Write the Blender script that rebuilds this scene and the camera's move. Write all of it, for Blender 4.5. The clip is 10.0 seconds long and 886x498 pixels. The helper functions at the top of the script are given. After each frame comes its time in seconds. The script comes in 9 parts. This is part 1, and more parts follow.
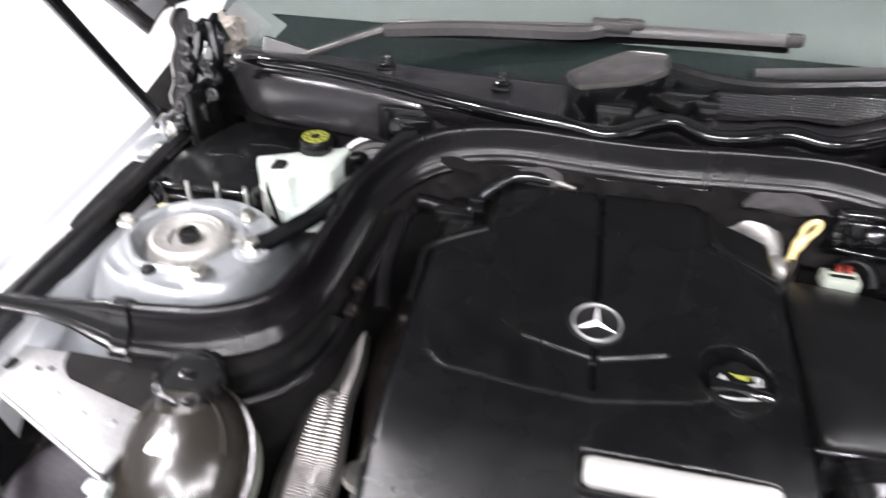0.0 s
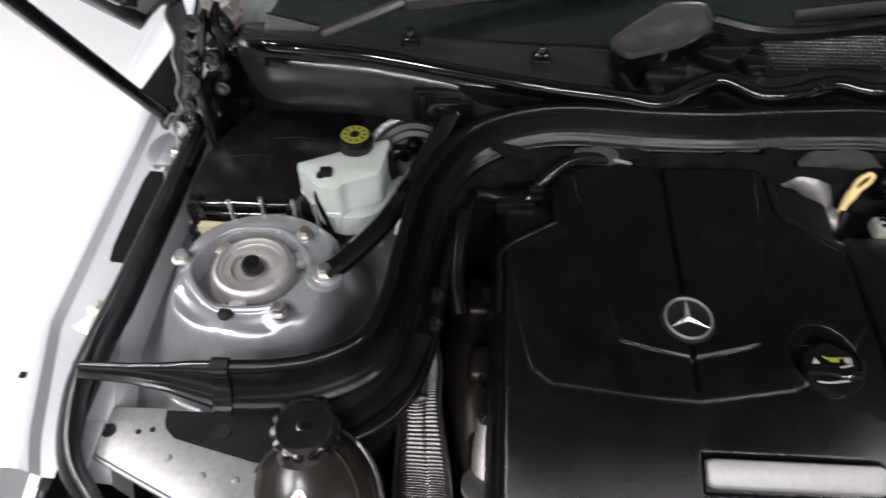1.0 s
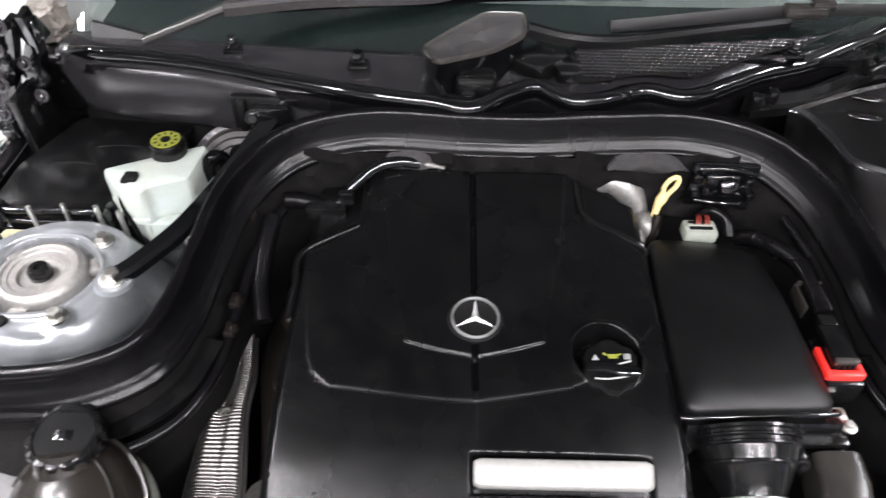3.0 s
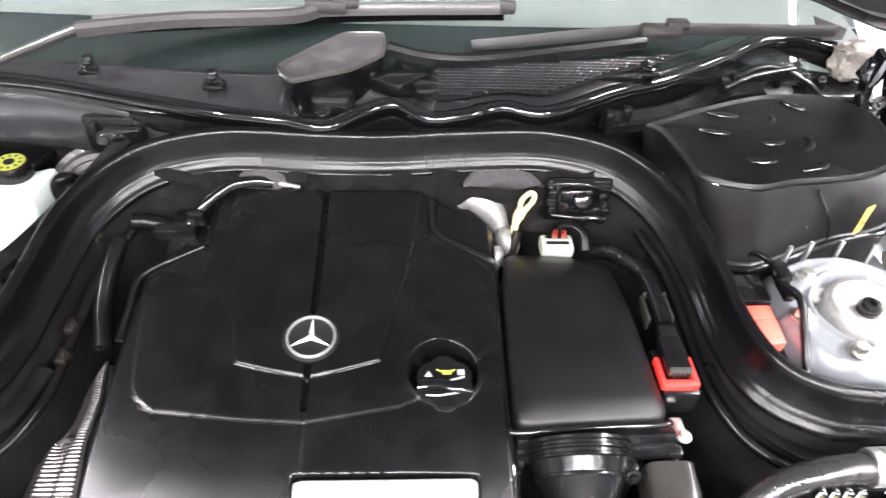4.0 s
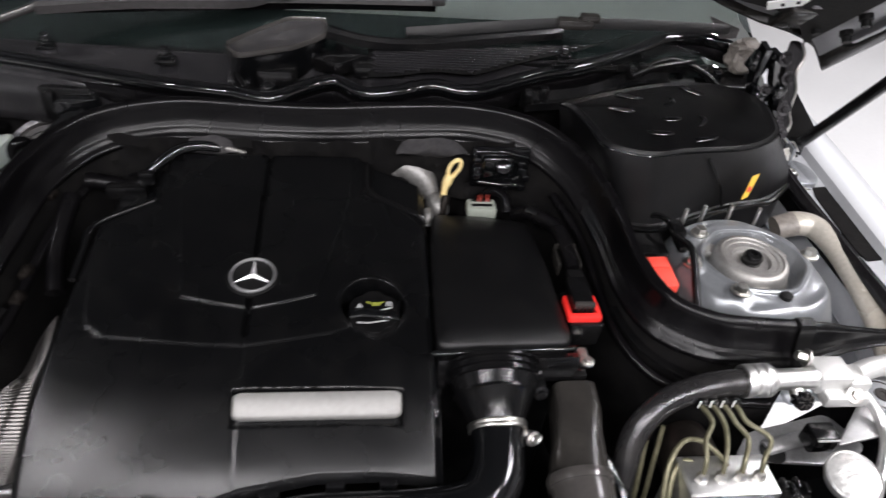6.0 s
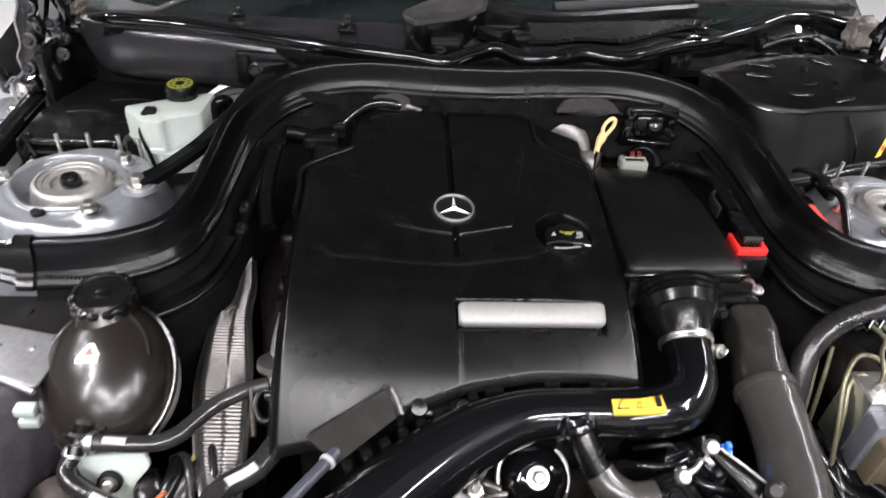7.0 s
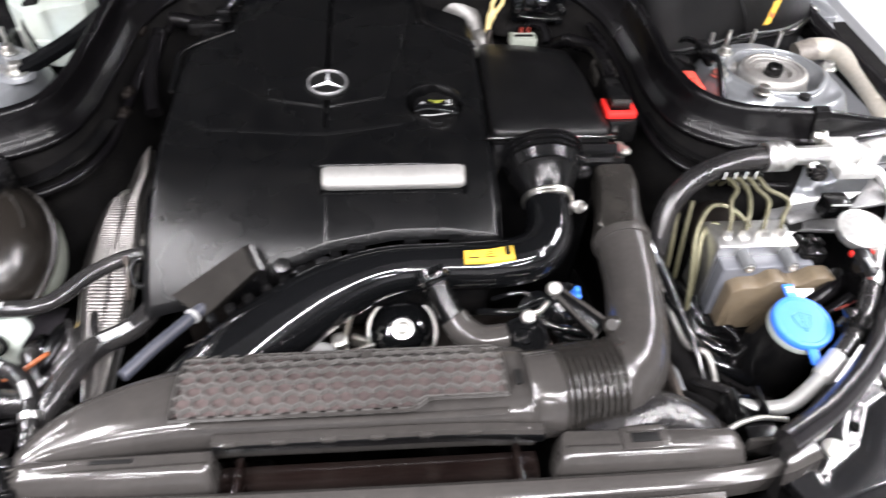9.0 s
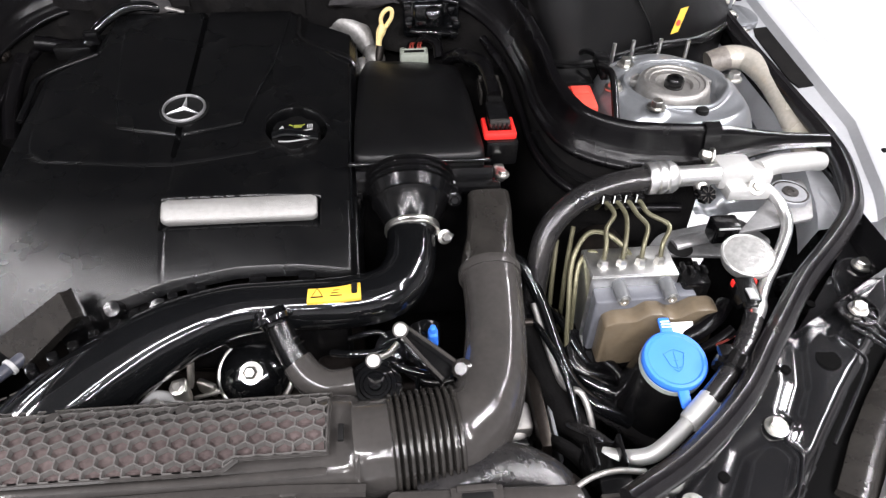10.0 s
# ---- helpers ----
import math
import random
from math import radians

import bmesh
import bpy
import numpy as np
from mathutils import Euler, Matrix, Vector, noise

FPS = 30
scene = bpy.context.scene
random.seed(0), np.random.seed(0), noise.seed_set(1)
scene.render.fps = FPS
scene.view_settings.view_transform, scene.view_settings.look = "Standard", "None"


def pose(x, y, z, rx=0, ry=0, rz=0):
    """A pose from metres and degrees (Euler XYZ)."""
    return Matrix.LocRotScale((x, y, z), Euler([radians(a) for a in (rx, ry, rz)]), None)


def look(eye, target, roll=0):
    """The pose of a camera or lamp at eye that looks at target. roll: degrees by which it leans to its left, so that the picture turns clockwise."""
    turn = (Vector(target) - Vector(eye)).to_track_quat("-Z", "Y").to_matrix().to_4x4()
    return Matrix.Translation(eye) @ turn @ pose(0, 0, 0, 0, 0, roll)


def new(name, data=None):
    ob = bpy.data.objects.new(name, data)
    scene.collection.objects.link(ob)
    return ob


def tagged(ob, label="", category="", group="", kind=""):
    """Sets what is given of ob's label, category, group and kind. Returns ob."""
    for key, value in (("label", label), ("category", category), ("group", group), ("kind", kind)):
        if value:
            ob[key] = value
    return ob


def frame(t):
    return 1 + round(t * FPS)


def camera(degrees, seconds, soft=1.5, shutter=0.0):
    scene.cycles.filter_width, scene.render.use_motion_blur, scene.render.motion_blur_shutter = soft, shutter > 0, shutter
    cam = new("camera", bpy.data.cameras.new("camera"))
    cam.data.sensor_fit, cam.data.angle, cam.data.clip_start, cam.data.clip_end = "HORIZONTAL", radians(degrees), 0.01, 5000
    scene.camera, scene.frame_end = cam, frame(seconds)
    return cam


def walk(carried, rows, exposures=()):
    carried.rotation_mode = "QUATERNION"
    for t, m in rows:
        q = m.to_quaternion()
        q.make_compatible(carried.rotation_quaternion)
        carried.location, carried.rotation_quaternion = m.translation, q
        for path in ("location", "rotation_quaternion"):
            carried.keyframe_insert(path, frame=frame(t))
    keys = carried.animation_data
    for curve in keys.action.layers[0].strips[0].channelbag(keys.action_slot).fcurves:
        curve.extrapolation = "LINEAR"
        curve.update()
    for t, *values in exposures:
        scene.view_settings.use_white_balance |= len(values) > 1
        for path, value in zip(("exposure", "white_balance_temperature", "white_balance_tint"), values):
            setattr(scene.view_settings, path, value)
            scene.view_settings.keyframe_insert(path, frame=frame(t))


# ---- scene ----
cam = camera(66.1, 10.0, soft=1.3, shutter=0.5)
PATH = [
    (0, (-0.138, -0.584, 1.369), (-0.425, 0.991, 0.17), 1.8),
    (0.5, (-0.257, -0.495, 1.461), (-0.629, 0.895, 0.073), -5.8),
    (1, (-0.297, -0.495, 1.478), (-0.39, 0.847, -0.003), -1.0),
    (1.5, (-0.29, -0.497, 1.475), (-0.281, 0.827, -0.024), 1.3),
    (2, (-0.253, -0.49, 1.468), (-0.222, 0.85, -0.017), 2.6),
    (2.2, (-0.234, -0.496, 1.463), (-0.224, 0.856, -0.01), 2.2),
    (3.3, (-0.063, -0.506, 1.441), (-0.048, 0.934, 0.054), 1.1),
    (3.5, (-0.036, -0.506, 1.441), (0.017, 0.943, 0.064), 1.7),
    (4, (0.019, -0.508, 1.435), (0.127, 0.965, 0.086), 3.1),
    (4.5, (0.094, -0.516, 1.437), (0.244, 0.946, 0.08), 2.9),
    (5, (0.144, -0.547, 1.449), (0.35, 0.93, 0.116), 2.8),
    (5.2, (0.151, -0.557, 1.446), (0.368, 0.923, 0.118), 2.5),
    (6.3, (-0.033, -0.667, 1.412), (0.187, 0.892, 0.178), 7.4),
    (6.5, (-0.084, -0.691, 1.408), (0.108, 0.884, 0.19), 7.3),
    (7, (-0.156, -0.744, 1.378), (0.009, 0.825, 0.149), 4.8),
    (7.5, (-0.185, -0.79, 1.358), (0.009, 0.726, 0.068), 6.1),
    (8, (-0.192, -0.824, 1.345), (-0.047, 0.641, -0.009), 6.0),
    (8.5, (-0.144, -0.837, 1.347), (0.0, 0.615, -0.021), 5.4),
    (9, (-0.011, -0.826, 1.348), (0.161, 0.611, -0.032), 3.0),
    (9.5, (0.111, -0.79, 1.34), (0.298, 0.656, -0.029), 2.0),
    (10, (0.159, -0.779, 1.338), (0.308, 0.671, -0.032), 1.2),
]
EXPOSURES = [(0.0, 0.56), (0.5, 0.36), (1.0, -0.74), (1.5, -1.00), (2.2, -0.74), (3.5, 0.78), (4.0, 1.30), (4.5, 1.54), (5.0, 1.00), (6.3, -0.92), (7.0, -0.32), (8.0, 0.18), (9.0, 0.05), (9.6, -0.08), (10.0, -0.34)]
walk(cam, [(t, look(eye, target, roll)) for t, eye, target, roll in PATH], EXPOSURES)

# ---- light: a white showroom with rows of ceiling lights ----
world = bpy.data.worlds.new("world")
scene.world = world
world.use_nodes = True
world.node_tree.nodes["Background"].inputs[0].default_value = (0.9, 0.95, 1.0, 1)
world.node_tree.nodes["Background"].inputs[1].default_value = 0.1

CEILING_Z = 3.4


def ceiling_lamp(x, y, sx, sy, watts, turn):
    d = bpy.data.lights.new("ceiling_lamp", "AREA")
    d.shape, d.size, d.size_y, d.energy, d.color = "RECTANGLE", sx, sy, watts, (1.0, 0.968, 1.0)
    ob = new("ceiling_lamp", d)
    ob.matrix_world = pose(x, y, CEILING_Z - 0.06, 0, 0, turn)
    return tagged(ob, "long white fluorescent light on the showroom ceiling", "lamp", "ceiling lights")


# slim strips set in a zigzag over the wings and before the car
for lx, ly, turn, watts in ((-1.75, -0.95, 0, 110), (1.75, -0.95, 0, 60), (-2.7, -0.05, 0, 80), (2.7, -0.05, 0, 88), (-3.1, -0.3, 25, 95), (3.1, -0.3, -25, 95), (-2.4, -2.2, -35, 95), (2.4, -2.2, 35, 95),
                            (-0.9, -2.5, 60, 105), (0.9, -2.5, -60, 105), (0.0, -3.5, 90, 125), (-1.6, -4.2, 30, 80), (1.6, -4.2, -30, 80), (-3.6, 1.6, 0, 70), (3.6, 1.6, 0, 70)):
    ceiling_lamp(lx, ly, 0.09, 1.35, watts, turn)

# ---- materials ----
def mat(name, base, rough=0.5, metal=0.0, var=0.12, grain=180.0, blot=9.0, bump=0.0, bump_scale=600.0, coat=0.0, spec=0.5,
        rvar=0.12, tint=None, dust=0.0, transmission=0.0, sss=0.0, edge=None):
    """A surface with colour and gloss varied at two scales, fine relief, and optional dust."""
    m = bpy.data.materials.new(name)
    m.use_nodes = True
    nt = m.node_tree
    b = nt.nodes["Principled BSDF"]
    geo = nt.nodes.new("ShaderNodeNewGeometry")

    def noise_node(scale, detail=4.0):
        n = nt.nodes.new("ShaderNodeTexNoise")
        n.inputs["Scale"].default_value, n.inputs["Detail"].default_value = scale, detail
        nt.links.new(geo.outputs["Position"], n.inputs["Vector"])
        return n

    n1, n2 = noise_node(blot), noise_node(grain, 2.0)
    ramp = nt.nodes.new("ShaderNodeMapRange")
    ramp.inputs[1].default_value, ramp.inputs[2].default_value = 0.3, 0.7
    ramp.inputs[3].default_value, ramp.inputs[4].default_value = 1 - var, 1 + var
    mixn = nt.nodes.new("ShaderNodeMath")
    mixn.operation = "MULTIPLY_ADD"
    nt.links.new(n2.outputs[0], mixn.inputs[0])
    mixn.inputs[1].default_value = 0.4
    half = nt.nodes.new("ShaderNodeMath")
    half.operation = "MULTIPLY"
    half.inputs[1].default_value = 0.6
    nt.links.new(n1.outputs[0], half.inputs[0])
    nt.links.new(half.outputs[0], mixn.inputs[2])
    nt.links.new(mixn.outputs[0], ramp.inputs[0])
    hue = nt.nodes.new("ShaderNodeMix")
    hue.data_type = "RGBA"
    hue.inputs[6].default_value = (*base, 1)
    hue.inputs[7].default_value = (*(tint or base), 1)
    nt.links.new(n1.outputs[0], hue.inputs[0])
    col = nt.nodes.new("ShaderNodeVectorMath")
    col.operation = "SCALE"
    nt.links.new(hue.outputs[2], col.inputs[0])
    nt.links.new(ramp.outputs[0], col.inputs["Scale"])
    out = col.outputs[0]
    rr = nt.nodes.new("ShaderNodeMapRange")
    rr.inputs[1].default_value, rr.inputs[2].default_value = 0.3, 0.7
    rr.inputs[3].default_value, rr.inputs[4].default_value = rough * (1 - rvar), min(1, rough * (1 + rvar))
    nt.links.new(n1.outputs[0], rr.inputs[0])
    rout = rr.outputs[0]
    if dust:
        d1 = noise_node(35.0, 8.0)
        dr = nt.nodes.new("ShaderNodeMapRange")
        dr.inputs[1].default_value, dr.inputs[2].default_value = 0.45, 0.75
        dr.inputs[3].default_value, dr.inputs[4].default_value = 0.0, dust
        nt.links.new(d1.outputs[0], dr.inputs[0])
        dm = nt.nodes.new("ShaderNodeMix")
        dm.data_type = "RGBA"
        dm.inputs[7].default_value = (0.24, 0.22, 0.19, 1)
        nt.links.new(dr.outputs[0], dm.inputs[0])
        nt.links.new(out, dm.inputs[6])
        out = dm.outputs[2]
        rd = nt.nodes.new("ShaderNodeMath")
        rd.operation = "ADD"
        rd.use_clamp = True
        nt.links.new(rout, rd.inputs[0])
        nt.links.new(dr.outputs[0], rd.inputs[1])
        rout = rd.outputs[0]
    nt.links.new(out, b.inputs["Base Color"])
    nt.links.new(rout, b.inputs["Roughness"])
    b.inputs["Metallic"].default_value = metal
    b.inputs["Specular IOR Level"].default_value = spec
    b.inputs["Coat Weight"].default_value = coat
    b.inputs["Coat Roughness"].default_value = 0.06
    b.inputs["Transmission Weight"].default_value = transmission
    if sss:
        b.inputs["Subsurface Weight"].default_value = sss
        b.inputs["Subsurface Radius"].default_value = (0.02, 0.022, 0.018)
    if bump:
        bn = noise_node(bump_scale, 3.0)
        bp = nt.nodes.new("ShaderNodeBump")
        bp.inputs["Strength"].default_value = bump
        bp.inputs["Distance"].default_value = 0.001
        nt.links.new(bn.outputs[0], bp.inputs["Height"])
        nt.links.new(bp.outputs[0], b.inputs["Normal"])
    return m


COVER = mat("cover_plastic", (0.0022, 0.0023, 0.0026), 0.27, var=0.2, bump=0.10, bump_scale=1500, dust=0.008, spec=0.34, rvar=0.2)
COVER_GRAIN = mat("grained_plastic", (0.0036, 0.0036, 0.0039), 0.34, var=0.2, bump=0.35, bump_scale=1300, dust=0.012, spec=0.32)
TANKSHELL = mat("brown_black_tank", (0.0120, 0.0102, 0.0086), 0.24, var=0.2, dust=0.012, bump=0.04, bump_scale=200)
GLOSS = mat("gloss_black_plastic", (0.0032, 0.0034, 0.0038), 0.10, var=0.2, coat=0.6, bump=0.03, bump_scale=120, rvar=0.4)
DUCT = mat("grey_duct_plastic", (0.0365, 0.0340, 0.0322), 0.13, var=0.15, bump=0.06, bump_scale=300, dust=0.03)
DUCT_DARK = mat("dark_duct_plastic", (0.0182, 0.0168, 0.0154), 0.19, var=0.15, bump=0.06, bump_scale=300, dust=0.03)
RUBBER = mat("seal_rubber", (0.0026, 0.0024, 0.0028), 0.23, var=0.25, bump=0.14, bump_scale=240, dust=0.006, rvar=0.35, spec=0.20)
RAILRUBBER = mat("rail_rubber", (0.0065, 0.006, 0.0068), 0.24, var=0.25, bump=0.2, bump_scale=420, dust=0.025)
HOSE = mat("hose_rubber", (0.015, 0.0145, 0.015), 0.14, var=0.2, bump=0.5, bump_scale=260, dust=0.05)
FELT = mat("felt_insulation", (0.0045, 0.0042, 0.0043), 0.9, var=0.35, bump=0.9, bump_scale=420, spec=0.12, dust=0.02)
DUSTFELT = mat("dusty_felt", (0.040, 0.0385, 0.040), 0.85, var=0.4, bump=0.9, bump_scale=420, spec=0.15, dust=0.08)
COWLBLACK = mat("cowl_plastic", (0.014, 0.0135, 0.015), 0.22, var=0.2, bump=0.10, bump_scale=900, dust=0.03, spec=0.9)
BEIGE = mat("beige_sealant", (0.15, 0.135, 0.12), 0.4, var=0.6, bump=0.6, bump_scale=160, dust=0.1)
RIBGLOSS = mat("wet_black_paint", (0.008, 0.008, 0.009), 0.14, var=0.1, coat=1.0, spec=1.0)
HINGE = mat("hinge_steel", (0.085, 0.082, 0.086), 0.2, metal=0.8, var=0.45, bump=0.4, bump_scale=160, dust=0.05)
# Black wiper plastic raised to grey: its pale sheen is in the colour.
BLADE = mat("wiper_sheen_grey", (0.034, 0.032, 0.032), 0.24, var=0.25, bump=0.08, bump_scale=300)
DUSTGREY = mat("dusty_grey_plastic", (0.030, 0.029, 0.030), 0.38, var=0.3, bump=0.2, bump_scale=500, dust=0.10)
BOOSTER = mat("booster_steel", (0.030, 0.028, 0.028), 0.42, metal=0.3, var=0.3, bump=0.12, bump_scale=300, dust=0.05, spec=0.4)
PLASTIC = mat("black_plastic", (0.0034, 0.0034, 0.0037), 0.19, var=0.2, bump=0.08, bump_scale=700, dust=0.015, spec=0.4)
SHEET = mat("black_painted_sheet", (0.007, 0.007, 0.0076), 0.10, var=0.2, bump=0.02, bump_scale=90, dust=0.012, spec=0.5)
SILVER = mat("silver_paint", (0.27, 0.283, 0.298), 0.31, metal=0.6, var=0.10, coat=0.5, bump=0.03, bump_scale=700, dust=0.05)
# Body silver again, lightened: strong light on flange and wing is in the colour.
LITFLANGE = mat("flange_silver_lit", (0.50, 0.51, 0.53), 0.34, metal=0.4, var=0.06, coat=0.6, bump=0.02, bump_scale=700, dust=0.03)
LITWING = mat("wing_silver_lit", (0.8203, 0.8335, 0.86), 0.34, metal=0.2, var=0.04, coat=0.8, bump=0.02, bump_scale=700)
CAPMETAL = mat("bright_foil_cap", (0.50, 0.50, 0.485), 0.32, metal=0.55, var=0.35, bump=1.0, bump_scale=150)
PALEALU = mat("pale_aluminium", (0.60, 0.60, 0.585), 0.5, metal=0.6, var=0.08, bump=0.1, bump_scale=300)
PLATE = mat("bare_sheet", (0.26, 0.26, 0.262), 0.36, metal=0.6, var=0.25, bump=0.08, bump_scale=200, dust=0.08)
NET = mat("net_plastic", (0.092, 0.088, 0.084), 0.16, var=0.25, bump=0.10, bump_scale=600, dust=0.03)
RADIATOR = mat("brown_radiator_shelf", (0.0058, 0.0036, 0.0032), 0.16, var=0.3, bump=0.06, bump_scale=120, dust=0.015)
PRIMER = mat("dull_grey_paint", (0.28, 0.287, 0.301), 0.5, metal=0.3, var=0.2, coat=0.2, bump=0.08, bump_scale=300, dust=0.12)
ALU = mat("aluminium", (0.86, 0.86, 0.8461), 0.34, metal=1.0, var=0.15, bump=0.08, bump_scale=420, dust=0.05)
CASTALU = mat("cast_aluminium", (0.36, 0.35, 0.335), 0.5, metal=0.9, var=0.25, bump=0.4, bump_scale=700, dust=0.12)
STEEL = mat("zinc_steel", (0.77, 0.756, 0.714), 0.32, metal=1.0, var=0.25, bump=0.1, bump_scale=500, dust=0.08)
DARKSTEEL = mat("dark_steel", (0.030, 0.028, 0.027), 0.36, metal=0.8, var=0.45, bump=0.25, bump_scale=260, dust=0.03, tint=(0.034, 0.026, 0.021))
CHROME = mat("chrome", (0.80, 0.80, 0.81), 0.34, metal=0.9, var=0.05)
BADGE = mat("brushed_badge", (0.28, 0.275, 0.265), 0.5, metal=0.5, var=0.14, bump=0.5, bump_scale=900)
FOIL = mat("heat_shield_foil", (0.17, 0.162, 0.156), 0.36, metal=0.9, var=0.35, bump=0.25, bump_scale=260, dust=0.06)
FOILBRIGHT = mat("foil_lagging", (0.23, 0.225, 0.217), 0.42, metal=0.6, var=0.5, bump=1.0, bump_scale=85, dust=0.12)
MILK = mat("milky_plastic", (0.45, 0.47, 0.39), 0.33, var=0.08, sss=0.35, bump=0.05, bump_scale=200, tint=(0.37, 0.43, 0.44), blot=22, dust=0.05)
MILKDULL = mat("aged_milky_plastic", (0.30, 0.325, 0.28), 0.42, var=0.15, sss=0.2, bump=0.05, bump_scale=200, dust=0.12)
RED = mat("red_plastic", (0.86, 0.03052, 0.02497), 0.38, var=0.1, bump=0.08, bump_scale=600)
REDDULL = mat("coral_red_plastic", (0.86, 0.07818, 0.05212), 0.5, var=0.12, bump=0.1, bump_scale=500, dust=0.06)
BLUE = mat("blue_plastic", (0.0392, 0.189, 0.77), 0.42, var=0.06, bump=0.05, bump_scale=500)
YELLOW = mat("yellow_label", (0.80, 0.50, 0.06), 0.42, var=0.05)
LIME = mat("yellow_print", (0.22, 0.23, 0.035), 0.5, var=0.2)
WHITE = mat("white_print", (0.86, 0.86, 0.8361), 0.5, var=0.06)
GREYPRINT = mat("grey_print", (0.33, 0.33, 0.33), 0.5, var=0.06)
# Also fills holes, slots and the hollow seal end: black for their shade.
INK = mat("ink_and_hole_black", (0.006, 0.006, 0.006), 0.6, var=0.05, spec=0.15)
CREAM = mat("cream_plastic", (0.86, 0.6776, 0.3127), 0.42, var=0.1)
CREAMFOAM = mat("yellowed_foam", (0.34, 0.32, 0.20), 0.8, var=0.35, bump=0.6, bump_scale=300)
# Flat black standing in for shade inside holes and below the carriers.
HOLLOWSHADE = mat("hollow_shade", (0.003, 0.003, 0.003), 0.9, var=0.1, spec=0.05)
RUST = mat("rusty_steel", (0.22, 0.10, 0.05), 0.75, var=0.5, bump=0.6, bump_scale=700)
ORANGE = mat("orange_cable", (0.42, 0.12, 0.04), 0.45, var=0.15)
COPPERRED = mat("red_wire", (0.22, 0.03, 0.02), 0.45, var=0.15)
BROWN = mat("brown_control_unit", (0.115, 0.090, 0.060), 0.30, var=0.25, bump=0.25, bump_scale=900, dust=0.10)
OLIVE = mat("olive_brake_line", (0.150, 0.142, 0.088), 0.35, metal=0.5, var=0.35, dust=0.12)
MESHFELT = mat("pink_grey_felt", (0.078, 0.061, 0.059), 0.95, var=0.4, bump=0.8, bump_scale=700, spec=0.1, dust=0.05)
FLOORWHITE = mat("white_floor", (0.80, 0.80, 0.80), 0.35, var=0.03, grain=40, blot=2)
WALLWHITE = mat("grey_wall", (0.24, 0.24, 0.245), 0.7, var=0.03, grain=30, blot=1.2, bump=0.1, bump_scale=60)
CEILGREY = mat("dark_ceiling", (0.10, 0.10, 0.104), 0.7, var=0.06, grain=30, blot=1.2, bump=0.1, bump_scale=60)
LINER = mat("hood_liner", (0.012, 0.0115, 0.011), 0.9, var=0.2, bump=0.6, bump_scale=300, spec=0.2)
HOODPAINT = mat("hood_underside_paint", (0.21, 0.21, 0.217), 0.42, metal=0.4, var=0.12, coat=0.4)
DASH = mat("dashboard", (0.062, 0.066, 0.064), 0.7, var=0.1, bump=0.3, bump_scale=500)
FRIT = mat("glass_edge_band", (0.006, 0.008, 0.008), 0.08, var=0.1)
ARCH = mat("wheel_arch_plastic", (0.068, 0.063, 0.071), 0.16, var=0.25, bump=0.5, bump_scale=70, dust=0.05)
PALEPIPE = mat("pale_pipe_paint", (0.50, 0.48, 0.44), 0.26, metal=0.2, var=0.2, coat=0.5, tint=(0.36, 0.32, 0.25), bump=0.05, bump_scale=160, blot=14)

GLASS = bpy.data.materials.new("tinted_windscreen")
GLASS.use_nodes = True
_g = GLASS.node_tree.nodes["Principled BSDF"]
_g.inputs["Base Color"].default_value = (0.72, 0.80, 0.765, 1)
_g.inputs["Roughness"].default_value = 0.02
_g.inputs["Transmission Weight"].default_value = 1.0
_g.inputs["IOR"].default_value = 1.5

# ---- building blocks ----
UP = Vector((0, 0, 1))


def smooth(pts, n=6):
    """A Catmull-Rom curve through points of any dimension."""
    p = [np.array(q, float) for q in pts]
    p = [2 * p[0] - p[1]] + p + [2 * p[-1] - p[-2]]
    out = []
    for i in range(1, len(p) - 2):
        for k in range(n):
            u = k / n
            out.append(0.5 * (2 * p[i] + (p[i + 1] - p[i - 1]) * u + (2 * p[i - 1] - 5 * p[i] + 4 * p[i + 1] - p[i + 2]) * u * u
                              + (3 * p[i] - p[i - 1] - 3 * p[i + 1] + p[i + 2]) * u ** 3))
    out.append(p[-2])
    return out


def loft(rings, closed=True, cap=True):
    """Skin over rings of equally many points."""
    bm = bmesh.new()
    vs = [[bm.verts.new(p) for p in ring] for ring in rings]
    n = len(rings[0])
    for a, b in zip(vs, vs[1:]):
        for i in range(n if closed else n - 1):
            j = (i + 1) % n
            bm.faces.new((a[i], a[j], b[j], b[i]))
    if cap and closed:
        bm.faces.new(reversed(vs[0]))
        bm.faces.new(vs[-1])
    bmesh.ops.recalc_face_normals(bm, faces=bm.faces)
    return bm


def sweep(pts, profile, n=6, closed=True, start_up=UP, cap=True):
    """Sweep a 2D profile (side, up) along a smooth curve, kept upright."""
    c = [Vector(q[:3]) for q in smooth(pts, n)]
    rings = []
    for i, p in enumerate(c):
        t = (c[min(i + 1, len(c) - 1)] - c[max(i - 1, 0)]).normalized()
        s = t.cross(start_up).normalized()
        u = s.cross(t)
        rings.append([p + s * a + u * b for a, b in profile])
    return loft(rings, closed, cap)


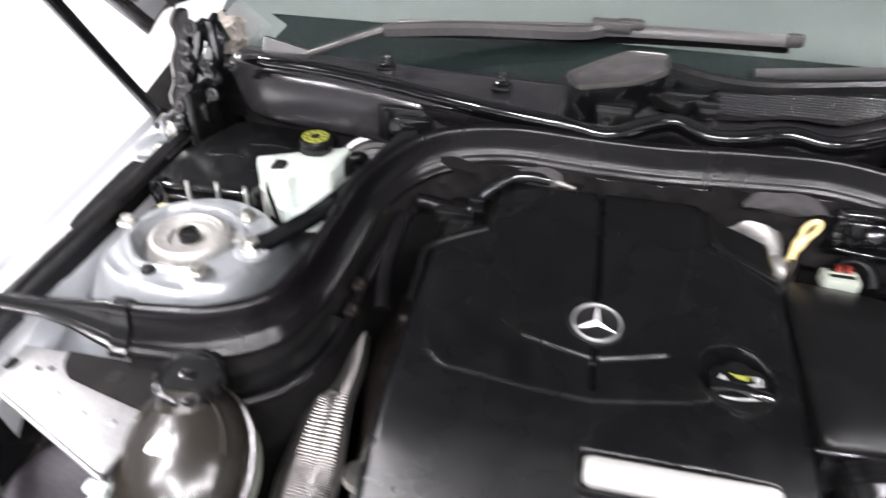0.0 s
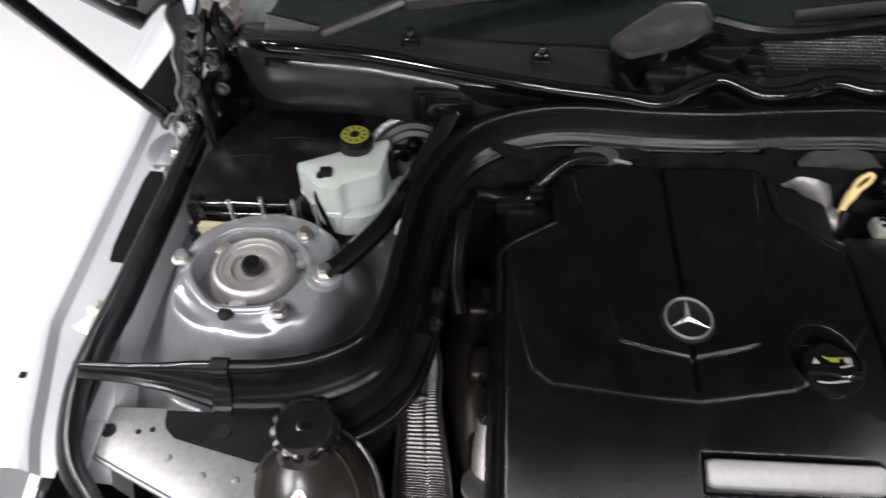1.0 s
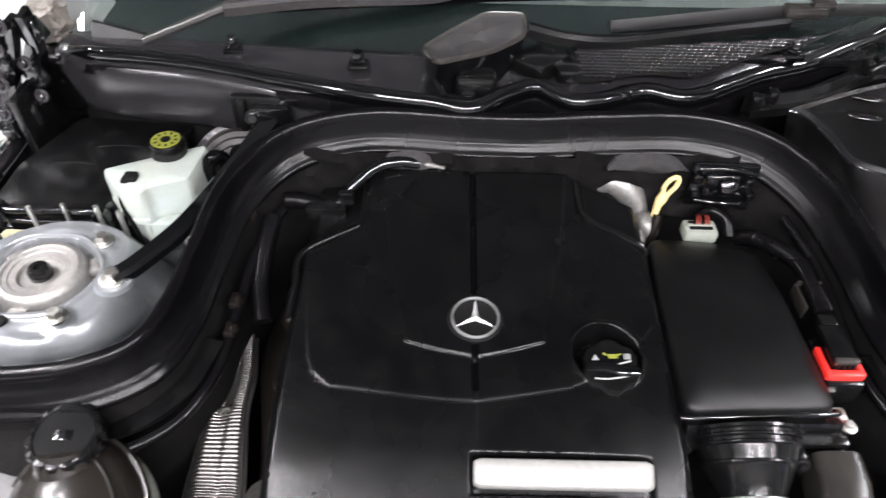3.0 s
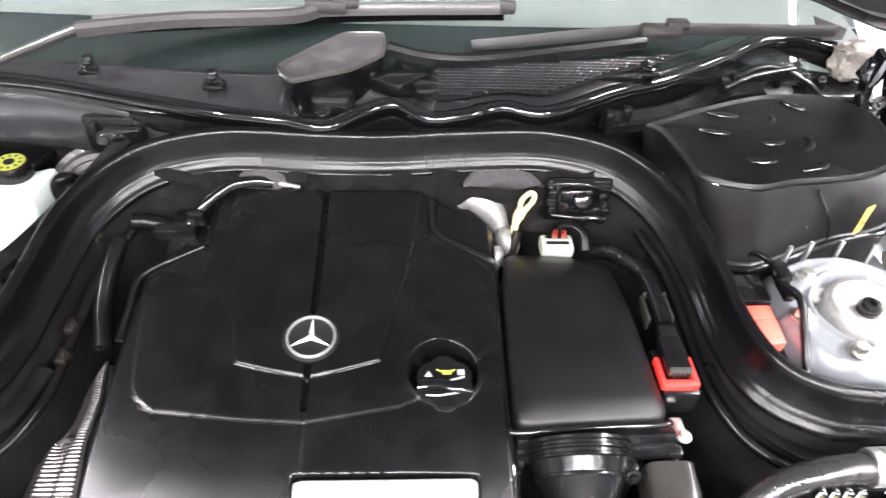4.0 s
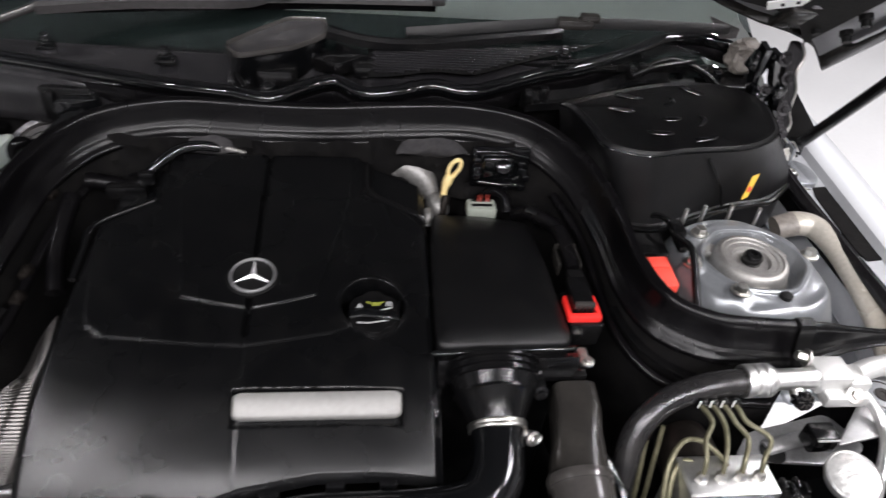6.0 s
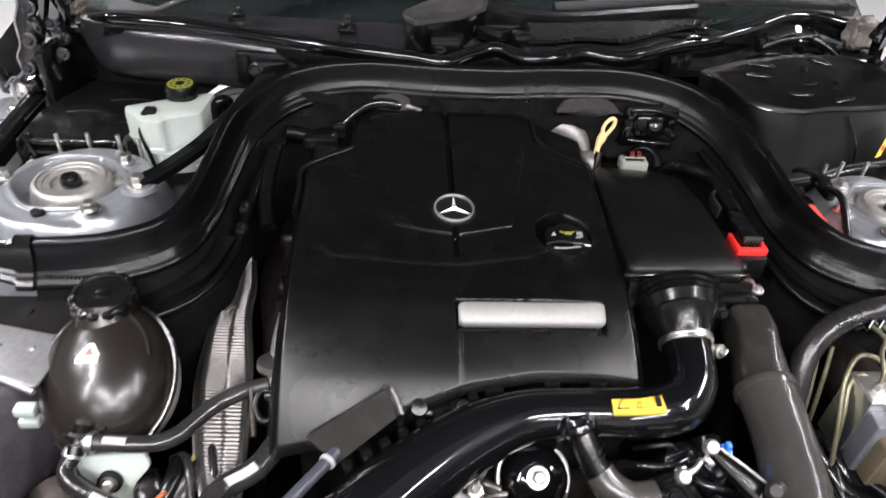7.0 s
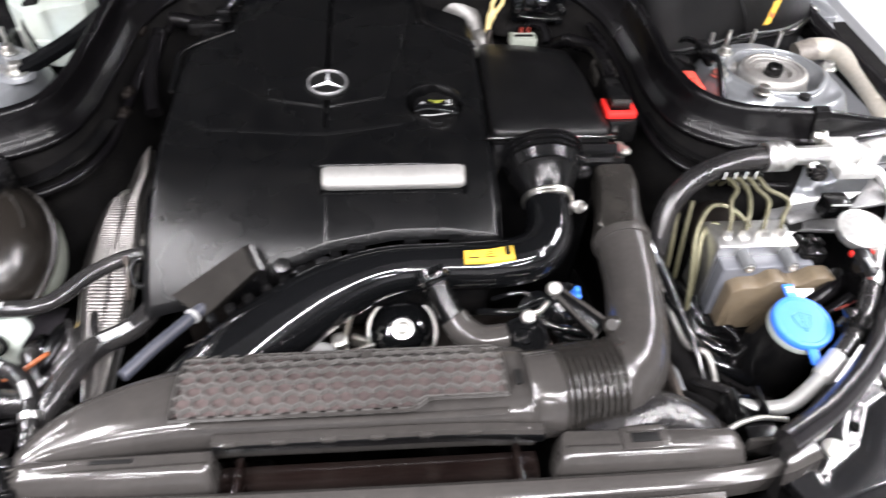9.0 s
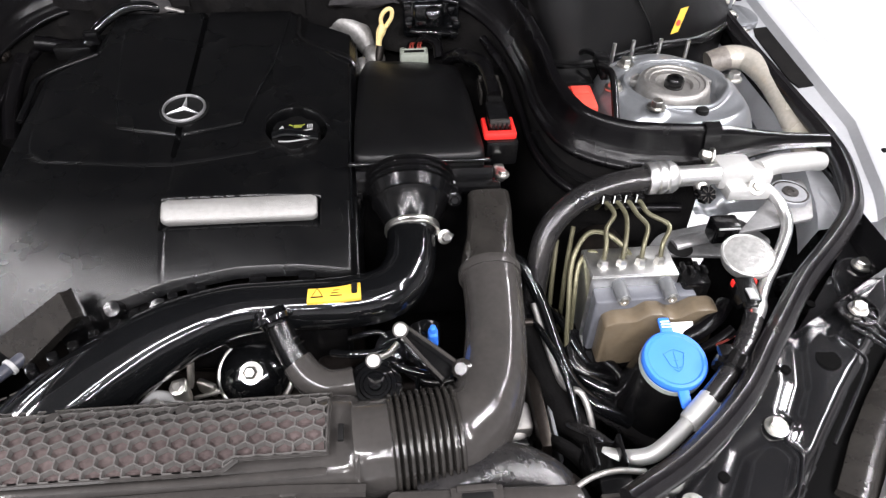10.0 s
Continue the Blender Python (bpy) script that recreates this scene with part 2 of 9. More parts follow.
def tube(pts, r=0.005, seg=14, n=6, flat=1.0, cap=True):
    """A round hose or rod; points may carry a radius as a fourth number."""
    c = smooth([tuple(q) + (r,) if len(q) == 3 else q for q in pts], n)
    P = [Vector(q[:3]) for q in c]
    t0 = (P[1] - P[0]).normalized()
    s = t0.orthogonal().normalized() if abs(t0.z) > 0.9 else t0.cross(UP).normalized()
    rings = []
    for i, p in enumerate(P):
        t = (P[min(i + 1, len(P) - 1)] - P[max(i - 1, 0)]).normalized()
        s = (s - t * s.dot(t)).normalized()
        u = s.cross(t)
        rad = float(c[i][3])
        rings.append([p + (s * math.cos(a) + u * math.sin(a) * flat) * rad for a in [2 * math.pi * k / seg for k in range(seg)]])
    return loft(rings, True, cap)


def frame_to(z_axis, origin, x_hint=(1, 0, 0)):
    """A pose whose z axis points along z_axis."""
    z = Vector(z_axis).normalized()
    x = Vector(x_hint)
    x = (x - z * x.dot(z)).normalized()
    y = z.cross(x)
    return Matrix.Translation(origin) @ Matrix((x, y, z)).transposed().to_4x4()


def lathe(profile, seg=32, m=None, notch=0, notch_depth=0.0, notch_from=0.0):
    """Turn (radius, height) pairs about z; notch: count of grip flutes on radii past notch_from."""
    rings = []
    for r, z in profile:
        ring = []
        for k in range(seg):
            a = 2 * math.pi * k / seg
            q = r
            if notch and r >= notch_from:
                q = r - notch_depth * (0.5 + 0.5 * math.cos(notch * a)) ** 3
            ring.append(Vector((max(q, 1e-5) * math.cos(a), max(q, 1e-5) * math.sin(a), z)))
        rings.append(ring)
    bm = loft(rings)
    if m is not None:
        bm.transform(m)
    return bm


def box(cx, cy, cz, sx, sy, sz, bev=0.002, seg=2, m=None, taper=None):
    bm = bmesh.new()
    bmesh.ops.create_cube(bm, size=1)
    for v in bm.verts:
        k = 1.0 if not taper or v.co.z < 0 else taper
        v.co = Vector((v.co.x * sx * k, v.co.y * sy * k, v.co.z * sz))
    if bev:
        bmesh.ops.bevel(bm, geom=list(bm.edges), offset=bev, segments=seg, affect="EDGES", profile=0.5, clamp_overlap=True)
    bm.transform(Matrix.Translation((cx, cy, cz)) @ (m or Matrix()))
    return bm


def prism(poly, z0, z1, bev=0.0, seg=2, m=None):
    """An upright plate over a flat outline."""
    bm = bmesh.new()
    lo = [bm.verts.new((p[0], p[1], z0)) for p in poly]
    hi = [bm.verts.new((p[0], p[1], z1)) for p in poly]
    n = len(poly)
    bm.faces.new(reversed(lo))
    bm.faces.new(hi)
    for i in range(n):
        j = (i + 1) % n
        bm.faces.new((lo[i], lo[j], hi[j], hi[i]))
    bmesh.ops.recalc_face_normals(bm, faces=bm.faces)
    if bev:
        e = [ed for ed in bm.edges if ed.verts[0].co.z == ed.verts[1].co.z]
        bmesh.ops.bevel(bm, geom=e, offset=bev, segments=seg, affect="EDGES", profile=0.5, clamp_overlap=True)
    if m is not None:
        bm.transform(m)
    return bm


def rounded(poly, r=0.01, k=5):
    """Round the corners of a flat outline."""
    out = []
    n = len(poly)
    for i in range(n):
        a, b, c = Vector(poly[i - 1][:2]), Vector(poly[i][:2]), Vector(poly[(i + 1) % n][:2])
        d1, d2 = (a - b), (c - b)
        q = min(r, d1.length * 0.45, d2.length * 0.45)
        s, e = b + d1.normalized() * q, b + d2.normalized() * q
        for j in range(k + 1):
            u = j / k
            p = s * (1 - u) ** 2 + b * 2 * u * (1 - u) + e * u * u
            out.append((p.x, p.y))
    return out


def field(x0, x1, nx, y0, y1, ny, f, thick=0.0):
    """A sheet z = f(x, y); f may return None for a hole. thick: depth of the skirt round it."""
    bm = bmesh.new()
    g = {}
    for i in range(nx + 1):
        for j in range(ny + 1):
            x, y = x0 + (x1 - x0) * i / nx, y0 + (y1 - y0) * j / ny
            z = f(x, y)
            if z is not None:
                g[i, j] = bm.verts.new((x, y, z))
    for i in range(nx):
        for j in range(ny):
            q = [g.get(k) for k in ((i, j), (i + 1, j), (i + 1, j + 1), (i, j + 1))]
            if all(q):
                bm.faces.new(q)
    if thick:
        edge = [e for e in bm.edges if e.is_boundary]
        r = bmesh.ops.extrude_edge_only(bm, edges=edge)
        for v in [v for v in r["geom"] if isinstance(v, bmesh.types.BMVert)]:
            v.co.z -= thick
    bmesh.ops.recalc_face_normals(bm, faces=bm.faces)
    return bm


def joined(*bms):
    out = bmesh.new()
    for b in bms:
        me = bpy.data.meshes.new("tmp")
        b.to_mesh(me)
        b.free()
        out.from_mesh(me)
        bpy.data.meshes.remove(me)
    return out


def part(name, bm, material, parent=None, label="", sharp=38, kind="", category="", group=""):
    """Links a bmesh as one mesh object, under a thing or a part if one is given."""
    me = bpy.data.meshes.new(name)
    bm.to_mesh(me)
    bm.free()
    me.materials.append(material)
    me.polygons.foreach_set("use_smooth", [True] * len(me.polygons))
    me.set_sharp_from_angle(angle=radians(sharp))
    ob = new(name, me)
    if parent is not None:
        ob.parent = parent
        base = Vector(parent.get("base", (0, 0, 0)))
        ob.location = -base if parent.type == "EMPTY" else (0, 0, 0)
    return tagged(ob, label, category, group, kind)


def thing(name, label, category, base=(0, 0, 0), group="", kind=""):
    """An Empty at a thing's base, for parts built in world coordinates."""
    ob = new(name)
    ob.empty_display_size = 0.02
    ob.location = base
    ob["base"] = tuple(base)
    return tagged(ob, label, category, group, kind)


def solo(name, bm, material, label, category, group="", kind="", sharp=38):
    """A thing that is one mesh."""
    return part(name, bm, material, None, label, sharp, kind, category, group)


def sstep(a, b, x):
    u = min(1.0, max(0.0, (x - a) / (b - a)))
    return u * u * (3 - 2 * u)


def seg_dist(px, py, pts):
    """Distance from a point to a polyline."""
    best = 9.0
    for (ax, ay), (bx, by) in zip(pts, pts[1:]):
        dx, dy = bx - ax, by - ay
        u = max(0.0, min(1.0, ((px - ax) * dx + (py - ay) * dy) / (dx * dx + dy * dy)))
        best = min(best, math.hypot(px - ax - u * dx, py - ay - u * dy))
    return best


def inside(px, py, poly):
    c = False
    for (ax, ay), (bx, by) in zip(poly, poly[1:] + poly[:1]):
        if (ay > py) != (by > py) and px < (bx - ax) * (py - ay) / (by - ay) + ax:
            c = not c
    return c


def interp(x, table):
    return float(np.interp(x, [a for a, _ in table], [b for _, b in table]))


def bolt(origin, axis=(0, 0, 1), r=0.007, h=0.006, washer=1.6, dome=False):
    """A hexagon head on a washer."""
    m = frame_to(axis, origin)
    hexa = lathe([(0, 0), (r, 0), (r, h * 0.85), (r * 0.85, h), (0, h)], 6, m)
    wash = lathe([(0, -0.001), (r * washer, -0.001), (r * washer, 0.0012), (r * washer * 0.8, 0.0018), (0, 0.0018)], 20, m)
    return joined(hexa, wash)

# ---- the room ----
solo("floor", box(0, 0.5, -0.05, 12, 13, 0.1, 0), FLOORWHITE, "glossy white showroom floor", "floor", kind="structure")
solo("ceiling", box(0, 0.5, CEILING_Z + 0.05, 12, 13, 0.1, 0), CEILGREY, "dark grey showroom ceiling", "ceiling", kind="structure")
solo("wall_west", box(-6.05, 0.5, CEILING_Z / 2, 0.1, 13, CEILING_Z, 0), WALLWHITE, "plain grey showroom wall", "wall", kind="structure")
solo("wall_east", box(6.05, 0.5, CEILING_Z / 2, 0.1, 13, CEILING_Z, 0), WALLWHITE, "plain grey showroom wall", "wall", kind="structure")
solo("wall_south", box(0, -6.05, CEILING_Z / 2, 12, 0.1, CEILING_Z, 0), WALLWHITE, "plain grey showroom wall", "wall", kind="structure")
solo("wall_north", box(0, 7.05, CEILING_Z / 2, 12, 0.1, CEILING_Z, 0), WALLWHITE, "plain grey showroom wall", "wall", kind="structure")

# ---- the body round the engine bay ----
SEAL_SIDE = [(0.095, 0.202, 0.978), (0.195, 0.204, 0.978), (0.282, 0.178, 0.970), (0.338, 0.115, 0.953), (0.364, 0.03, 0.930), (0.371, -0.043, 0.917), (0.391, -0.101, 0.910), (0.435, -0.129, 0.906), (0.485, -0.136, 0.904), (0.530, -0.139, 0.903)]
SEAL_SIDE_WEST = [(-0.085, 0.195, 0.976), (-0.205, 0.200, 0.976), (-0.300, 0.170, 0.968), (-0.357, 0.100, 0.950), (-0.378, 0.015, 0.926), (-0.388, -0.052, 0.914), (-0.408, -0.103, 0.909), (-0.452, -0.129, 0.906), (-0.495, -0.138, 0.904), (-0.540, -0.141, 0.903)]
SEAL = SEAL_SIDE_WEST[::-1] + [(0.0, 0.195, 0.976)] + SEAL_SIDE


def offset_path(pts, side, dz=0.0, n=4):
    c = [Vector(q) for q in smooth(pts, n)]
    out = []
    for i, p in enumerate(c):
        t = (c[min(i + 1, len(c) - 1)] - c[max(i - 1, 0)])
        t.z = 0
        s = t.normalized().cross(UP)
        out.append(p + s * side + UP * dz)
    return out


# undertray and dark depths of the bay
solo("undertray", box(0, -0.15, 0.40, 1.5, 1.0, 0.02, 0.004), FELT, "black plastic undertray beneath the engine", "undertray", kind="structure")
rings = []
for side, dz, floor_z in ((0.008, -0.024, None), (0.019, -0.044, None), (0.026, -0.075, None), (0.030, -0.14, None), (0.02, -0.27, None), (0.0, 0, 0.42)):
    ring = []
    for i, p in enumerate(offset_path(SEAL, side, dz)):
        w = noise.noise(p * 14) * 0.007 if dz < -0.06 else 0.0
        q = p + Vector((w, w, 0))
        if floor_z:
            q.z = floor_z
        ring.append(q)
    rings.append(ring)
solo("bulkhead", loft(rings, closed=False), FELT, "black felt bulkhead lining below the rubber seal", "bulkhead", kind="structure", sharp=80)
for sx, nm in ((-1, "inner_wing_west"), (1, "inner_wing_east")):
    side = [[Vector((sx * x, y, z)) for x, z in ((0.70, 0.84), (0.69, 0.78), (0.60, 0.68), (0.56, 0.42))] for y in (-0.12, -0.2, -0.3)]
    side += [[Vector((sx * x, y, z)) for x, z in ((a, 0.80), (a - 0.01, 0.74), (a - 0.04, 0.66), (a - 0.05, 0.42))] for y, a in ((-0.40, 0.50), (-0.50, 0.38), (-0.60, 0.30))]
    solo(nm, loft(side, closed=False), SHEET, "black sheet metal inner wing", "inner wing", kind="structure")
solo("front_bulkhead", box(0, -0.62, 0.58, 1.0, 0.03, 0.36, 0.004), DUCT_DARK, "dark radiator carrier panel", "radiator panel", kind="structure")

# ---- big rubber seal round the engine bay ----
def seal_face():
    """The hollow, ribbed front of the seal, from under the bead down to its lip."""
    out = []
    for k in range(29):
        u = k / 28
        d = 0.00016 * math.cos(2 * math.pi * 4 * u) * sstep(0.45, 0.65, u) - 0.0030 * math.sin(math.pi * u)
        out.append((0.0072 + 0.0173 * u + 0.88 * d, -0.006 - 0.032 * u + 0.475 * d))
    return out


SEAL_PROFILE = [(-0.008, -0.0368), (-0.0085, -0.0088), (-0.0085, -0.002), (-0.006, 0.004), (-0.001, 0.0065), (0.004, 0.0045), (0.0065, 0)] + seal_face() + [(0.0262, -0.0395), (0.0268, -0.042), (0.0255, -0.0448), (0.02074, -0.0459), (0.00634, -0.0459)]
seal = thing("bonnet_seal", "black ribbed rubber seal arching round the engine bay", "seal", (0, 0.19, 0.93))
part("rubber_strip", sweep(SEAL, SEAL_PROFILE, 7), RUBBER, seal, sharp=60)
for sx in (-1, 1):
    x0 = -0.540 if sx < 0 else 0.530
    y0 = -0.142 if sx < 0 else -0.140
    prof = [(a * 1.06 + 0.0005 + (0.0015 if a > 0 else -0.0015), b * 1.03 + 0.003) for a, b in SEAL_PROFILE]
    part("clip", sweep([(x0 - 0.009 + 0.004 * sx, y0, 0.903), (x0, y0, 0.903), (x0 + 0.009 + 0.004 * sx, y0, 0.903)], prof, 3), PLASTIC, seal, "shiny black plastic clip")
    # end piece leading to the wing: bead kept, face turning flat
    lane = [(0.0, 0.902, 1.0), (0.030, 0.900, 0.80), (0.065, 0.894, 0.48), (0.105, 0.888, 0.28), (0.162, 0.882, 0.20)]
    rings = []
    for d, z, k in lane:
        rings.append([Vector((x0 + sx * d, y0 + 0.06 * d - a * (0.3 + 0.7 * k), z + b * k)) for a, b in SEAL_PROFILE])
    part("end_piece", loft(rings), PLASTIC, seal, "glossy black moulded end")
# row of small pleats under the seal's lip
for sx in (-1, 1):
    for k in range(22):
        x = sx * (0.435 + 0.0042 * k)
        part("pleat", box(x, -0.1595, 0.868, 0.0016, 0.003, 0.010, 0.0006, 1), RUBBER, seal)

# ---- side seals along the wings ----
RAIL_PROFILE = [(0.0118 * math.cos(a), 0.0112 * math.sin(a) - 0.002) for a in [2 * math.pi * k / 18 for k in range(18)]]
RAIL_PROFILE[4:7] = [(0.0035, 0.0098), (0.0, 0.0090), (-0.0035, 0.0098)]
for sx in (-1, 1):
    pts = [(sx * 0.700, 0.27, 0.880), (sx * 0.702, 0.15, 0.872), (sx * 0.704, 0.0, 0.868), (sx * 0.708, -0.11, 0.864), (sx * 0.705, -0.165, 0.857),
           (sx * 0.688, -0.220, 0.847), (sx * 0.648, -0.264, 0.839), (sx * 0.585, -0.320, 0.833), (sx * 0.525, -0.386, 0.829), (sx * 0.468, -0.450, 0.827),
           (sx * 0.400, -0.503, 0.825), (sx * 0.338, -0.536, 0.823)]
    rail = thing("wing_seal", "black rubber seal along the wing edge", "seal", (sx * 0.62, -0.25, 0.8), "wing seals")
    part("rubber_strip", sweep(pts if sx > 0 else pts[:-1] + [(-0.352, -0.532, 0.825)], RAIL_PROFILE, 7), RAILRUBBER, rail)
    if sx < 0:
        part("hollow_end", lathe([(0, 0), (0.0095, 0), (0.0095, 0.0008), (0, 0.0008)], 20, frame_to((0.75, -0.6, 0), (-0.3512, -0.5326, 0.823))), INK, rail)
    part("carrier", sweep([(x + sx * 0.002, y, z - 0.022) for x, y, z in pts], [(-0.008, -0.012), (-0.008, 0.010), (0.008, 0.010), (0.008, -0.012)], 5), PLASTIC, rail)

# ---- wings (fenders) ----
def wing_shift(y):
    return interp(y, [(-0.62, -0.27), (-0.45, -0.155), (-0.31, -0.082), (-0.2, -0.036), (-0.06, 0.0), (0.6, 0.0)])


for sx in (-1, 1):
    wing = thing("wing", "silver painted front wing with bolted flange", "car wing", (sx * 0.8, 0, 0.6), "front wings")
    sect = [(0.690, 0.800), (0.700, 0.838), (0.722, 0.842), (0.768, 0.848), (0.776, 0.858), (0.784, 0.866), (0.796, 0.868), (0.815, 0.864), (0.845, 0.850),
            (0.880, 0.822), (0.910, 0.778), (0.926, 0.70), (0.930, 0.55)]
    rings = []
    for k in range(40):
        y = -0.232 + k * 0.832 / 39
        sh = wing_shift(y)
        dz = interp(y, [(-0.6, -0.075), (-0.45, -0.05), (-0.2, -0.012), (0.0, 0.0), (0.3, 0.022), (0.6, 0.04)])
        rings.append([Vector((sx * (x + sh * (1 - 0.55 * sstep(0.78, 0.93, x))), y, z + dz)) for x, z in sect])
    # Flange and panel share one silver; each colour carries its own brightness of light.
    part("flange", loft([r[:5] for r in rings], closed=False), LITFLANGE, wing, "silver bolted flange")
    part("panel", loft([r[4:] for r in rings], closed=False), LITWING, wing)
    for y, dx in ((-0.032, 0.738), (-0.205, 0.700), (0.20, 0.731)):
        part("bolt", bolt((sx * dx, y, interp(y, [(-0.45, 0.80), (-0.2, 0.834), (0.0, 0.846), (0.3, 0.865)])), r=0.006), STEEL, wing, "zinc-plated hexagon bolt")
    # raised pads round the bolts and dark cut-outs between them
    for y, ln in ((-0.035, 0.085), (-0.195, 0.06)):
        z = interp(y, [(-0.45, 0.792), (-0.2, 0.829), (0.0, 0.842), (0.3, 0.862)])
        xs = wing_shift(y)
        poly = rounded([(sx * (0.712 + xs), y - ln / 2), (sx * (0.766 + xs), y - ln / 2 + 0.02), (sx * (0.766 + xs), y + ln / 2 - 0.015), (sx * (0.712 + xs), y + ln / 2)][::sx], 0.012)
        part("pad", prism(poly, z - 0.004, z + 0.003, 0.0015), LITFLANGE, wing)
    for y0, y1, inner, outer in ((0.036, 0.190, 0.723, 0.750), (-0.15, -0.10, 0.728, 0.748)) if sx < 0 else ((0.036, 0.200, 0.741, 0.772), (-0.150, -0.066, 0.734, 0.746)):
        rr = []
        for k in range(9):
            y = y0 + (y1 - y0) * k / 8
            e = 0.006 * (1 - sstep(0, 0.15, min(k, 8 - k) / 8))
            z = interp(y, [(-0.45, 0.792), (-0.2, 0.829), (0.0, 0.842), (0.3, 0.862)]) + 0.0035
            s2 = wing_shift(y)
            rr.append([Vector((sx * (x + s2), y, z + d)) for x, d in ((inner + e, -0.006), (inner + e, 0.002), (outer - e * 0.6, 0.004), (outer - e * 0.6, -0.004))])
        part("gap_pad", loft(rr, closed=True), FELT, wing, "black foam gap filler")
    for y in (-0.135,):
        part("clip_hole", box(sx * (0.790 + wing_shift(y)), y, 0.868 + interp(y, [(-0.45, -0.05), (-0.2, -0.012), (0.0, 0.0)]), 0.007, 0.007, 0.004, 0.001), INK, wing)

# ---- strut towers ----
def rim_radius(a):
    """Rounded many-sided rim, drawn out at one corner."""
    return 0.0640 + 0.0016 * math.cos(6 * a + 0.5) + 0.0030 * math.cos(2 * a - 0.6) + 0.0022 * math.cos(a + 0.9)


def strut_tower(sx):
    cx = 0.55 * sx
    t = thing("strut_tower", "silver painted suspension tower with bearing plate", "strut tower", (cx, 0, 0.8), "strut towers")

    def f(x, y):
        u, v = (x - cx), y
        if -u * sx - v > 0.232 or (v < -0.135 and u * sx < 0):
            return None
        d = (abs(u / 0.128) ** 2.6 + abs(v / (0.130 if v < 0 else 0.125)) ** 2.6) ** (1 / 2.6)
        top = 0.889 - 0.05 * max(0, u * sx) - 0.02 * max(0.0, v)
        z = 0.792 + (top - 0.792) * (1 - sstep(0.66, 1.06, d))
        r = math.hypot(u, v * 1.05)
        # pressed ridge and lobes
        z += 0.004 * math.exp(-((r - 0.075) / 0.012) ** 2) * (0.5 + 0.5 * math.cos(3 * math.atan2(v, u) + 1.0))
        rim = rim_radius(math.atan2(v, u * sx))
        z += 0.0035 * (1 - sstep(rim + 0.002, rim + 0.008, r))
        if r < rim:
            z -= 0.020 * (1 - sstep(rim - 0.006, rim - 0.002, r))
        # stamped lobes and steps on the shoulders
        a = math.atan2(v, u * sx)
        z += 0.0045 * math.exp(-((r - 0.098) / 0.010) ** 2) * max(0.0, math.cos(2.5 * a + 2.2)) ** 2
        z -= 0.004 * math.exp(-((r - 0.088) / 0.008) ** 4) * max(0.0, math.cos(3 * a - 0.4)) ** 3
        # pads under the nuts, pressed facets down the front
        for px, py in ((0.047, -0.066), (0.086, -0.013), (-0.086, 0.011), (0.052, 0.050)):
            z += 0.0025 * (1 - sstep(0.012, 0.019, math.hypot(u + sx * px, v - py)))
        z -= 0.010 * sstep(-0.070, -0.105, v) * math.exp(-((u + sx * 0.055) / 0.020) ** 4)
        z -= 0.007 * sstep(-0.075, -0.11, v) * math.exp(-((u - sx * 0.03) / 0.014) ** 4)
        z -= 0.006 * sstep(0.078, 0.105, u * sx) * math.exp(-((v + 0.02) / 0.03) ** 4)
        z += noise.noise(Vector((x * 22, y * 22, 0))) * 0.0016
        return z

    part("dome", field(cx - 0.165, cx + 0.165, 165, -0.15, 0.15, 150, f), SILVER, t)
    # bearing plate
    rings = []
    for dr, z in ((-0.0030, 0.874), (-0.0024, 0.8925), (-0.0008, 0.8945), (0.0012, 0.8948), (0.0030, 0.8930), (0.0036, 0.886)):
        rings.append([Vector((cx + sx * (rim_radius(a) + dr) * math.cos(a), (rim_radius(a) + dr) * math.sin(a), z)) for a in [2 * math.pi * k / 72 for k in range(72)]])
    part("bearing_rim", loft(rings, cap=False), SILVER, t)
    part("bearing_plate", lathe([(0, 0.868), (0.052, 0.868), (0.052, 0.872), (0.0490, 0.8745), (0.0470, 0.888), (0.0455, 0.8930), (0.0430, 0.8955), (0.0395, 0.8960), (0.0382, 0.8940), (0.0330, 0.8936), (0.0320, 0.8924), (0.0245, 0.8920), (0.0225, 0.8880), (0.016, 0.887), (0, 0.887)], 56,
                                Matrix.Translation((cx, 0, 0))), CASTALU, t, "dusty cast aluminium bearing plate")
    for a in (0.4, 2.5, 4.6):
        part("bearing_foot", box(cx + 0.0535 * math.cos(a), 0.0535 * math.sin(a), 0.880, 0.016, 0.022, 0.012, 0.004, m=Matrix.Rotation(a, 4, "Z")), CASTALU, t)
    part("centre_bolt", joined(lathe([(0, 0.887), (0.0125, 0.887), (0.0125, 0.896), (0.010, 0.900), (0.0045, 0.9005), (0.004, 0.897), (0, 0.897)], 28, Matrix.Translation((cx, 0, 0)))), PLASTIC, t, "black cap on the damper rod")
    for dx, dy, dz in ((0.086, -0.013, 0.0), (0.047, -0.066, 0.002), (-0.086, 0.011, -0.006), (0.052, 0.050, -0.002)):
        part("nut", bolt((cx - sx * dx, dy, 0.895 + dz), (0, 0, 1), 0.0078, 0.010, 1.5), STEEL, t, "zinc flange nut")
    part("hole_plug", lathe([(0, 0.8945), (0.0065, 0.8945), (0.008, 0.8935), (0.008, 0.88), (0, 0.88)], 20, Matrix.Translation((cx + sx * 0.013, -0.068, 0))), INK, t)
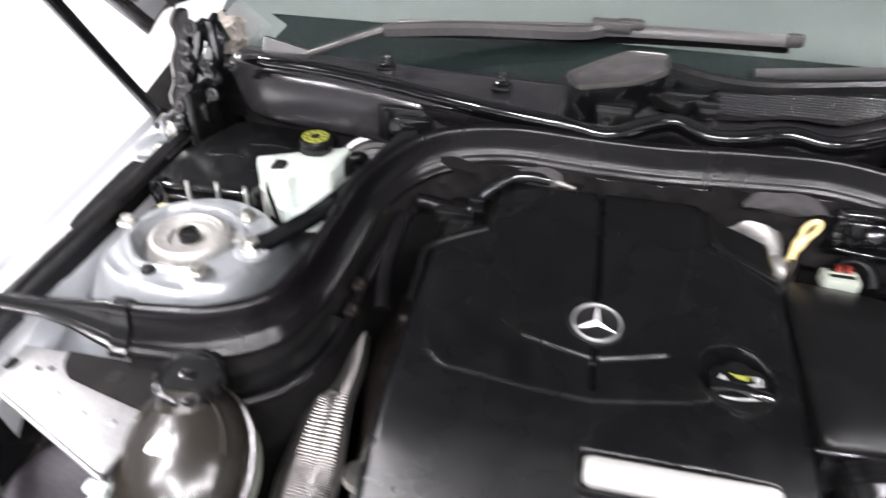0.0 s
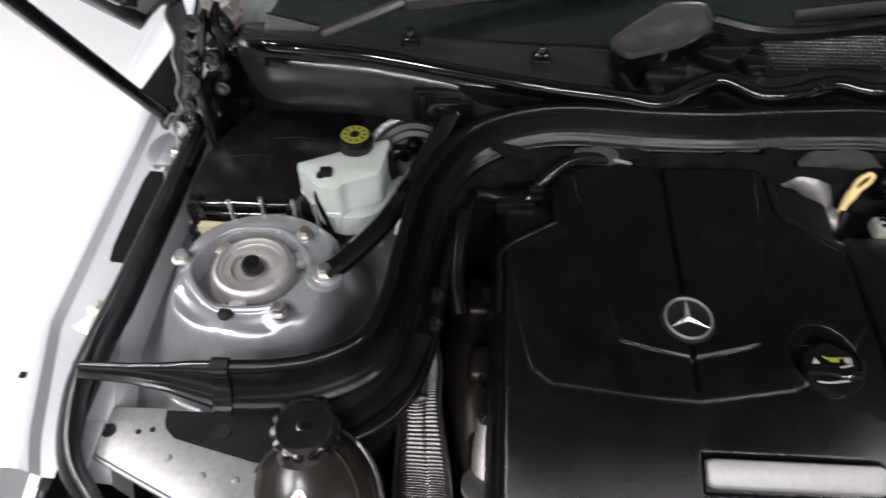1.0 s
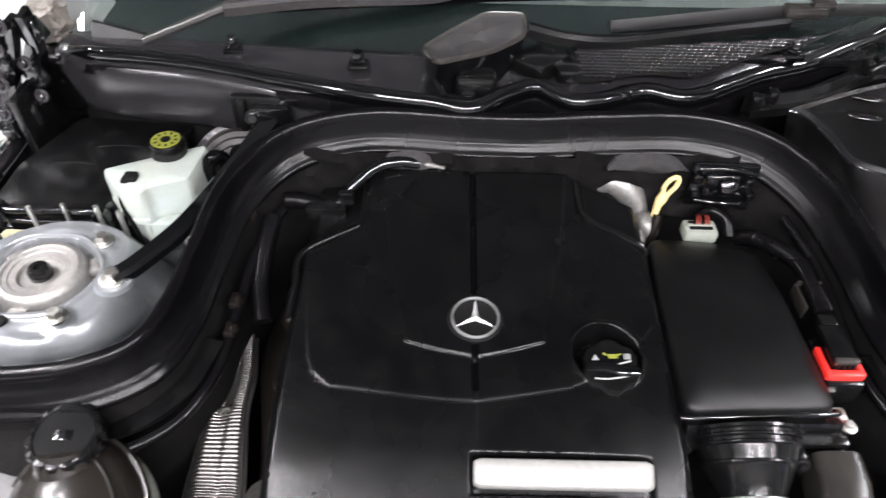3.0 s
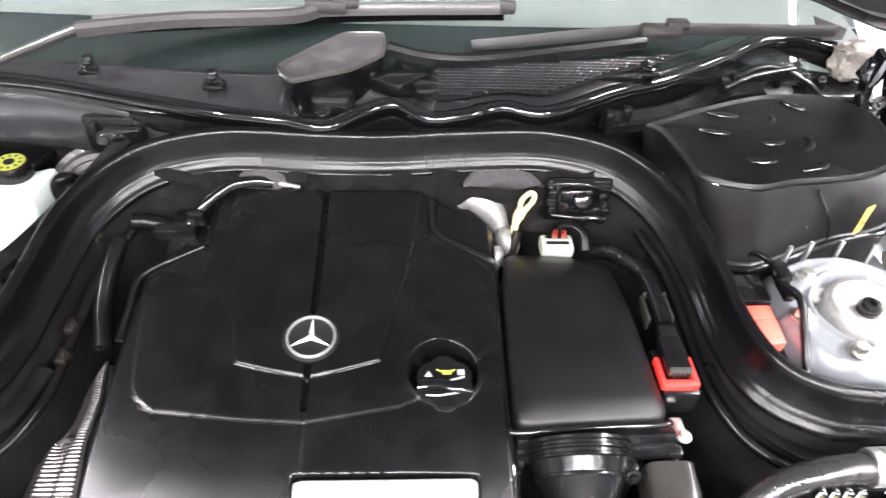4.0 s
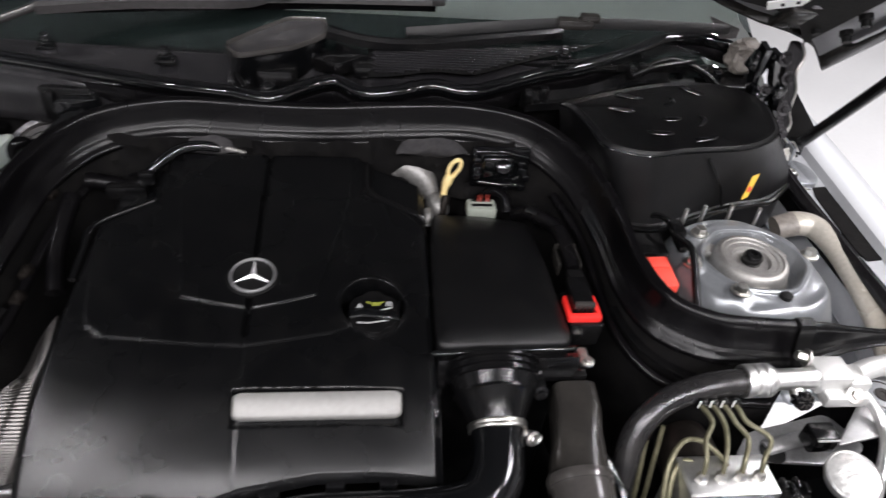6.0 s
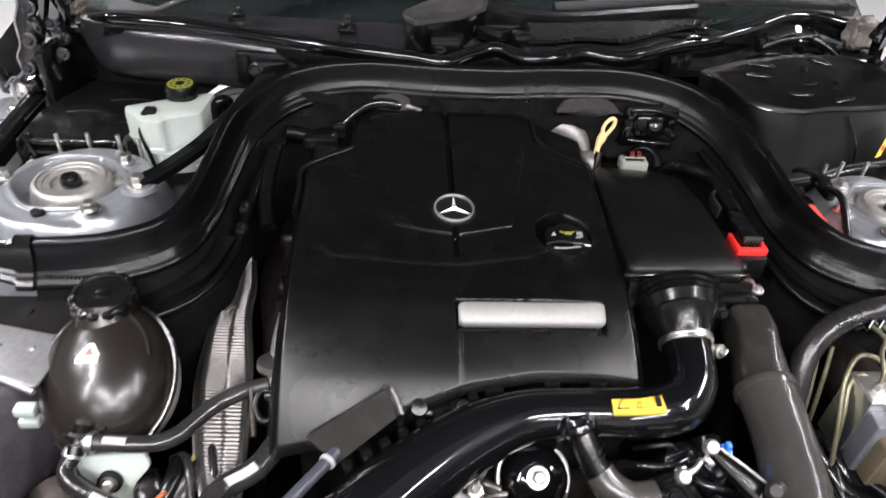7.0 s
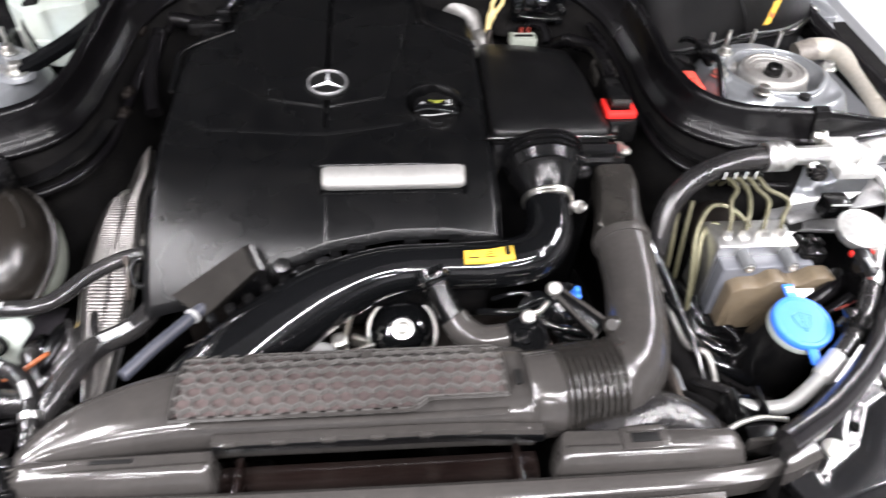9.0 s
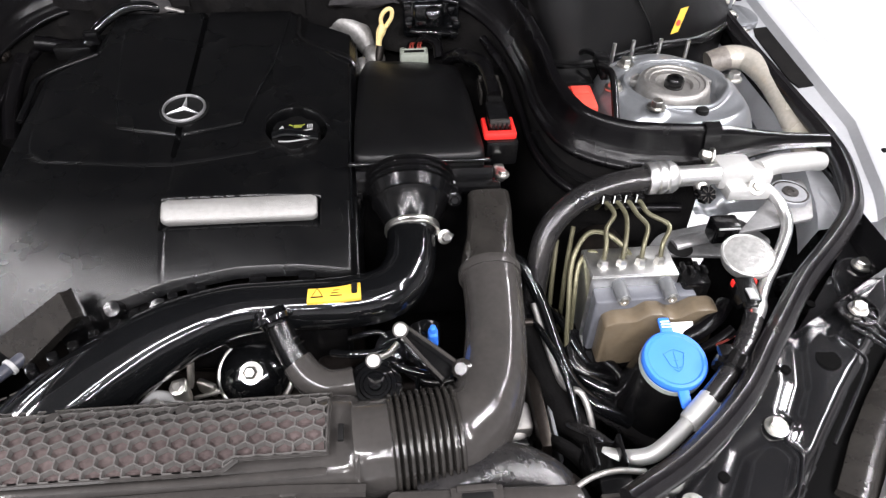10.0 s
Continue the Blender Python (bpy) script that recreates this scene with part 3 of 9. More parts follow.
    for dx, dy in ((-0.05, 0.092), (-0.012, 0.098), (0.028, 0.096), (0.058, 0.088)):
        part("stud", tube([(cx - sx * dx, dy, 0.865), (cx - sx * dx, dy, 0.888), (cx - sx * dx, dy, 0.905)], 0.0028, 10, 2), STEEL, t)
    return t


strut_tower(-1)
strut_tower(1).location += Vector((-0.010, -0.006, -0.004))
# silver aprons between towers and wings
for sx in (-1, 1):
    solo("apron", field(min(sx * 0.41, sx * 0.70), max(sx * 0.41, sx * 0.70), 40, -0.115, 0.42, 60,
                        lambda x, y: 0.786 + 0.004 * noise.noise(Vector((x * 12, y * 12, 3)))), PRIMER, "dull grey painted inner apron below the towers", "body panel", kind="structure")

# ---- bonnet, raised ----
HOOD_ANGLE = 41.5
hood = thing("bonnet", "raised silver bonnet with dark lining underneath", "bonnet", (0, 0.30, 1.03))
HM = Matrix.Translation((0, 0.300, 1.020)) @ Matrix.Rotation(radians(-HOOD_ANGLE), 4, "X")


REAR_EDGE = [(0.0, -0.215), (0.15, -0.195), (0.295, -0.160), (0.42, -0.132), (0.485, -0.116), (0.54, -0.085), (0.60, -0.060), (0.66, -0.053), (0.70, -0.042), (0.735, -0.008), (0.757, 0.016)]


def crown(x):
    """Rise of the bonnet over its side edges."""
    return 0.065 * (1 - min(1.0, abs(x) / 0.76) ** 5)


def hood_outline(inset):
    w, L = 0.757 - inset, 1.18 - inset
    rear = [(x, interp(abs(x) * 0.757 / w, REAR_EDGE) - inset * 0.9) for x in np.linspace(-w, w, 61)]
    front = [(x, -L + 0.12 * (x / w) ** 2) for x in np.linspace(w * 0.94, -w * 0.94, 25)]
    return [(x, y) for x, y in rear] + [(x, y) for x, y in front]


def hood_sheet(inset, z0, z1):
    w, L = 0.757 - inset, 1.18 - inset
    rings = []
    for x in np.linspace(-w, w, 49):
        ya, yb = interp(abs(x) * 0.757 / w, REAR_EDGE) - inset * 0.9, -L + 0.12 * (x / w) ** 2
        ys = [ya + (yb - ya) * k / 8 for k in range(9)]
        rings.append([Vector((x, y, z1 + crown(x))) for y in ys] + [Vector((x, y, z0 + crown(x))) for y in reversed(ys)])
    return loft(rings)


b = hood_sheet(0.0, 0.010, 0.022)
b.transform(HM)
part("outer_skin", b, SILVER, hood, "silver painted outer skin")
rings = [[Vector((x, y, z + crown(x))) for x, y in o] for o, z in ((hood_outline(0.0), 0.012), (hood_outline(0.0), -0.003), (hood_outline(0.006), -0.010), (hood_outline(0.016), -0.011), (hood_outline(0.022), -0.006), (hood_outline(0.030), 0.004))]
b = loft(rings, True, False)
b.transform(HM)
part("folded_edge", b, DUCT_DARK, hood, "dark sealed folded edge")
b = hood_sheet(0.026, -0.002, 0.009)
b.transform(HM)
part("inner_panel", b, HOODPAINT, hood, "grey painted inner panel")
b = hood_sheet(0.085, -0.020, -0.003)
b.transform(HM)
part("lining", b, LINER, hood, "dark felt sound lining")
for sx in (-1, 1):
    for x, y, sxx, syy in ((0.665, -0.16, 0.10, 0.010), (0.67, -0.22, 0.09, 0.010), (0.725, -0.20, 0.010, 0.22)):
        b = box(sx * x, y, -0.006 + crown(x), sxx, syy, 0.012, 0.004)
        b.transform(HM)
        part("pressed_rib", b, HOODPAINT, hood)
    b = box(sx * 0.640, -0.120, -0.012 + crown(0.64), 0.09, 0.06, 0.014, 0.006, 3)
    b.transform(HM)
    part("hinge_reinforcement", b, DUCT_DARK, hood)
    for x, y in ((0.61, -0.105), (0.66, -0.105), (0.70, -0.11), (0.69, -0.16)):
        b = lathe([(0, -0.026), (0.0065, -0.026), (0.0065, -0.018), (0.009, -0.017), (0.009, -0.010), (0, -0.010)], 14)
        b.transform(HM @ Matrix.Translation((sx * x, y, crown(x))))
        part("hinge_screw", b, INK, hood)
b = box(0.585, -0.160, -0.0235 + crown(0.575), 0.055, 0.026, 0.002, 0, m=Matrix.Rotation(-0.5, 4, "Z"))
b.transform(HM)
part("sticker", b, WHITE, hood, "small white paper sticker")
for k in (-0.009, 0.009):
    b = box(0.585 + k * 0.88, -0.160 - k * 0.48, -0.0250 + crown(0.575), 0.0045, 0.008, 0.001, 0, m=Matrix.Rotation(-0.5, 4, "Z"))
    b.transform(HM)
    part("sticker_mark", b, INK, hood)

# hinges and gas struts
for sx in (-1, 1):
    h = part("hinge", joined(box(sx * 0.712, 0.235, 0.872, 0.045, 0.09, 0.006, 0.002), box(sx * 0.718, 0.262, 0.89, 0.006, 0.05, 0.035, 0.002)), SILVER, hood, "silver painted hinge with black links")
    # wavy cheek plate with a bright cut edge, and the links behind it
    cheek = [(0.730, 0.872), (0.738, 0.892), (0.726, 0.906), (0.716, 0.905), (0.708, 0.915), (0.712, 0.935), (0.704, 0.955), (0.706, 0.985), (0.698, 1.010), (0.704, 1.035), (0.694, 1.055),
             (0.678, 1.055), (0.676, 1.030), (0.682, 1.005), (0.680, 0.980), (0.686, 0.950), (0.688, 0.925), (0.694, 0.905), (0.698, 0.875)]
    plate = prism(rounded(cheek, 0.006, 3), 0.0, 0.006, 0.0012)
    lean = Matrix(((sx, 0, 0, 0), (0, 0.25, -1, 0.04), (0, 1, 0, 0), (0, 0, 0, 1)))
    plate.transform(lean)
    bmesh.ops.recalc_face_normals(plate, faces=plate.faces)
    part("cheek_plate", plate, HINGE, h, "grey pressed cheek plate")
    edge_line = [(sx * x, 0.25 * z + 0.033, z) for x, z in cheek[1:11]]
    part("cut_edge", tube(edge_line, 0.0018, 6, 4), STEEL, h, "bare bright edge")
    part("lower_arm", sweep([(sx * 0.700, 0.250, 0.892), (sx * 0.688, 0.272, 0.925), (sx * 0.676, 0.280, 0.965), (sx * 0.664, 0.285, 1.0), (sx * 0.650, 0.285, 1.045)],
                            [(-0.004, -0.011), (-0.004, 0.011), (0.004, 0.011), (0.004, -0.011)], 6, start_up=Vector((0, 1, 0.1))), GLOSS, h)
    part("upper_arm", sweep([(sx * 0.672, 0.285, 0.905), (sx * 0.652, 0.300, 0.955), (sx * 0.640, 0.300, 1.0), (sx * 0.636, 0.290, 1.050)],
                            [(-0.004, -0.012), (-0.004, 0.012), (0.004, 0.012), (0.004, -0.012)], 6, start_up=Vector((0, 1, 0.1))), GLOSS, h)
    for p, r in (((0.715, 0.252, 0.890), 0.008), ((0.693, 0.258, 0.925), 0.006), ((0.684, 0.265, 0.965), 0.007), ((0.676, 0.275, 1.01), 0.0065), ((0.655, 0.285, 0.985), 0.006), ((0.648, 0.28, 0.94), 0.006), ((0.66, 0.275, 1.04), 0.007)):
        part("pivot", bolt((sx * p[0], p[1] - 0.006, p[2]), (0, -1, 0.25), r, 0.007), STEEL if r > 0.0075 else HINGE, h)
    for p, q in (((0.665, 0.268, 0.915), (0.018, 0.02, 0.03)), ((0.650, 0.285, 0.965), (0.022, 0.02, 0.03)), ((0.672, 0.27, 0.988), (0.014, 0.014, 0.022)), ((0.690, 0.25, 0.90), (0.02, 0.02, 0.02)), ((0.640, 0.30, 1.02), (0.03, 0.02, 0.03))):
        part("stop_block", box(sx * p[0], p[1], p[2], *q, 0.004, m=Matrix.Rotation(0.4 * sx, 4, "Y")), GLOSS, h)
    part("bolt", bolt((sx * 0.712, 0.215, 0.876), r=0.007), STEEL, h)
    part("round_ear", prism([(sx * (0.738 + 0.020 * math.cos(a)), 0.226 + 0.034 * math.sin(a)) for a in np.linspace(0, 2 * math.pi * sx, 25)[:-1]], 0.862, 0.874, 0.003), SILVER, h)
    g = thing("gas_strut", "black gas strut holding the bonnet open", "gas strut", (sx * 0.735, 0.27, 0.89), "gas struts")
    a, e = Vector((sx * 0.738, 0.268, 0.893)), Vector((sx * 0.700, -0.15, 1.465))
    part("cylinder", tube([a.lerp(e, 0.03), a.lerp(e, 0.30), a.lerp(e, 0.56)], 0.0088, 18, 3), PLASTIC, g)
    part("rod", tube([a.lerp(e, 0.56), a.lerp(e, 0.78), a.lerp(e, 1.0)], 0.0045, 12, 3), DARKSTEEL, g, "thin dark steel rod")
    part("end_socket", joined(box(a.x, a.y, a.z, 0.02, 0.022, 0.03, 0.005), lathe([(0, -0.01), (0.009, -0.008), (0.009, 0.008), (0, 0.01)], 16, Matrix.Translation(a))), PLASTIC, g)

# rusty looking body corner behind the hinges
for sx in (-1, 1):
    lump = box(sx * 0.668, 0.390, 0.990, 0.044, 0.045, 0.050, 0.010, 4)
    bmesh.ops.subdivide_edges(lump, edges=list(lump.edges), cuts=3, use_grid_fill=True)
    for v in lump.verts:
        v.co += noise.noise_vector(v.co * 60) * 0.009 + noise.noise_vector(v.co * 190) * 0.0035
    solo("scuttle_corner", lump, BEIGE, "dusty brown-grey sealed body corner behind the hinge", "body panel", kind="structure")
    solo("scuttle_pocket", box(sx * 0.645, 0.40, 0.915, 0.1, 0.12, 0.09, 0.012, 3), PLASTIC, "black pocket below the body corner", "body panel", kind="structure")
    trim = [(0.672, 1.010), (0.690, 1.010), (0.792, 0.904), (0.792, 0.872), (0.742, 0.872), (0.735, 0.905), (0.708, 0.950), (0.690, 0.985)]
    b = prism(trim, 0.0, 0.010, 0.002)
    b.transform(Matrix(((sx, 0, 0, 0), (0, 0, -1, 0.318), (0, 1, 0, 0), (0, 0, 0, 1))))
    bmesh.ops.recalc_face_normals(b, faces=b.faces)
    solo("wing_end_trim", b, FELT, "black rubber trim closing the rear end of the wing", "trim", "wing end trims")
    solo("scuttle_side", box(sx * 0.668, 0.335, 0.878, 0.012, 0.19, 0.15, 0.003), PLASTIC, "black scuttle side wall below the hinge", "body panel", kind="structure")
    solo("door_pillar", box(sx * 0.77, 0.62, 0.72, 0.16, 0.55, 0.26, 0.05, 4), SILVER, "silver body side behind the wing", "body panel", kind="structure")

# ---- windscreen and cowl ----
def screen_z(y):
    return 1.000 + (y - 0.30) * 0.47


def screen_base(x):
    return 0.290 + 0.26 * x * x


rings = []
for k in range(25):
    x = -0.74 + 1.48 * k / 24
    y0 = screen_base(x)
    rings.append([Vector((x, y0 + d, screen_z(0.29 + d) - 0.10 * x * x)) for d in (0.0, 0.12, 0.25, 0.40, 0.60, 0.80)])
glass_rings = [[p + Vector((0, -0.002, 0.0045)) for p in r] for r in rings]
ws = thing("windscreen", "dark green tinted laminated windscreen", "windscreen", (0, 0.3, 1.0))
pane = joined(loft(glass_rings, closed=False))
g_back = loft([[p + Vector((0, 0.002, -0.0045)) for p in r] for r in glass_rings], closed=False)
pane_ob = part("pane", joined(pane, g_back), GLASS, ws)
pane_ob.visible_shadow = False
band = [[r[0].lerp(r[1], -0.02), r[0].lerp(r[1], 0.35), r[0].lerp(r[1], 0.72)] for r in rings]
part("edge_band", loft([[p + Vector((0, 0.003, -0.006)) for p in r] for r in band], closed=False), FRIT, ws, "black printed edge band")
part("vin_plate", box(0.485, 0.440, 1.012, 0.040, 0.004, 0.010, 0, m=Matrix.Rotation(0.45, 4, "X")), GREYPRINT, ws, "small pale plate behind the glass")
dash = loft([[Vector((x, y, z)) for y, z in ((0.36, 0.93), (0.45, 0.985), (0.62, 1.01), (0.80, 1.03), (0.95, 1.02), (1.0, 0.85))] for x in np.linspace(-0.72, 0.72, 9)], closed=False)
solo("dashboard", dash, DASH, "dark dashboard top seen through the windscreen", "dashboard", kind="structure")
# The two side prisms are added to block bright surfaces seen through the glass.
solo("cabin_shell", joined(box(0, 1.9, 0.75, 1.5, 0.05, 0.9, 0.01), box(0, 1.5, 1.46, 1.2, 1.0, 0.04, 0.015), box(0, 1.4, 0.5, 1.6, 1.2, 0.1, 0), *[prism([(0.45, 0.64), (1.88, 0.64), (1.88, 1.29), (1.217, 1.29), (0.617, 1.01), (0.45, 0.93)], -0.008, 0.008, m=Matrix(((0, 0, 1, sx * 0.697), (1, 0, 0, 0), (0, 1, 0, 0), (0, 0, 0, 1)))) for sx in (-1, 1)]), LINER, "dark cabin interior", "cabin", kind="structure")

# ---- cowl (scuttle) ----
COWL_SEAL = [(-0.640, 0.345, 0.965), (-0.600, 0.322, 0.978), (-0.556, 0.306, 0.985), (-0.446, 0.291, 0.985), (-0.317, 0.255, 0.985), (-0.209, 0.226, 0.985), (-0.127, 0.214, 0.983), (-0.079, 0.205, 0.981),
             (-0.038, 0.232, 0.985), (0.005, 0.248, 0.988), (0.045, 0.223, 0.984), (0.088, 0.228, 0.985), (0.140, 0.245, 0.988), (0.196, 0.237, 0.985), (0.297, 0.291, 0.988),
             (0.372, 0.322, 0.989), (0.472, 0.384, 0.992), (0.545, 0.428, 0.998), (0.61, 0.437, 0.998), (0.66, 0.430, 0.990)]


def cowl_front(x):
    return interp(x, [(p[0], p[1]) for p in COWL_SEAL])


def cowl_back(x):
    return screen_base(x) + 0.012


cowl = thing("cowl", "black plastic cowl panel below the windscreen", "cowl", (0, 0.27, 0.97))
rings = []
for k in range(71):
    x = -0.63 + 1.26 * k / 70
    a, b2 = cowl_front(x) + 0.004, max(cowl_back(x), cowl_front(x) + 0.02)
    ring = []
    for j in range(13):
        u = j / 12
        y = a + (b2 - a) * u
        zb = screen_z(0.29) - 0.10 * x * x + 0.006
        z = 0.985 + (zb - 0.985) * sstep(0, 1, u) + 0.006 * math.sin(u * math.pi) + 0.005 * math.exp(-((u - 0.72) / 0.13) ** 2)
        if -0.14 < x < 0.06:
            z -= 0.022 * sstep(-0.14, -0.10, x) * (1 - sstep(0.02, 0.06, x)) * math.sin(u * math.pi)
        ring.append(Vector((x, y, z)))
    rings.append(ring)
part("top_panel", loft(rings, closed=False), COWLBLACK, cowl)
# trough in front of the brake side
rings = []
for k in range(25):
    x = -0.632 + 0.40 * k / 24
    y = cowl_front(x)
    d = 0.060 - 0.034 * sstep(-0.36, -0.23, x) - 0.006 * sstep(-0.45, -0.36, x)
    e = math.sqrt(max(0.0, 1 - (max(0.0, -0.596 - x) / 0.0365) ** 2))
    f = 1 - sstep(-0.34, -0.24, x) * 0.6
    prof = [(0.004, 0.984), (-0.008 * f, 0.982), (-0.016 * f, 0.975), (-0.020 * f, 0.966), (-0.023 * f, 0.966 - d * 0.35 * e), (-0.025 * f, 0.966 - d * 0.75 * e), (-0.024 * f, 0.964 - d * 0.93 * e), (-0.019 * f, 0.962 - d * e), (-0.010 * f, 0.962 - d * e), (0.02, 0.962 - d * e)]
    rings.append([Vector((x, y + a, z)) for a, z in prof])
part("trough_front", loft(rings, closed=False), COWLBLACK, cowl, "satin black trough front with a rounded end")
part("brace_pocket", joined(box(-0.335, 0.243, 0.945, 0.10, 0.012, 0.05, 0.004), box(-0.370, 0.24, 0.945, 0.012, 0.025, 0.045, 0.004)), COVER_GRAIN, cowl)
part("seal_strip", tube([(x, y, z, 0.0105) for x, y, z in COWL_SEAL], seg=14, n=6), GLOSS, cowl, "shiny wavy black rubber lip")
part("lip_base", sweep([(x, y - 0.002, z - 0.014) for x, y, z in COWL_SEAL], [(-0.010, -0.016), (-0.010, 0.006), (0.012, 0.006), (0.016, -0.004), (0.014, -0.016)], 5), RUBBER, cowl)
# wall between the cowl lip and the bay seal
back = [Vector((x, y + 0.004, z - 0.02)) for x, y, z in smooth(COWL_SEAL, 3)]
part("apron_wall", loft([back, [Vector((p.x, p.y - 0.004, p.z - 0.06)) for p in back], [Vector((p.x, p.y + 0.0, 0.80)) for p in back]], closed=False), FELT, cowl)
# fixing studs
def cowl_screw(x, y, z):
    s = thing("cowl_screw", "black plastic nut on a square base, cowl fixing", "fastener", (x, y, z), "cowl fixings")
    part("base", box(x, y, z + 0.002, 0.026, 0.022, 0.008, 0.003), PLASTIC, s)
    part("stud", lathe([(0, 0), (0.0095, 0), (0.0095, 0.004), (0.0075, 0.006), (0.0075, 0.014), (0.006, 0.016), (0, 0.016)], 8, Matrix.Translation((x, y, z + 0.005))), GLOSS, s)


cowl_screw(-0.391, 0.316, 0.990)
cowl_screw(-0.221, 0.266, 1.000)
cowl_screw(0.340, 0.308, 1.006)
for x, y in ((-0.083, 0.222), (0.111, 0.236)):
    solo("push_rivet", lathe([(0, 0.0), (0.011, 0.0), (0.010, 0.006), (0.006, 0.009), (0, 0.010)], 20, Matrix.Translation((x, y, 0.988))), GLOSS, "round black push rivet on the cowl", "fastener", "push rivets")

# honeycomb air grille in the cowl: net of thin bars over black painted shade
grille = thing("cowl_grille", "fine black plastic mesh air grille in the cowl", "grille", (0.2, 0.27, 1.0))


def grille_z(x, y):
    return 1.010 + 0.10 * (y - 0.27)


def in_grille(x, y):
    return cowl_front(x) + 0.016 < y < screen_base(x) + 0.018 - 0.02 * sstep(0.06, 0.12, 0.12 - x) and 0.055 < x < 0.475


back_poly = [(x, cowl_front(x) + 0.012) for x in np.linspace(0.05, 0.48, 18)] + [(x, max(screen_base(x) + 0.02, cowl_front(x) + 0.014)) for x in np.linspace(0.48, 0.05, 18)]
# Flat black sheet standing in for the shade behind the bars.
bm = bmesh.new()
bm.faces.new([bm.verts.new((x, y, grille_z(x, y) - 0.004)) for x, y in back_poly])
part("mesh_shade_sheet", bm, INK, grille)
bm = bmesh.new()
P = 0.0084
for i in range(60):
    for j in range(24):
        x, y = 0.05 + P * (i + 0.5 * (j % 2)), 0.20 + P * 0.8 * j
        if not in_grille(x, y):
            continue
        ring = []
        for r, dz in ((P * 0.57, 0.0), (P * 0.44, 0.0008), (P * 0.41, -0.0035)):
            ring.append([bm.verts.new((x + r * math.cos(math.pi / 6 + k * math.pi / 3), y + r * 0.92 * math.sin(math.pi / 6 + k * math.pi / 3), grille_z(x, y) + dz)) for k in range(6)])
        for a, b2 in zip(ring, ring[1:]):
            for k in range(6):
                bm.faces.new((a[k], a[(k + 1) % 6], b2[(k + 1) % 6], b2[k]))
tagged(part("mesh", bm, COWLBLACK, grille), kind="stuff")

# wiper pod and centre cowl pieces
pod = thing("wiper_motor_cover", "black plastic leaf-shaped wiper spindle cover", "cover", (-0.07, 0.26, 1.0))
top = rounded([(-0.143, 0.262), (-0.105, 0.303), (-0.062, 0.343), (-0.010, 0.345), (-0.007, 0.303), (-0.021, 0.287), (-0.051, 0.262), (-0.122, 0.234)], 0.010)
cxm, cym = -0.070, 0.290


def pod_ring(s, z):
    return [Vector((cxm + (x - cxm) * s, cym + (y - cym) * s, z + 0.10 * (y - 0.29))) for x, y in top]


part("wall", loft([pod_ring(0.92, 0.975), pod_ring(0.97, 1.022), pod_ring(1.0, 1.027)]), GLOSS, pod, "glossy black side wall")
part("rim", loft([pod_ring(1.0, 1.0275), pod_ring(1.005, 1.033), pod_ring(0.985, 1.035), pod_ring(0.955, 1.0325), pod_ring(0.95, 1.029)], cap=False), DUCT, pod)
rings = [pod_ring(0.955, 1.0285), pod_ring(0.94, 1.0300), pod_ring(0.5, 1.0305), pod_ring(0.1, 1.031)]
part("shell", loft(rings), DUSTGREY, pod, "dusty grey top")
for p in (((-0.128, 0.232, 1.005), (-0.112, 0.214, 0.992)), ((-0.02, 0.30, 1.012), (0.03, 0.275, 1.0)), ((0.005, 0.31, 1.015), (0.07, 0.275, 1.002))):
    part("vane", sweep([p[0], tuple((np.array(p[0]) + p[1]) / 2), p[1]], [(-0.003, -0.02), (-0.003, 0.003), (0.003, 0.003), (0.003, -0.02)], 4), PLASTIC, pod)
part("flap", prism(rounded([(-0.03, 0.275), (0.012, 0.305), (0.05, 0.29), (0.01, 0.255)], 0.008), 0.992, 1.012, 0.003), PLASTIC, pod)
part("flap", prism(rounded([(0.022, 0.282), (0.10, 0.268), (0.10, 0.252), (0.03, 0.252)], 0.006), 0.992, 1.008, 0.003), PLASTIC, pod)
part("flap", prism(rounded([(-0.09, 0.262), (-0.045, 0.25), (-0.05, 0.225), (-0.10, 0.226)], 0.008), 0.985, 1.010, 0.004), PLASTIC, pod)

# wipers
w = thing("wiper", "black wiper arm and flat blade resting on the windscreen", "wiper", (-0.4, 0.33, 1.02), "wipers")
# This wiper carries its reflected light as grey; the other stays near black.
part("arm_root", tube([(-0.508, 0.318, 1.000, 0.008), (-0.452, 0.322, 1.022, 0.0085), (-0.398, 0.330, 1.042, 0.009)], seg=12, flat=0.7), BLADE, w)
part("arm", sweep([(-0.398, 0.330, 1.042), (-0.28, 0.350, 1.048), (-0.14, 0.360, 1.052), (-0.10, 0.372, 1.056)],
                  [(-0.009, -0.008), (-0.009, 0.004), (-0.004, 0.008), (0.005, 0.008), (0.009, 0.003), (0.009, -0.008)], 6), BLADE, w, "black arm with its sheen painted grey")
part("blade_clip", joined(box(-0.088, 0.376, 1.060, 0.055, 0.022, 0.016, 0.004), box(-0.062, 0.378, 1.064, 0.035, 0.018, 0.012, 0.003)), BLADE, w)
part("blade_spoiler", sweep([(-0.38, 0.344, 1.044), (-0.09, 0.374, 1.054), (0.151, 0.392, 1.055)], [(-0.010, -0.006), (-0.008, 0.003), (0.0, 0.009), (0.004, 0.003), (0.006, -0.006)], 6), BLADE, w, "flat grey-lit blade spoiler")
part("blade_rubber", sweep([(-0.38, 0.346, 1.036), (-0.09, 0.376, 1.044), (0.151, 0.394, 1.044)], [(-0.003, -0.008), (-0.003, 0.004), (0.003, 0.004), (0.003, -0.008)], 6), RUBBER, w)
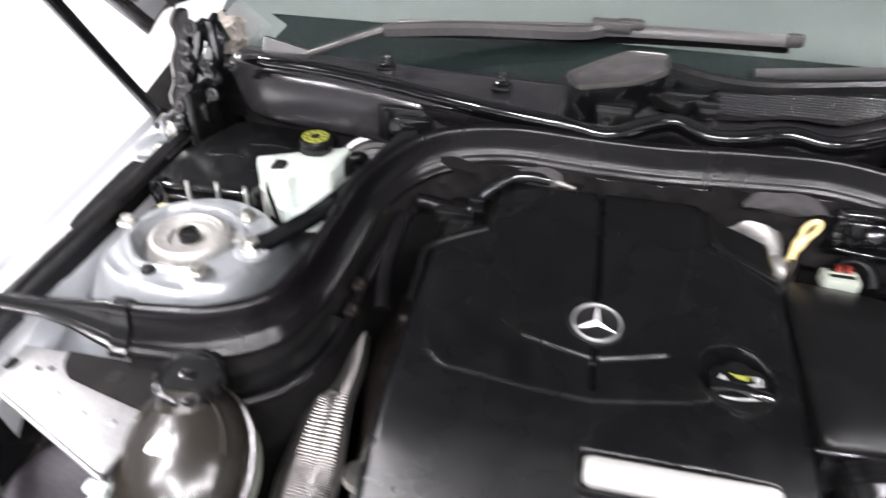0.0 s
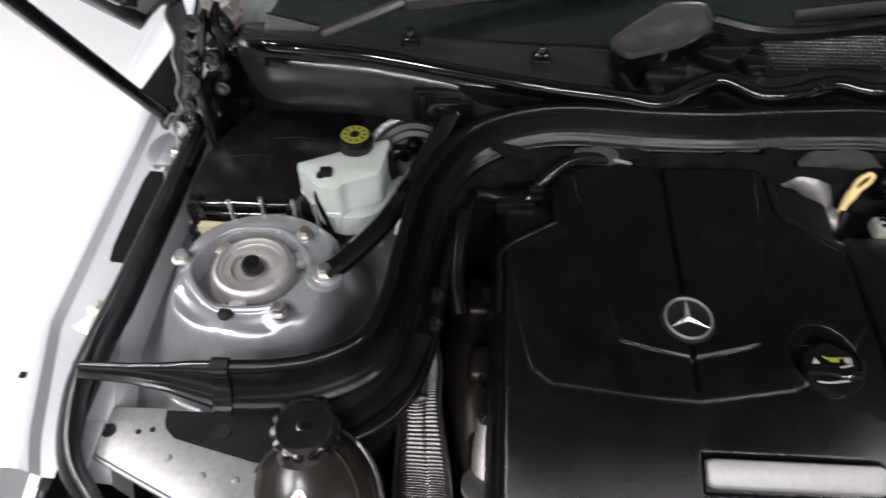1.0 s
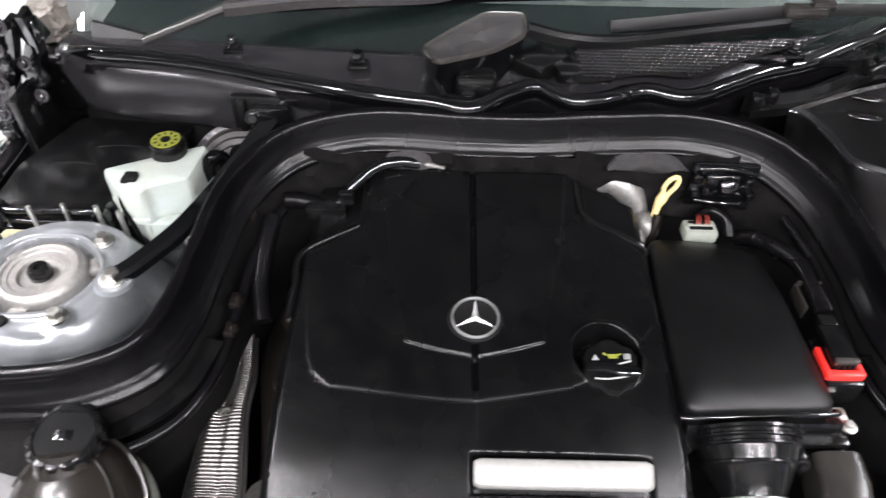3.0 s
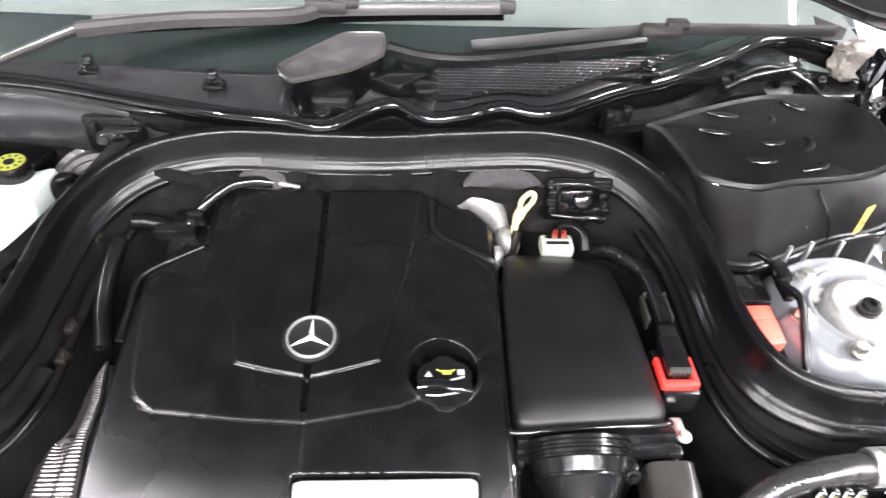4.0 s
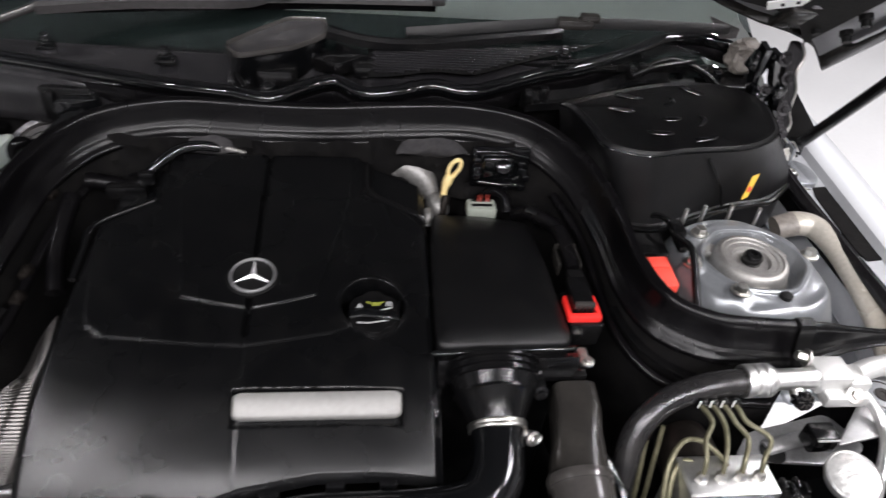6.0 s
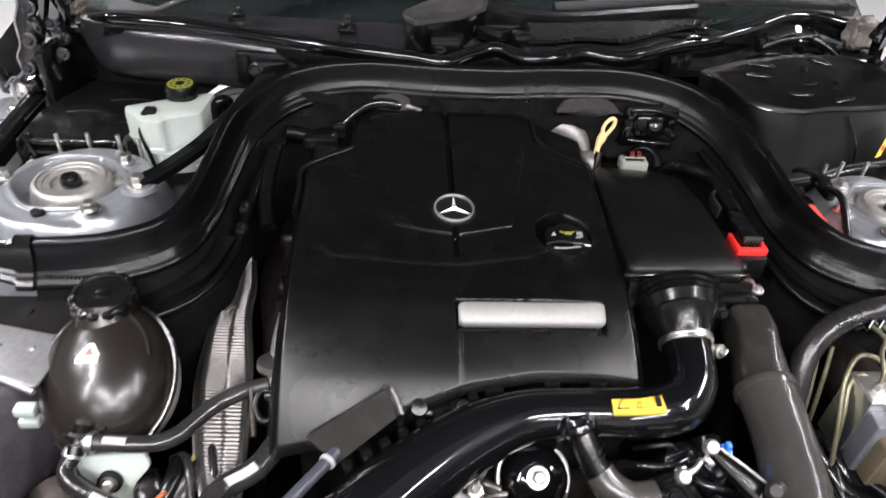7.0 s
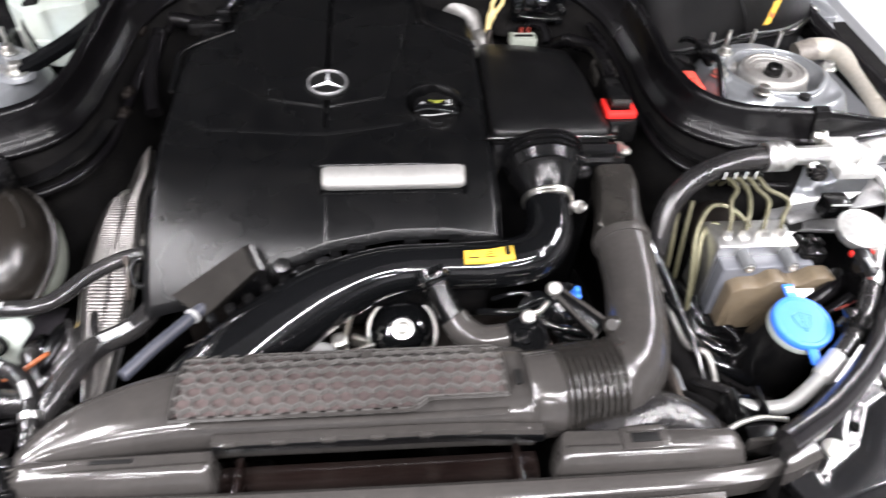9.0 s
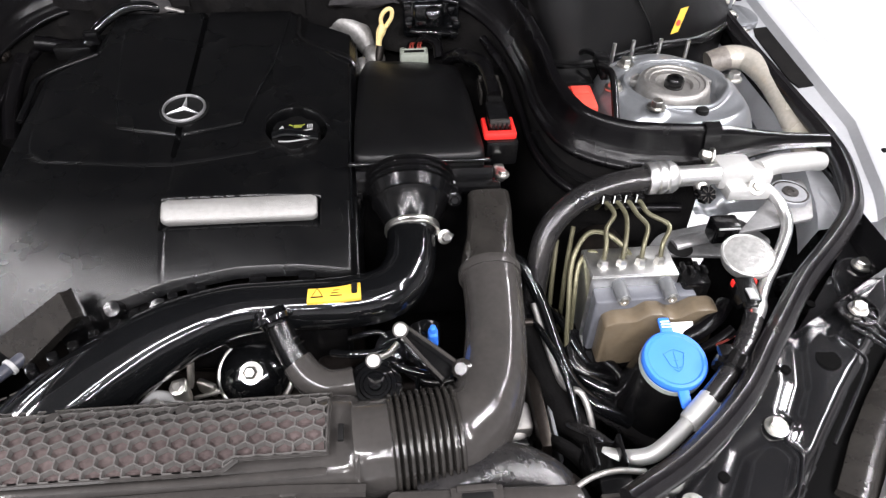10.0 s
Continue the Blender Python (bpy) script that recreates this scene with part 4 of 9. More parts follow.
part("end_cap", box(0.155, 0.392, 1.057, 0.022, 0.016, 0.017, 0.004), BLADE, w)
w2 = thing("wiper", "black wiper arm and flat blade resting on the windscreen", "wiper", (0.2, 0.33, 1.02), "wipers")
part("arm", sweep([(-0.006, 0.312, 1.034), (0.05, 0.303, 1.026), (0.12, 0.310, 1.022), (0.24, 0.335, 1.026), (0.34, 0.352, 1.032)],
                  [(-0.008, -0.008), (-0.008, 0.003), (-0.003, 0.007), (0.004, 0.007), (0.008, 0.002), (0.008, -0.008)], 6), PLASTIC, w2)
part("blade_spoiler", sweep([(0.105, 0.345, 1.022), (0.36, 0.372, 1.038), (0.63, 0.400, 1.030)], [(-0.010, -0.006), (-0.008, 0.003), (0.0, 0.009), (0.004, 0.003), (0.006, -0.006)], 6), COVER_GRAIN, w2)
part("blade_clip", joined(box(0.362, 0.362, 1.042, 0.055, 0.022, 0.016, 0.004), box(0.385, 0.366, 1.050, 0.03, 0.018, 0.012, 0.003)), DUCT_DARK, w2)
solo("screen_trim", sweep([(-0.60, screen_base(-0.6) - 0.004, 0.969), (-0.4, screen_base(-0.4) - 0.004, 0.988), (0, screen_base(0) - 0.004, 1.003), (0.4, screen_base(0.4) - 0.004, 0.988), (0.60, screen_base(0.6) - 0.004, 0.969)],
                          [(-0.005, -0.004), (-0.005, 0.003), (0.004, 0.005), (0.005, -0.004)], 8), PLASTIC, "black trim strip at the foot of the windscreen", "trim", kind="structure")
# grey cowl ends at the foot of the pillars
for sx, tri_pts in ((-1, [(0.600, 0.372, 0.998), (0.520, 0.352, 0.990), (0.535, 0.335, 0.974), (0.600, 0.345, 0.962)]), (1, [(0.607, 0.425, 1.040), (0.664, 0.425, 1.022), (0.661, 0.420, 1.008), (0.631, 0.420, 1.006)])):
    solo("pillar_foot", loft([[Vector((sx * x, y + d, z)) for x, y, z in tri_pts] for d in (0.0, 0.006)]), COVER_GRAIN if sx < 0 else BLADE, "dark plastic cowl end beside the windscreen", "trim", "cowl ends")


def scaled(poly, s):
    cx2, cy2 = sum(p[0] for p in poly) / len(poly), sum(p[1] for p in poly) / len(poly)
    return [(cx2 + (x - cx2) * s, cy2 + (y - cy2) * s) for x, y in poly]


# ---- left side: fuse box, booster, reservoir, brace ----
fb = thing("fuse_box", "black flat-lidded control unit box", "fuse box", (-0.57, 0.23, 0.8))
LID = rounded([(-0.668, 0.128), (-0.655, 0.112), (-0.530, 0.108), (-0.512, 0.125), (-0.462, 0.300), (-0.630, 0.312), (-0.668, 0.20)], 0.012)
part("lid", prism(LID, 0.872, 0.884, 0.004), PLASTIC, fb, "glossy black lid")
part("body", prism(scaled(LID, 0.95), 0.76, 0.8715, 0.003), PLASTIC, fb)
part("rim", tube([(-0.660, 0.122, 0.8835), (-0.650, 0.109, 0.8845), (-0.59, 0.106, 0.887), (-0.532, 0.105, 0.889), (-0.516, 0.120, 0.889)], 0.0045, 10), GLOSS, fb)
part("lower_rim", tube([(-0.655, 0.110, 0.868), (-0.60, 0.104, 0.870), (-0.530, 0.103, 0.873)], 0.0035, 10), GLOSS, fb)
for x, y in ((-0.652, 0.112), (-0.525, 0.108)):
    part("latch", joined(box(x, y, 0.880, 0.014, 0.018, 0.024, 0.003), tube([(x - 0.01, y - 0.006, 0.85), (x - 0.006, y - 0.012, 0.885), (x + 0.004, y - 0.010, 0.892), (x + 0.010, y - 0.006, 0.86)], 0.0022, 8)), GLOSS, fb)
for k, (x, y) in enumerate(((-0.60, 0.20), (-0.55, 0.24), (-0.52, 0.17))):
    part("lid_rib", tube([(x - 0.03, y, 0.884), (x, y + 0.004, 0.8845), (x + 0.03, y + 0.002, 0.884)], 0.002, 8, 3), PLASTIC, fb)
part("foam_strip", sweep([(-0.648, 0.094, 0.853), (-0.60, 0.090, 0.856), (-0.56, 0.090, 0.858), (-0.524, 0.093, 0.860)], [(-0.006, -0.008), (-0.006, 0.007), (0.005, 0.009), (0.006, -0.008)], 5), CREAMFOAM, fb, "yellowed foam strip")
solo("grommet", joined(lathe([(0, 0), (0.018, 0), (0.016, 0.014), (0.010, 0.02), (0, 0.02)], 24, Matrix.Translation((-0.655, 0.105, 0.83))), tube([(-0.66, 0.10, 0.84), (-0.668, 0.13, 0.85), (-0.66, 0.16, 0.852)], 0.005, 8)), PLASTIC,
     "black rubber cable grommet beside the tower", "grommet")

boo = thing("brake_booster", "round grey steel brake booster behind the reservoir", "brake booster", (-0.39, 0.22, 0.82))
BM = frame_to((0.05, -0.75, 0.55), (-0.385, 0.235, 0.845))
part("shell", lathe([(0, 0.034), (0.030, 0.034), (0.033, 0.029), (0.040, 0.029), (0.043, 0.024), (0.050, 0.0235), (0.053, 0.019), (0.060, 0.018), (0.064, 0.011), (0.072, 0.008), (0.074, 0.0), (0.072, -0.006), (0.070, -0.05), (0, -0.06)], 48, BM), BOOSTER, boo)
part("crimped_rim", lathe([(0.0695, 0.010), (0.0735, 0.0105), (0.0755, 0.004), (0.0735, -0.002), (0.070, -0.002)], 48, BM), HINGE, boo, "crimped rim")
part("valve", joined(lathe([(0, 0.024), (0.013, 0.024), (0.013, 0.034), (0.009, 0.044), (0.004, 0.047), (0, 0.0475)], 20, BM @ Matrix.Translation((0.0, 0.030, 0))), tube([(-0.392, 0.190, 0.900), (-0.390, 0.182, 0.916), (-0.398, 0.174, 0.922), (-0.407, 0.172, 0.910), (-0.410, 0.176, 0.885), (-0.408, 0.180, 0.862)], 0.0085, 14)), RUBBER, boo, "black vacuum hose elbow")

RES_SHIFT = Vector((-0.005, 0.006, 0.008))
res = thing("brake_fluid_reservoir", "milky white brake fluid reservoir with black cap", "reservoir", (-0.45, 0.14, 0.83))
low = rounded([(-0.512, 0.128), (-0.463, 0.088), (-0.428, 0.094), (-0.398, 0.120), (-0.398, 0.185), (-0.50, 0.180)], 0.012)
topp = rounded([(-0.517, 0.130), (-0.482, 0.092), (-0.458, 0.090), (-0.452, 0.102), (-0.410, 0.120), (-0.404, 0.188), (-0.508, 0.188)], 0.007)


part("tank", loft([[Vector((x, y, z)) for x, y in q] for q, z in ((low, 0.838), (scaled(low, 1.0), 0.867), (scaled(topp, 1.03), 0.870), (scaled(topp, 1.035), 0.876), (scaled(topp, 1.0), 0.8775), (topp, 0.911), (scaled(topp, 0.975), 0.9165), (scaled(topp, 0.90), 0.918), (scaled(topp, 0.3), 0.920))]), MILK, res)
part("lower_neck", tube([(-0.430, 0.118, 0.846, 0.022), (-0.404, 0.140, 0.850, 0.024), (-0.384, 0.165, 0.850, 0.022)], seg=18), MILK, res)
part("cap", lathe([(0, 0.0), (0.0215, 0.0), (0.022, 0.004), (0.022, 0.019), (0.0195, 0.022), (0.016, 0.0222), (0.0, 0.0222)], 48, Matrix.Translation((-0.446, 0.168, 0.916)), notch=24, notch_depth=0.0016, notch_from=0.0205), PLASTIC, res, "black ribbed screw cap")
cap_top = part("cap_print", lathe([(0.0, 0.0225), (0.0175, 0.0225), (0.0175, 0.0232), (0.0, 0.0232)], 32, Matrix.Translation((-0.446, 0.168, 0.916))), LIME, res, "yellow-green warning print")
for k in range(10):
    a = k * 0.63
    part("print_mark", box(-0.446 + 0.0125 * math.cos(a), 0.168 + 0.0125 * math.sin(a), 0.9394, 0.004, 0.0022, 0.0006, 0, m=Matrix.Rotation(a, 4, "Z")), INK, cap_top)
part("print_symbol", lathe([(0.0045, 0), (0.0062, 0), (0.0062, 0.0006), (0.0045, 0.0006)], 24, Matrix.Translation((-0.446, 0.168, 0.9393))), INK, cap_top)
part("sensor_plug", joined(box(-0.476, 0.116, 0.920, 0.016, 0.014, 0.012, 0.003), box(-0.482, 0.112, 0.917, 0.01, 0.01, 0.012, 0.003)), INK, res)
part("cable", tube([(-0.484, 0.110, 0.916), (-0.488, 0.098, 0.896), (-0.478, 0.088, 0.868), (-0.466, 0.078, 0.835)], 0.003, 8), RUBBER, res)
part("moulded_symbol", lathe([(0.005, 0), (0.0065, 0), (0.0065, 0.0012), (0.005, 0.0012)], 20, Matrix.Translation((-0.453, 0.128, 0.9185))), MILKDULL, res)
res.location += RES_SHIFT
solo("clamp", lathe([(0.009, -0.004), (0.012, -0.004), (0.012, 0.004), (0.009, 0.004)], 20, frame_to((1, 0.3, 0), (-0.418, 0.085, 0.856))), STEEL, "small steel hose clamp by the reservoir", "clamp")

brace = thing("strut_brace", "black steel brace from tower to cowl", "brace", (-0.46, -0.01, 0.89))
part("bar", sweep([(-0.463, -0.013, 0.897), (-0.440, 0.008, 0.902), (-0.400, 0.06, 0.914), (-0.360, 0.15, 0.930), (-0.332, 0.222, 0.944)], [(-0.012, -0.003), (-0.012, 0.006), (-0.007, 0.010), (0.007, 0.010), (0.012, 0.006), (0.012, -0.003)], 6), GLOSS, brace)
part("foot", lathe([(0, 0), (0.022, 0), (0.020, 0.005), (0, 0.006)], 24, Matrix.Translation((-0.463, -0.013, 0.893))), SILVER, brace)
part("nut", bolt((-0.463, -0.013, 0.900), r=0.0085, h=0.011, washer=1.7), STEEL, brace)
part("cowl_end", joined(box(-0.330, 0.228, 0.950, 0.05, 0.02, 0.03, 0.006), bolt((-0.352, 0.218, 0.952), (0, -1, 0.3), 0.007, 0.007)), GLOSS, brace)

# ---- right side: filter housing, battery terminal ----
fh = thing("cabin_filter_housing", "black plastic cabin air filter housing with louvres", "filter housing", (0.52, 0.18, 0.8))
R_TOP = [(0.325, 0.238), (0.40, 0.275), (0.46, 0.300), (0.52, 0.318), (0.600, 0.318), (0.650, 0.275), (0.641, 0.200), (0.621, 0.161), (0.566, 0.128), (0.471, 0.113), (0.417, 0.102), (0.363, 0.124), (0.353, 0.172), (0.340, 0.222)]
R_LOW = [(0.345, 0.240), (0.420, 0.285), (0.476, 0.305), (0.523, 0.318), (0.640, 0.330), (0.712, 0.290), (0.708, 0.212), (0.640, 0.150), (0.556, 0.126), (0.470, 0.088), (0.430, 0.078), (0.392, 0.090), (0.370, 0.124), (0.356, 0.190)]


def mixpoly(a, b, u, dz=0):
    return [((1 - u) * x + u * X, (1 - u) * y + u * Y) for (x, y), (X, Y) in zip(a, b)]


def ring3(poly, z, tilt=0.0):
    q = [tuple(p) for p in poly]
    q = [p[:2] for p in smooth(q + [q[0]], 5)][:-1]
    return [Vector((x, y, z + tilt * (y - 0.2))) for x, y in q]


rings = [ring3(R_LOW, 0.80), ring3(R_LOW, 0.866), ring3(scaled(R_LOW, 1.03), 0.868), ring3(scaled(R_LOW, 1.03), 0.876), ring3(R_LOW, 0.878), ring3(mixpoly(R_LOW, R_TOP, 0.35), 0.91), ring3(mixpoly(R_LOW, R_TOP, 0.8), 0.950),
         ring3(scaled(R_TOP, 1.0), 0.966), ring3(scaled(R_TOP, 0.985), 0.972), ring3(scaled(R_TOP, 0.955), 0.975), ring3(scaled(R_TOP, 0.90), 0.972), ring3(scaled(R_TOP, 0.6), 0.978), ring3(scaled(R_TOP, 0.2), 0.980)]
part("housing", loft(rings), COVER_GRAIN, fh)
seam_line = [(x, y, 0.9695) for x, y, z in ring3(scaled(R_TOP, 1.0), 0.0)]
part("seam", tube(seam_line + seam_line[:1], 0.0016, 6, 1), GLOSS, fh, "raised glossy seam")
for x, y, ang in ((0.432, 0.254, -0.3), (0.409, 0.212, -0.25), (0.487, 0.239, 0.9), (0.474, 0.190, 0.15), (0.446, 0.150, -0.05), (0.516, 0.187, 1.2), (0.509, 0.140, 0.4), (0.538, 0.279, -0.8)):
    c = [(-0.018, 0.004, -0.002), (-0.010, -0.002, 0.0015), (0, -0.005, 0.0028), (0.010, -0.002, 0.0015), (0.018, 0.004, -0.002)]
    b2 = tube(c, 0.0046, 10, 4, flat=0.8)
    b2.transform(Matrix.Translation((x, y, 0.977)) @ Matrix.Rotation(ang, 4, "Z"))
    part("louvre", b2, GLOSS, fh)
part("flange_edge", tube([(0.392, 0.084, 0.872), (0.430, 0.072, 0.872), (0.47, 0.082, 0.872), (0.556, 0.118, 0.872), (0.61, 0.135, 0.872), (0.645, 0.143, 0.874), (0.714, 0.206, 0.876)], 0.004, 8), PLASTIC, fh)
part("side_crease", tube([(0.553, 0.119, 0.880), (0.535, 0.113, 0.92), (0.505, 0.113, 0.962)], 0.0016, 6, 4), PLASTIC, fh)
lab = [Vector(p) for p in ((0.566, 0.110, 0.900), (0.580, 0.118, 0.900), (0.592, 0.130, 0.932), (0.578, 0.123, 0.932))]
nrm = (lab[1] - lab[0]).cross(lab[3] - lab[0]).normalized()
bm = bmesh.new()
bm.faces.new([bm.verts.new(p + nrm * 0.006) for p in lab])
lab_ob = part("warning_label", bm, YELLOW, fh, "yellow warning label")
cen = lab[0].lerp(lab[2], 0.42) + nrm * 0.0066
part("prohibition_ring", lathe([(0.0030, 0), (0.0044, 0), (0.0044, 0.0005), (0.0030, 0.0005)], 24, frame_to(nrm, cen)), REDDULL, lab_ob)
part("rear_frame", sweep([(0.27, 0.235, 0.978), (0.36, 0.262, 0.975), (0.46, 0.325, 0.972), (0.53, 0.352, 0.965)], [(-0.010, -0.015), (-0.010, 0.008), (-0.003, 0.010), (0.003, -0.002), (0.010, -0.004), (0.010, -0.015)], 6), PLASTIC, fh, "stepped black rail behind the housing")
for x, y in ((0.275, 0.232), (0.30, 0.243), (0.455, 0.322), (0.475, 0.335)):
    part("rail_clip", box(x, y, 0.985, 0.012, 0.014, 0.02, 0.003), PLASTIC, fh)
part("pull_bar", tube([(0.45, 0.308, 0.985), (0.50, 0.338, 0.988), (0.57, 0.362, 0.990)], 0.0045, 12), PLASTIC, fh)
wc = thing("wiring_loom", "black cable loom with clips by the hinge", "cable", (0.55, 0.36, 0.97))
part("loom", tube([(0.47, 0.35, 0.97), (0.53, 0.365, 0.99), (0.59, 0.352, 0.975), (0.63, 0.33, 0.94)], 0.005, 10), PLASTIC, wc)
for k in range(5):
    part("clip", box(0.50 + 0.03 * k, 0.36 + 0.006 * (k % 3), 0.965 + 0.01 * (k % 2), 0.018, 0.014, 0.02, 0.004, m=Matrix.Rotation(0.3 * k, 4, "Z")), GLOSS, wc)

bat = thing("positive_terminal", "red plastic cover over a battery terminal block", "battery terminal", (0.41, -0.02, 0.82))
part("cover", joined(prism(rounded([(0.392, -0.058), (0.428, -0.052), (0.430, 0.004), (0.392, 0.002)], 0.005), 0.868, 0.884, 0.003), box(0.412, -0.012, 0.885, 0.022, 0.018, 0.004, 0.001)), REDDULL, bat)
part("block", box(0.410, -0.02, 0.84, 0.05, 0.10, 0.05, 0.004), PLASTIC, bat)
part("rear_block", box(0.415, 0.035, 0.85, 0.05, 0.045, 0.06, 0.004), PLASTIC, bat)
part("cable", tube([(0.445, 0.02, 0.90), (0.452, -0.01, 0.905), (0.450, -0.05, 0.88), (0.447, -0.09, 0.85)], 0.0048, 12), PLASTIC, bat)
solo("sensor_connector", joined(box(0.452, 0.04, 0.898, 0.018, 0.03, 0.016, 0.004), box(0.448, 0.015, 0.896, 0.012, 0.03, 0.012, 0.003), tube([(0.45, 0.05, 0.9), (0.44, 0.075, 0.895), (0.43, 0.09, 0.88)], 0.004, 10)), PLASTIC,
     "black sensor connector beside the suspension tower", "connector")
wp = thing("wing_pipe", "cream-white painted pipe bending along the wing", "pipe", (0.69, 0.0, 0.84))
part("pipe", tube([(0.640, 0.098, 0.860, 0.018), (0.664, 0.099, 0.866, 0.0195), (0.688, 0.090, 0.866, 0.019), (0.699, 0.050, 0.862, 0.0175), (0.701, -0.005, 0.855, 0.0175), (0.699, -0.072, 0.842, 0.0175), (0.696, -0.12, 0.825, 0.0175)], seg=24, n=7, flat=0.85), PALEPIPE, wp)
part("brown_end", tube([(0.634, 0.098, 0.858, 0.0182), (0.648, 0.0985, 0.862, 0.0192), (0.660, 0.099, 0.8655, 0.0200)], seg=22, n=4, flat=0.85), BEIGE, wp, "brown-stained rear end")

# ---- engine cover ----
COVER_Z = [(-0.345, 0.770), (-0.32, 0.800), (-0.30, 0.820), (-0.27, 0.845), (-0.235, 0.865), (-0.20, 0.880), (-0.16, 0.8895), (-0.12, 0.8955), (-0.076, 0.9008), (-0.02, 0.9065), (0.03, 0.912), (0.09, 0.920), (0.15, 0.928)]
COVER_CURVE = smooth(COVER_Z, 6)
COVER_Y = [float(p[0]) for p in COVER_CURVE]
COVER_H = [float(p[1]) for p in COVER_CURVE]


def cover_z(y):
    return float(np.interp(y, COVER_Y, COVER_H))


COVER_FRONT = [(-0.27, -0.322), (-0.257, -0.322), (-0.209, -0.318), (-0.143, -0.299), (-0.069, -0.279), (0.0, -0.270), (0.06, -0.269), (0.125, -0.272)]
PANEL_L = [(-0.256, 0.022), (-0.249, -0.05), (-0.240, -0.106), (-0.234, -0.122), (-0.216, -0.138), (-0.14, -0.148), (-0.075, -0.152), (0.012, -0.137), (0.06, -0.150)]
INNER = [(-0.184, 0.146), (-0.172, 0.053), (-0.160, -0.02), (-0.146, -0.090), (-0.112, -0.099), (-0.074, -0.106), (-0.040, -0.098), (-0.006, -0.088), (0.009, -0.02), (0.023, 0.042), (0.036, 0.146)]
INNER_POLY = INNER
PANEL_POLY = PANEL_L[:-1] + [(0.035, -0.126), (0.086, -0.088), (0.110, -0.058), (0.116, -0.01), (0.116, 0.035), (0.045, 0.085), (0.045, 0.16), (-0.198, 0.16), (-0.200, 0.066)]
NOTCH_L = [(-0.31, -0.04), (-0.272, -0.03), (-0.266, 0.028), (-0.205, 0.062), (-0.200, 0.17), (-0.31, 0.17)]
NOTCH_R = [(0.052, 0.17), (0.052, 0.088), (0.062, 0.074), (0.125, 0.044), (0.15, 0.034), (0.15, 0.17)]
CAP_AT = (0.0555, -0.097)


def poly_step(x, y, poly, w):
    """1 well inside, 0 well outside, with a ramp of width w at the edge."""
    d = seg_dist(x, y, poly + poly[:1])
    d = d if inside(x, y, poly) else -d
    return sstep(-w / 2, w / 2, d)


def cover_height(x, y):
    z = cover_z(y)
    # crown across, falling towards the sides
    z -= 0.010 * max(0.0, (abs(x + 0.073) - 0.08) / 0.12) ** 2
    e = min(x + 0.2665, 0.1230 - x)
    z -= 0.010 * (1 - sstep(0.0, 0.009, e))
    z += 0.0013 * poly_step(x, y, PANEL_POLY, 0.0035)
    z += 0.0030 * poly_step(x, y, INNER_POLY, 0.0022) * sstep(-0.13, -0.115, y)
    g = seg_dist(x, y, PANEL_L[:-1])
    z -= 0.0006 * math.exp(-(g / 0.0018) ** 2)
    if y > -0.140:
        z -= 0.007 * math.exp(-((x + 0.0755) / 0.0026) ** 4)
    else:
        z -= 0.0014 * math.exp(-((x + 0.0755) / 0.0011) ** 2)
    z -= 0.022 * poly_step(x, y, NOTCH_L, 0.008)
    z -= 0.005 * poly_step(x, y, NOTCH_R, 0.007)
    z -= 0.07 * sstep(0.0, 0.006, y - (0.140 - 0.42 * (x - 0.048))) * sstep(0.040, 0.046, x)
    nr = seg_dist(x, y, NOTCH_R[:4])
    z += 0.0035 * math.exp(-(nr / 0.004) ** 2)
    nl = seg_dist(x, y, NOTCH_L[1:4])
    z += 0.0025 * math.exp(-(nl / 0.004) ** 2)
    # well for the filler cap
    r = math.hypot(x - CAP_AT[0], y - CAP_AT[1])
    z += 0.0018 * math.exp(-((r - 0.0365) / 0.0025) ** 2)
    z -= 0.030 * (1 - sstep(0.0315, 0.0345, r))
    # slot behind the badge bar
    if -0.09 < x < 0.09 and -0.24 < y < -0.185:
        z -= 0.008 * sstep(-0.0815, -0.0785, x) * (1 - sstep(0.0825, 0.0855, x)) * sstep(-0.232, -0.227, y) * (1 - sstep(-0.1995, -0.1965, y))
    return z


cover = thing("engine_cover", "matt black plastic engine cover with panel lines", "engine cover", (-0.07, -0.08, 0.88))
NX, NY = 256, 300
rows = []
for j in range(NY + 1):
    v = j / NY
    row = []
    for i in range(NX + 1):
        x = -0.2665 + 0.3895 * i / NX
        y0 = interp(x, COVER_FRONT)
        y = y0 + (0.147 - y0) * v
        row.append(Vector((x - 0.004 * (1 - v) * (1 if x < -0.2 else 0) * sstep(-0.2, -0.26, x), y, cover_height(x, y))))
    rows.append(row)
bm = bmesh.new()
vs = [[bm.verts.new(p) for p in row] for row in rows]
for a, b2 in zip(vs, vs[1:]):
    for i in range(NX):
        bm.faces.new((a[i], a[i + 1], b2[i + 1], b2[i]))
for edge, d in (([r[0] for r in vs], (-0.010, 0, -0.055)), ([r[-1] for r in vs][::-1], (0.004, 0, -0.055)), (vs[0][::-1], (0, -0.004, -0.012)), (vs[-1], (0, 0.006, -0.03))):
    lo = [bm.verts.new(v.co + Vector(d)) for v in edge]
    for k in range(len(edge) - 1):
        bm.faces.new((edge[k], edge[k + 1], lo[k + 1], lo[k]))
bmesh.ops.recalc_face_normals(bm, faces=bm.faces)
part("shell", bm, COVER, cover, sharp=50)
slope = frame_to((0, -0.115, 1), (-0.0750, -0.0630, 0.9072))
part("emblem_recess", lathe([(0, -0.004), (0.0285, -0.004), (0.0285, 0.0002), (0.0270, 0.0008), (0.0262, 0.0003), (0, 0.0003)], 48, slope), INK, cover)
ring_bm = bmesh.new()
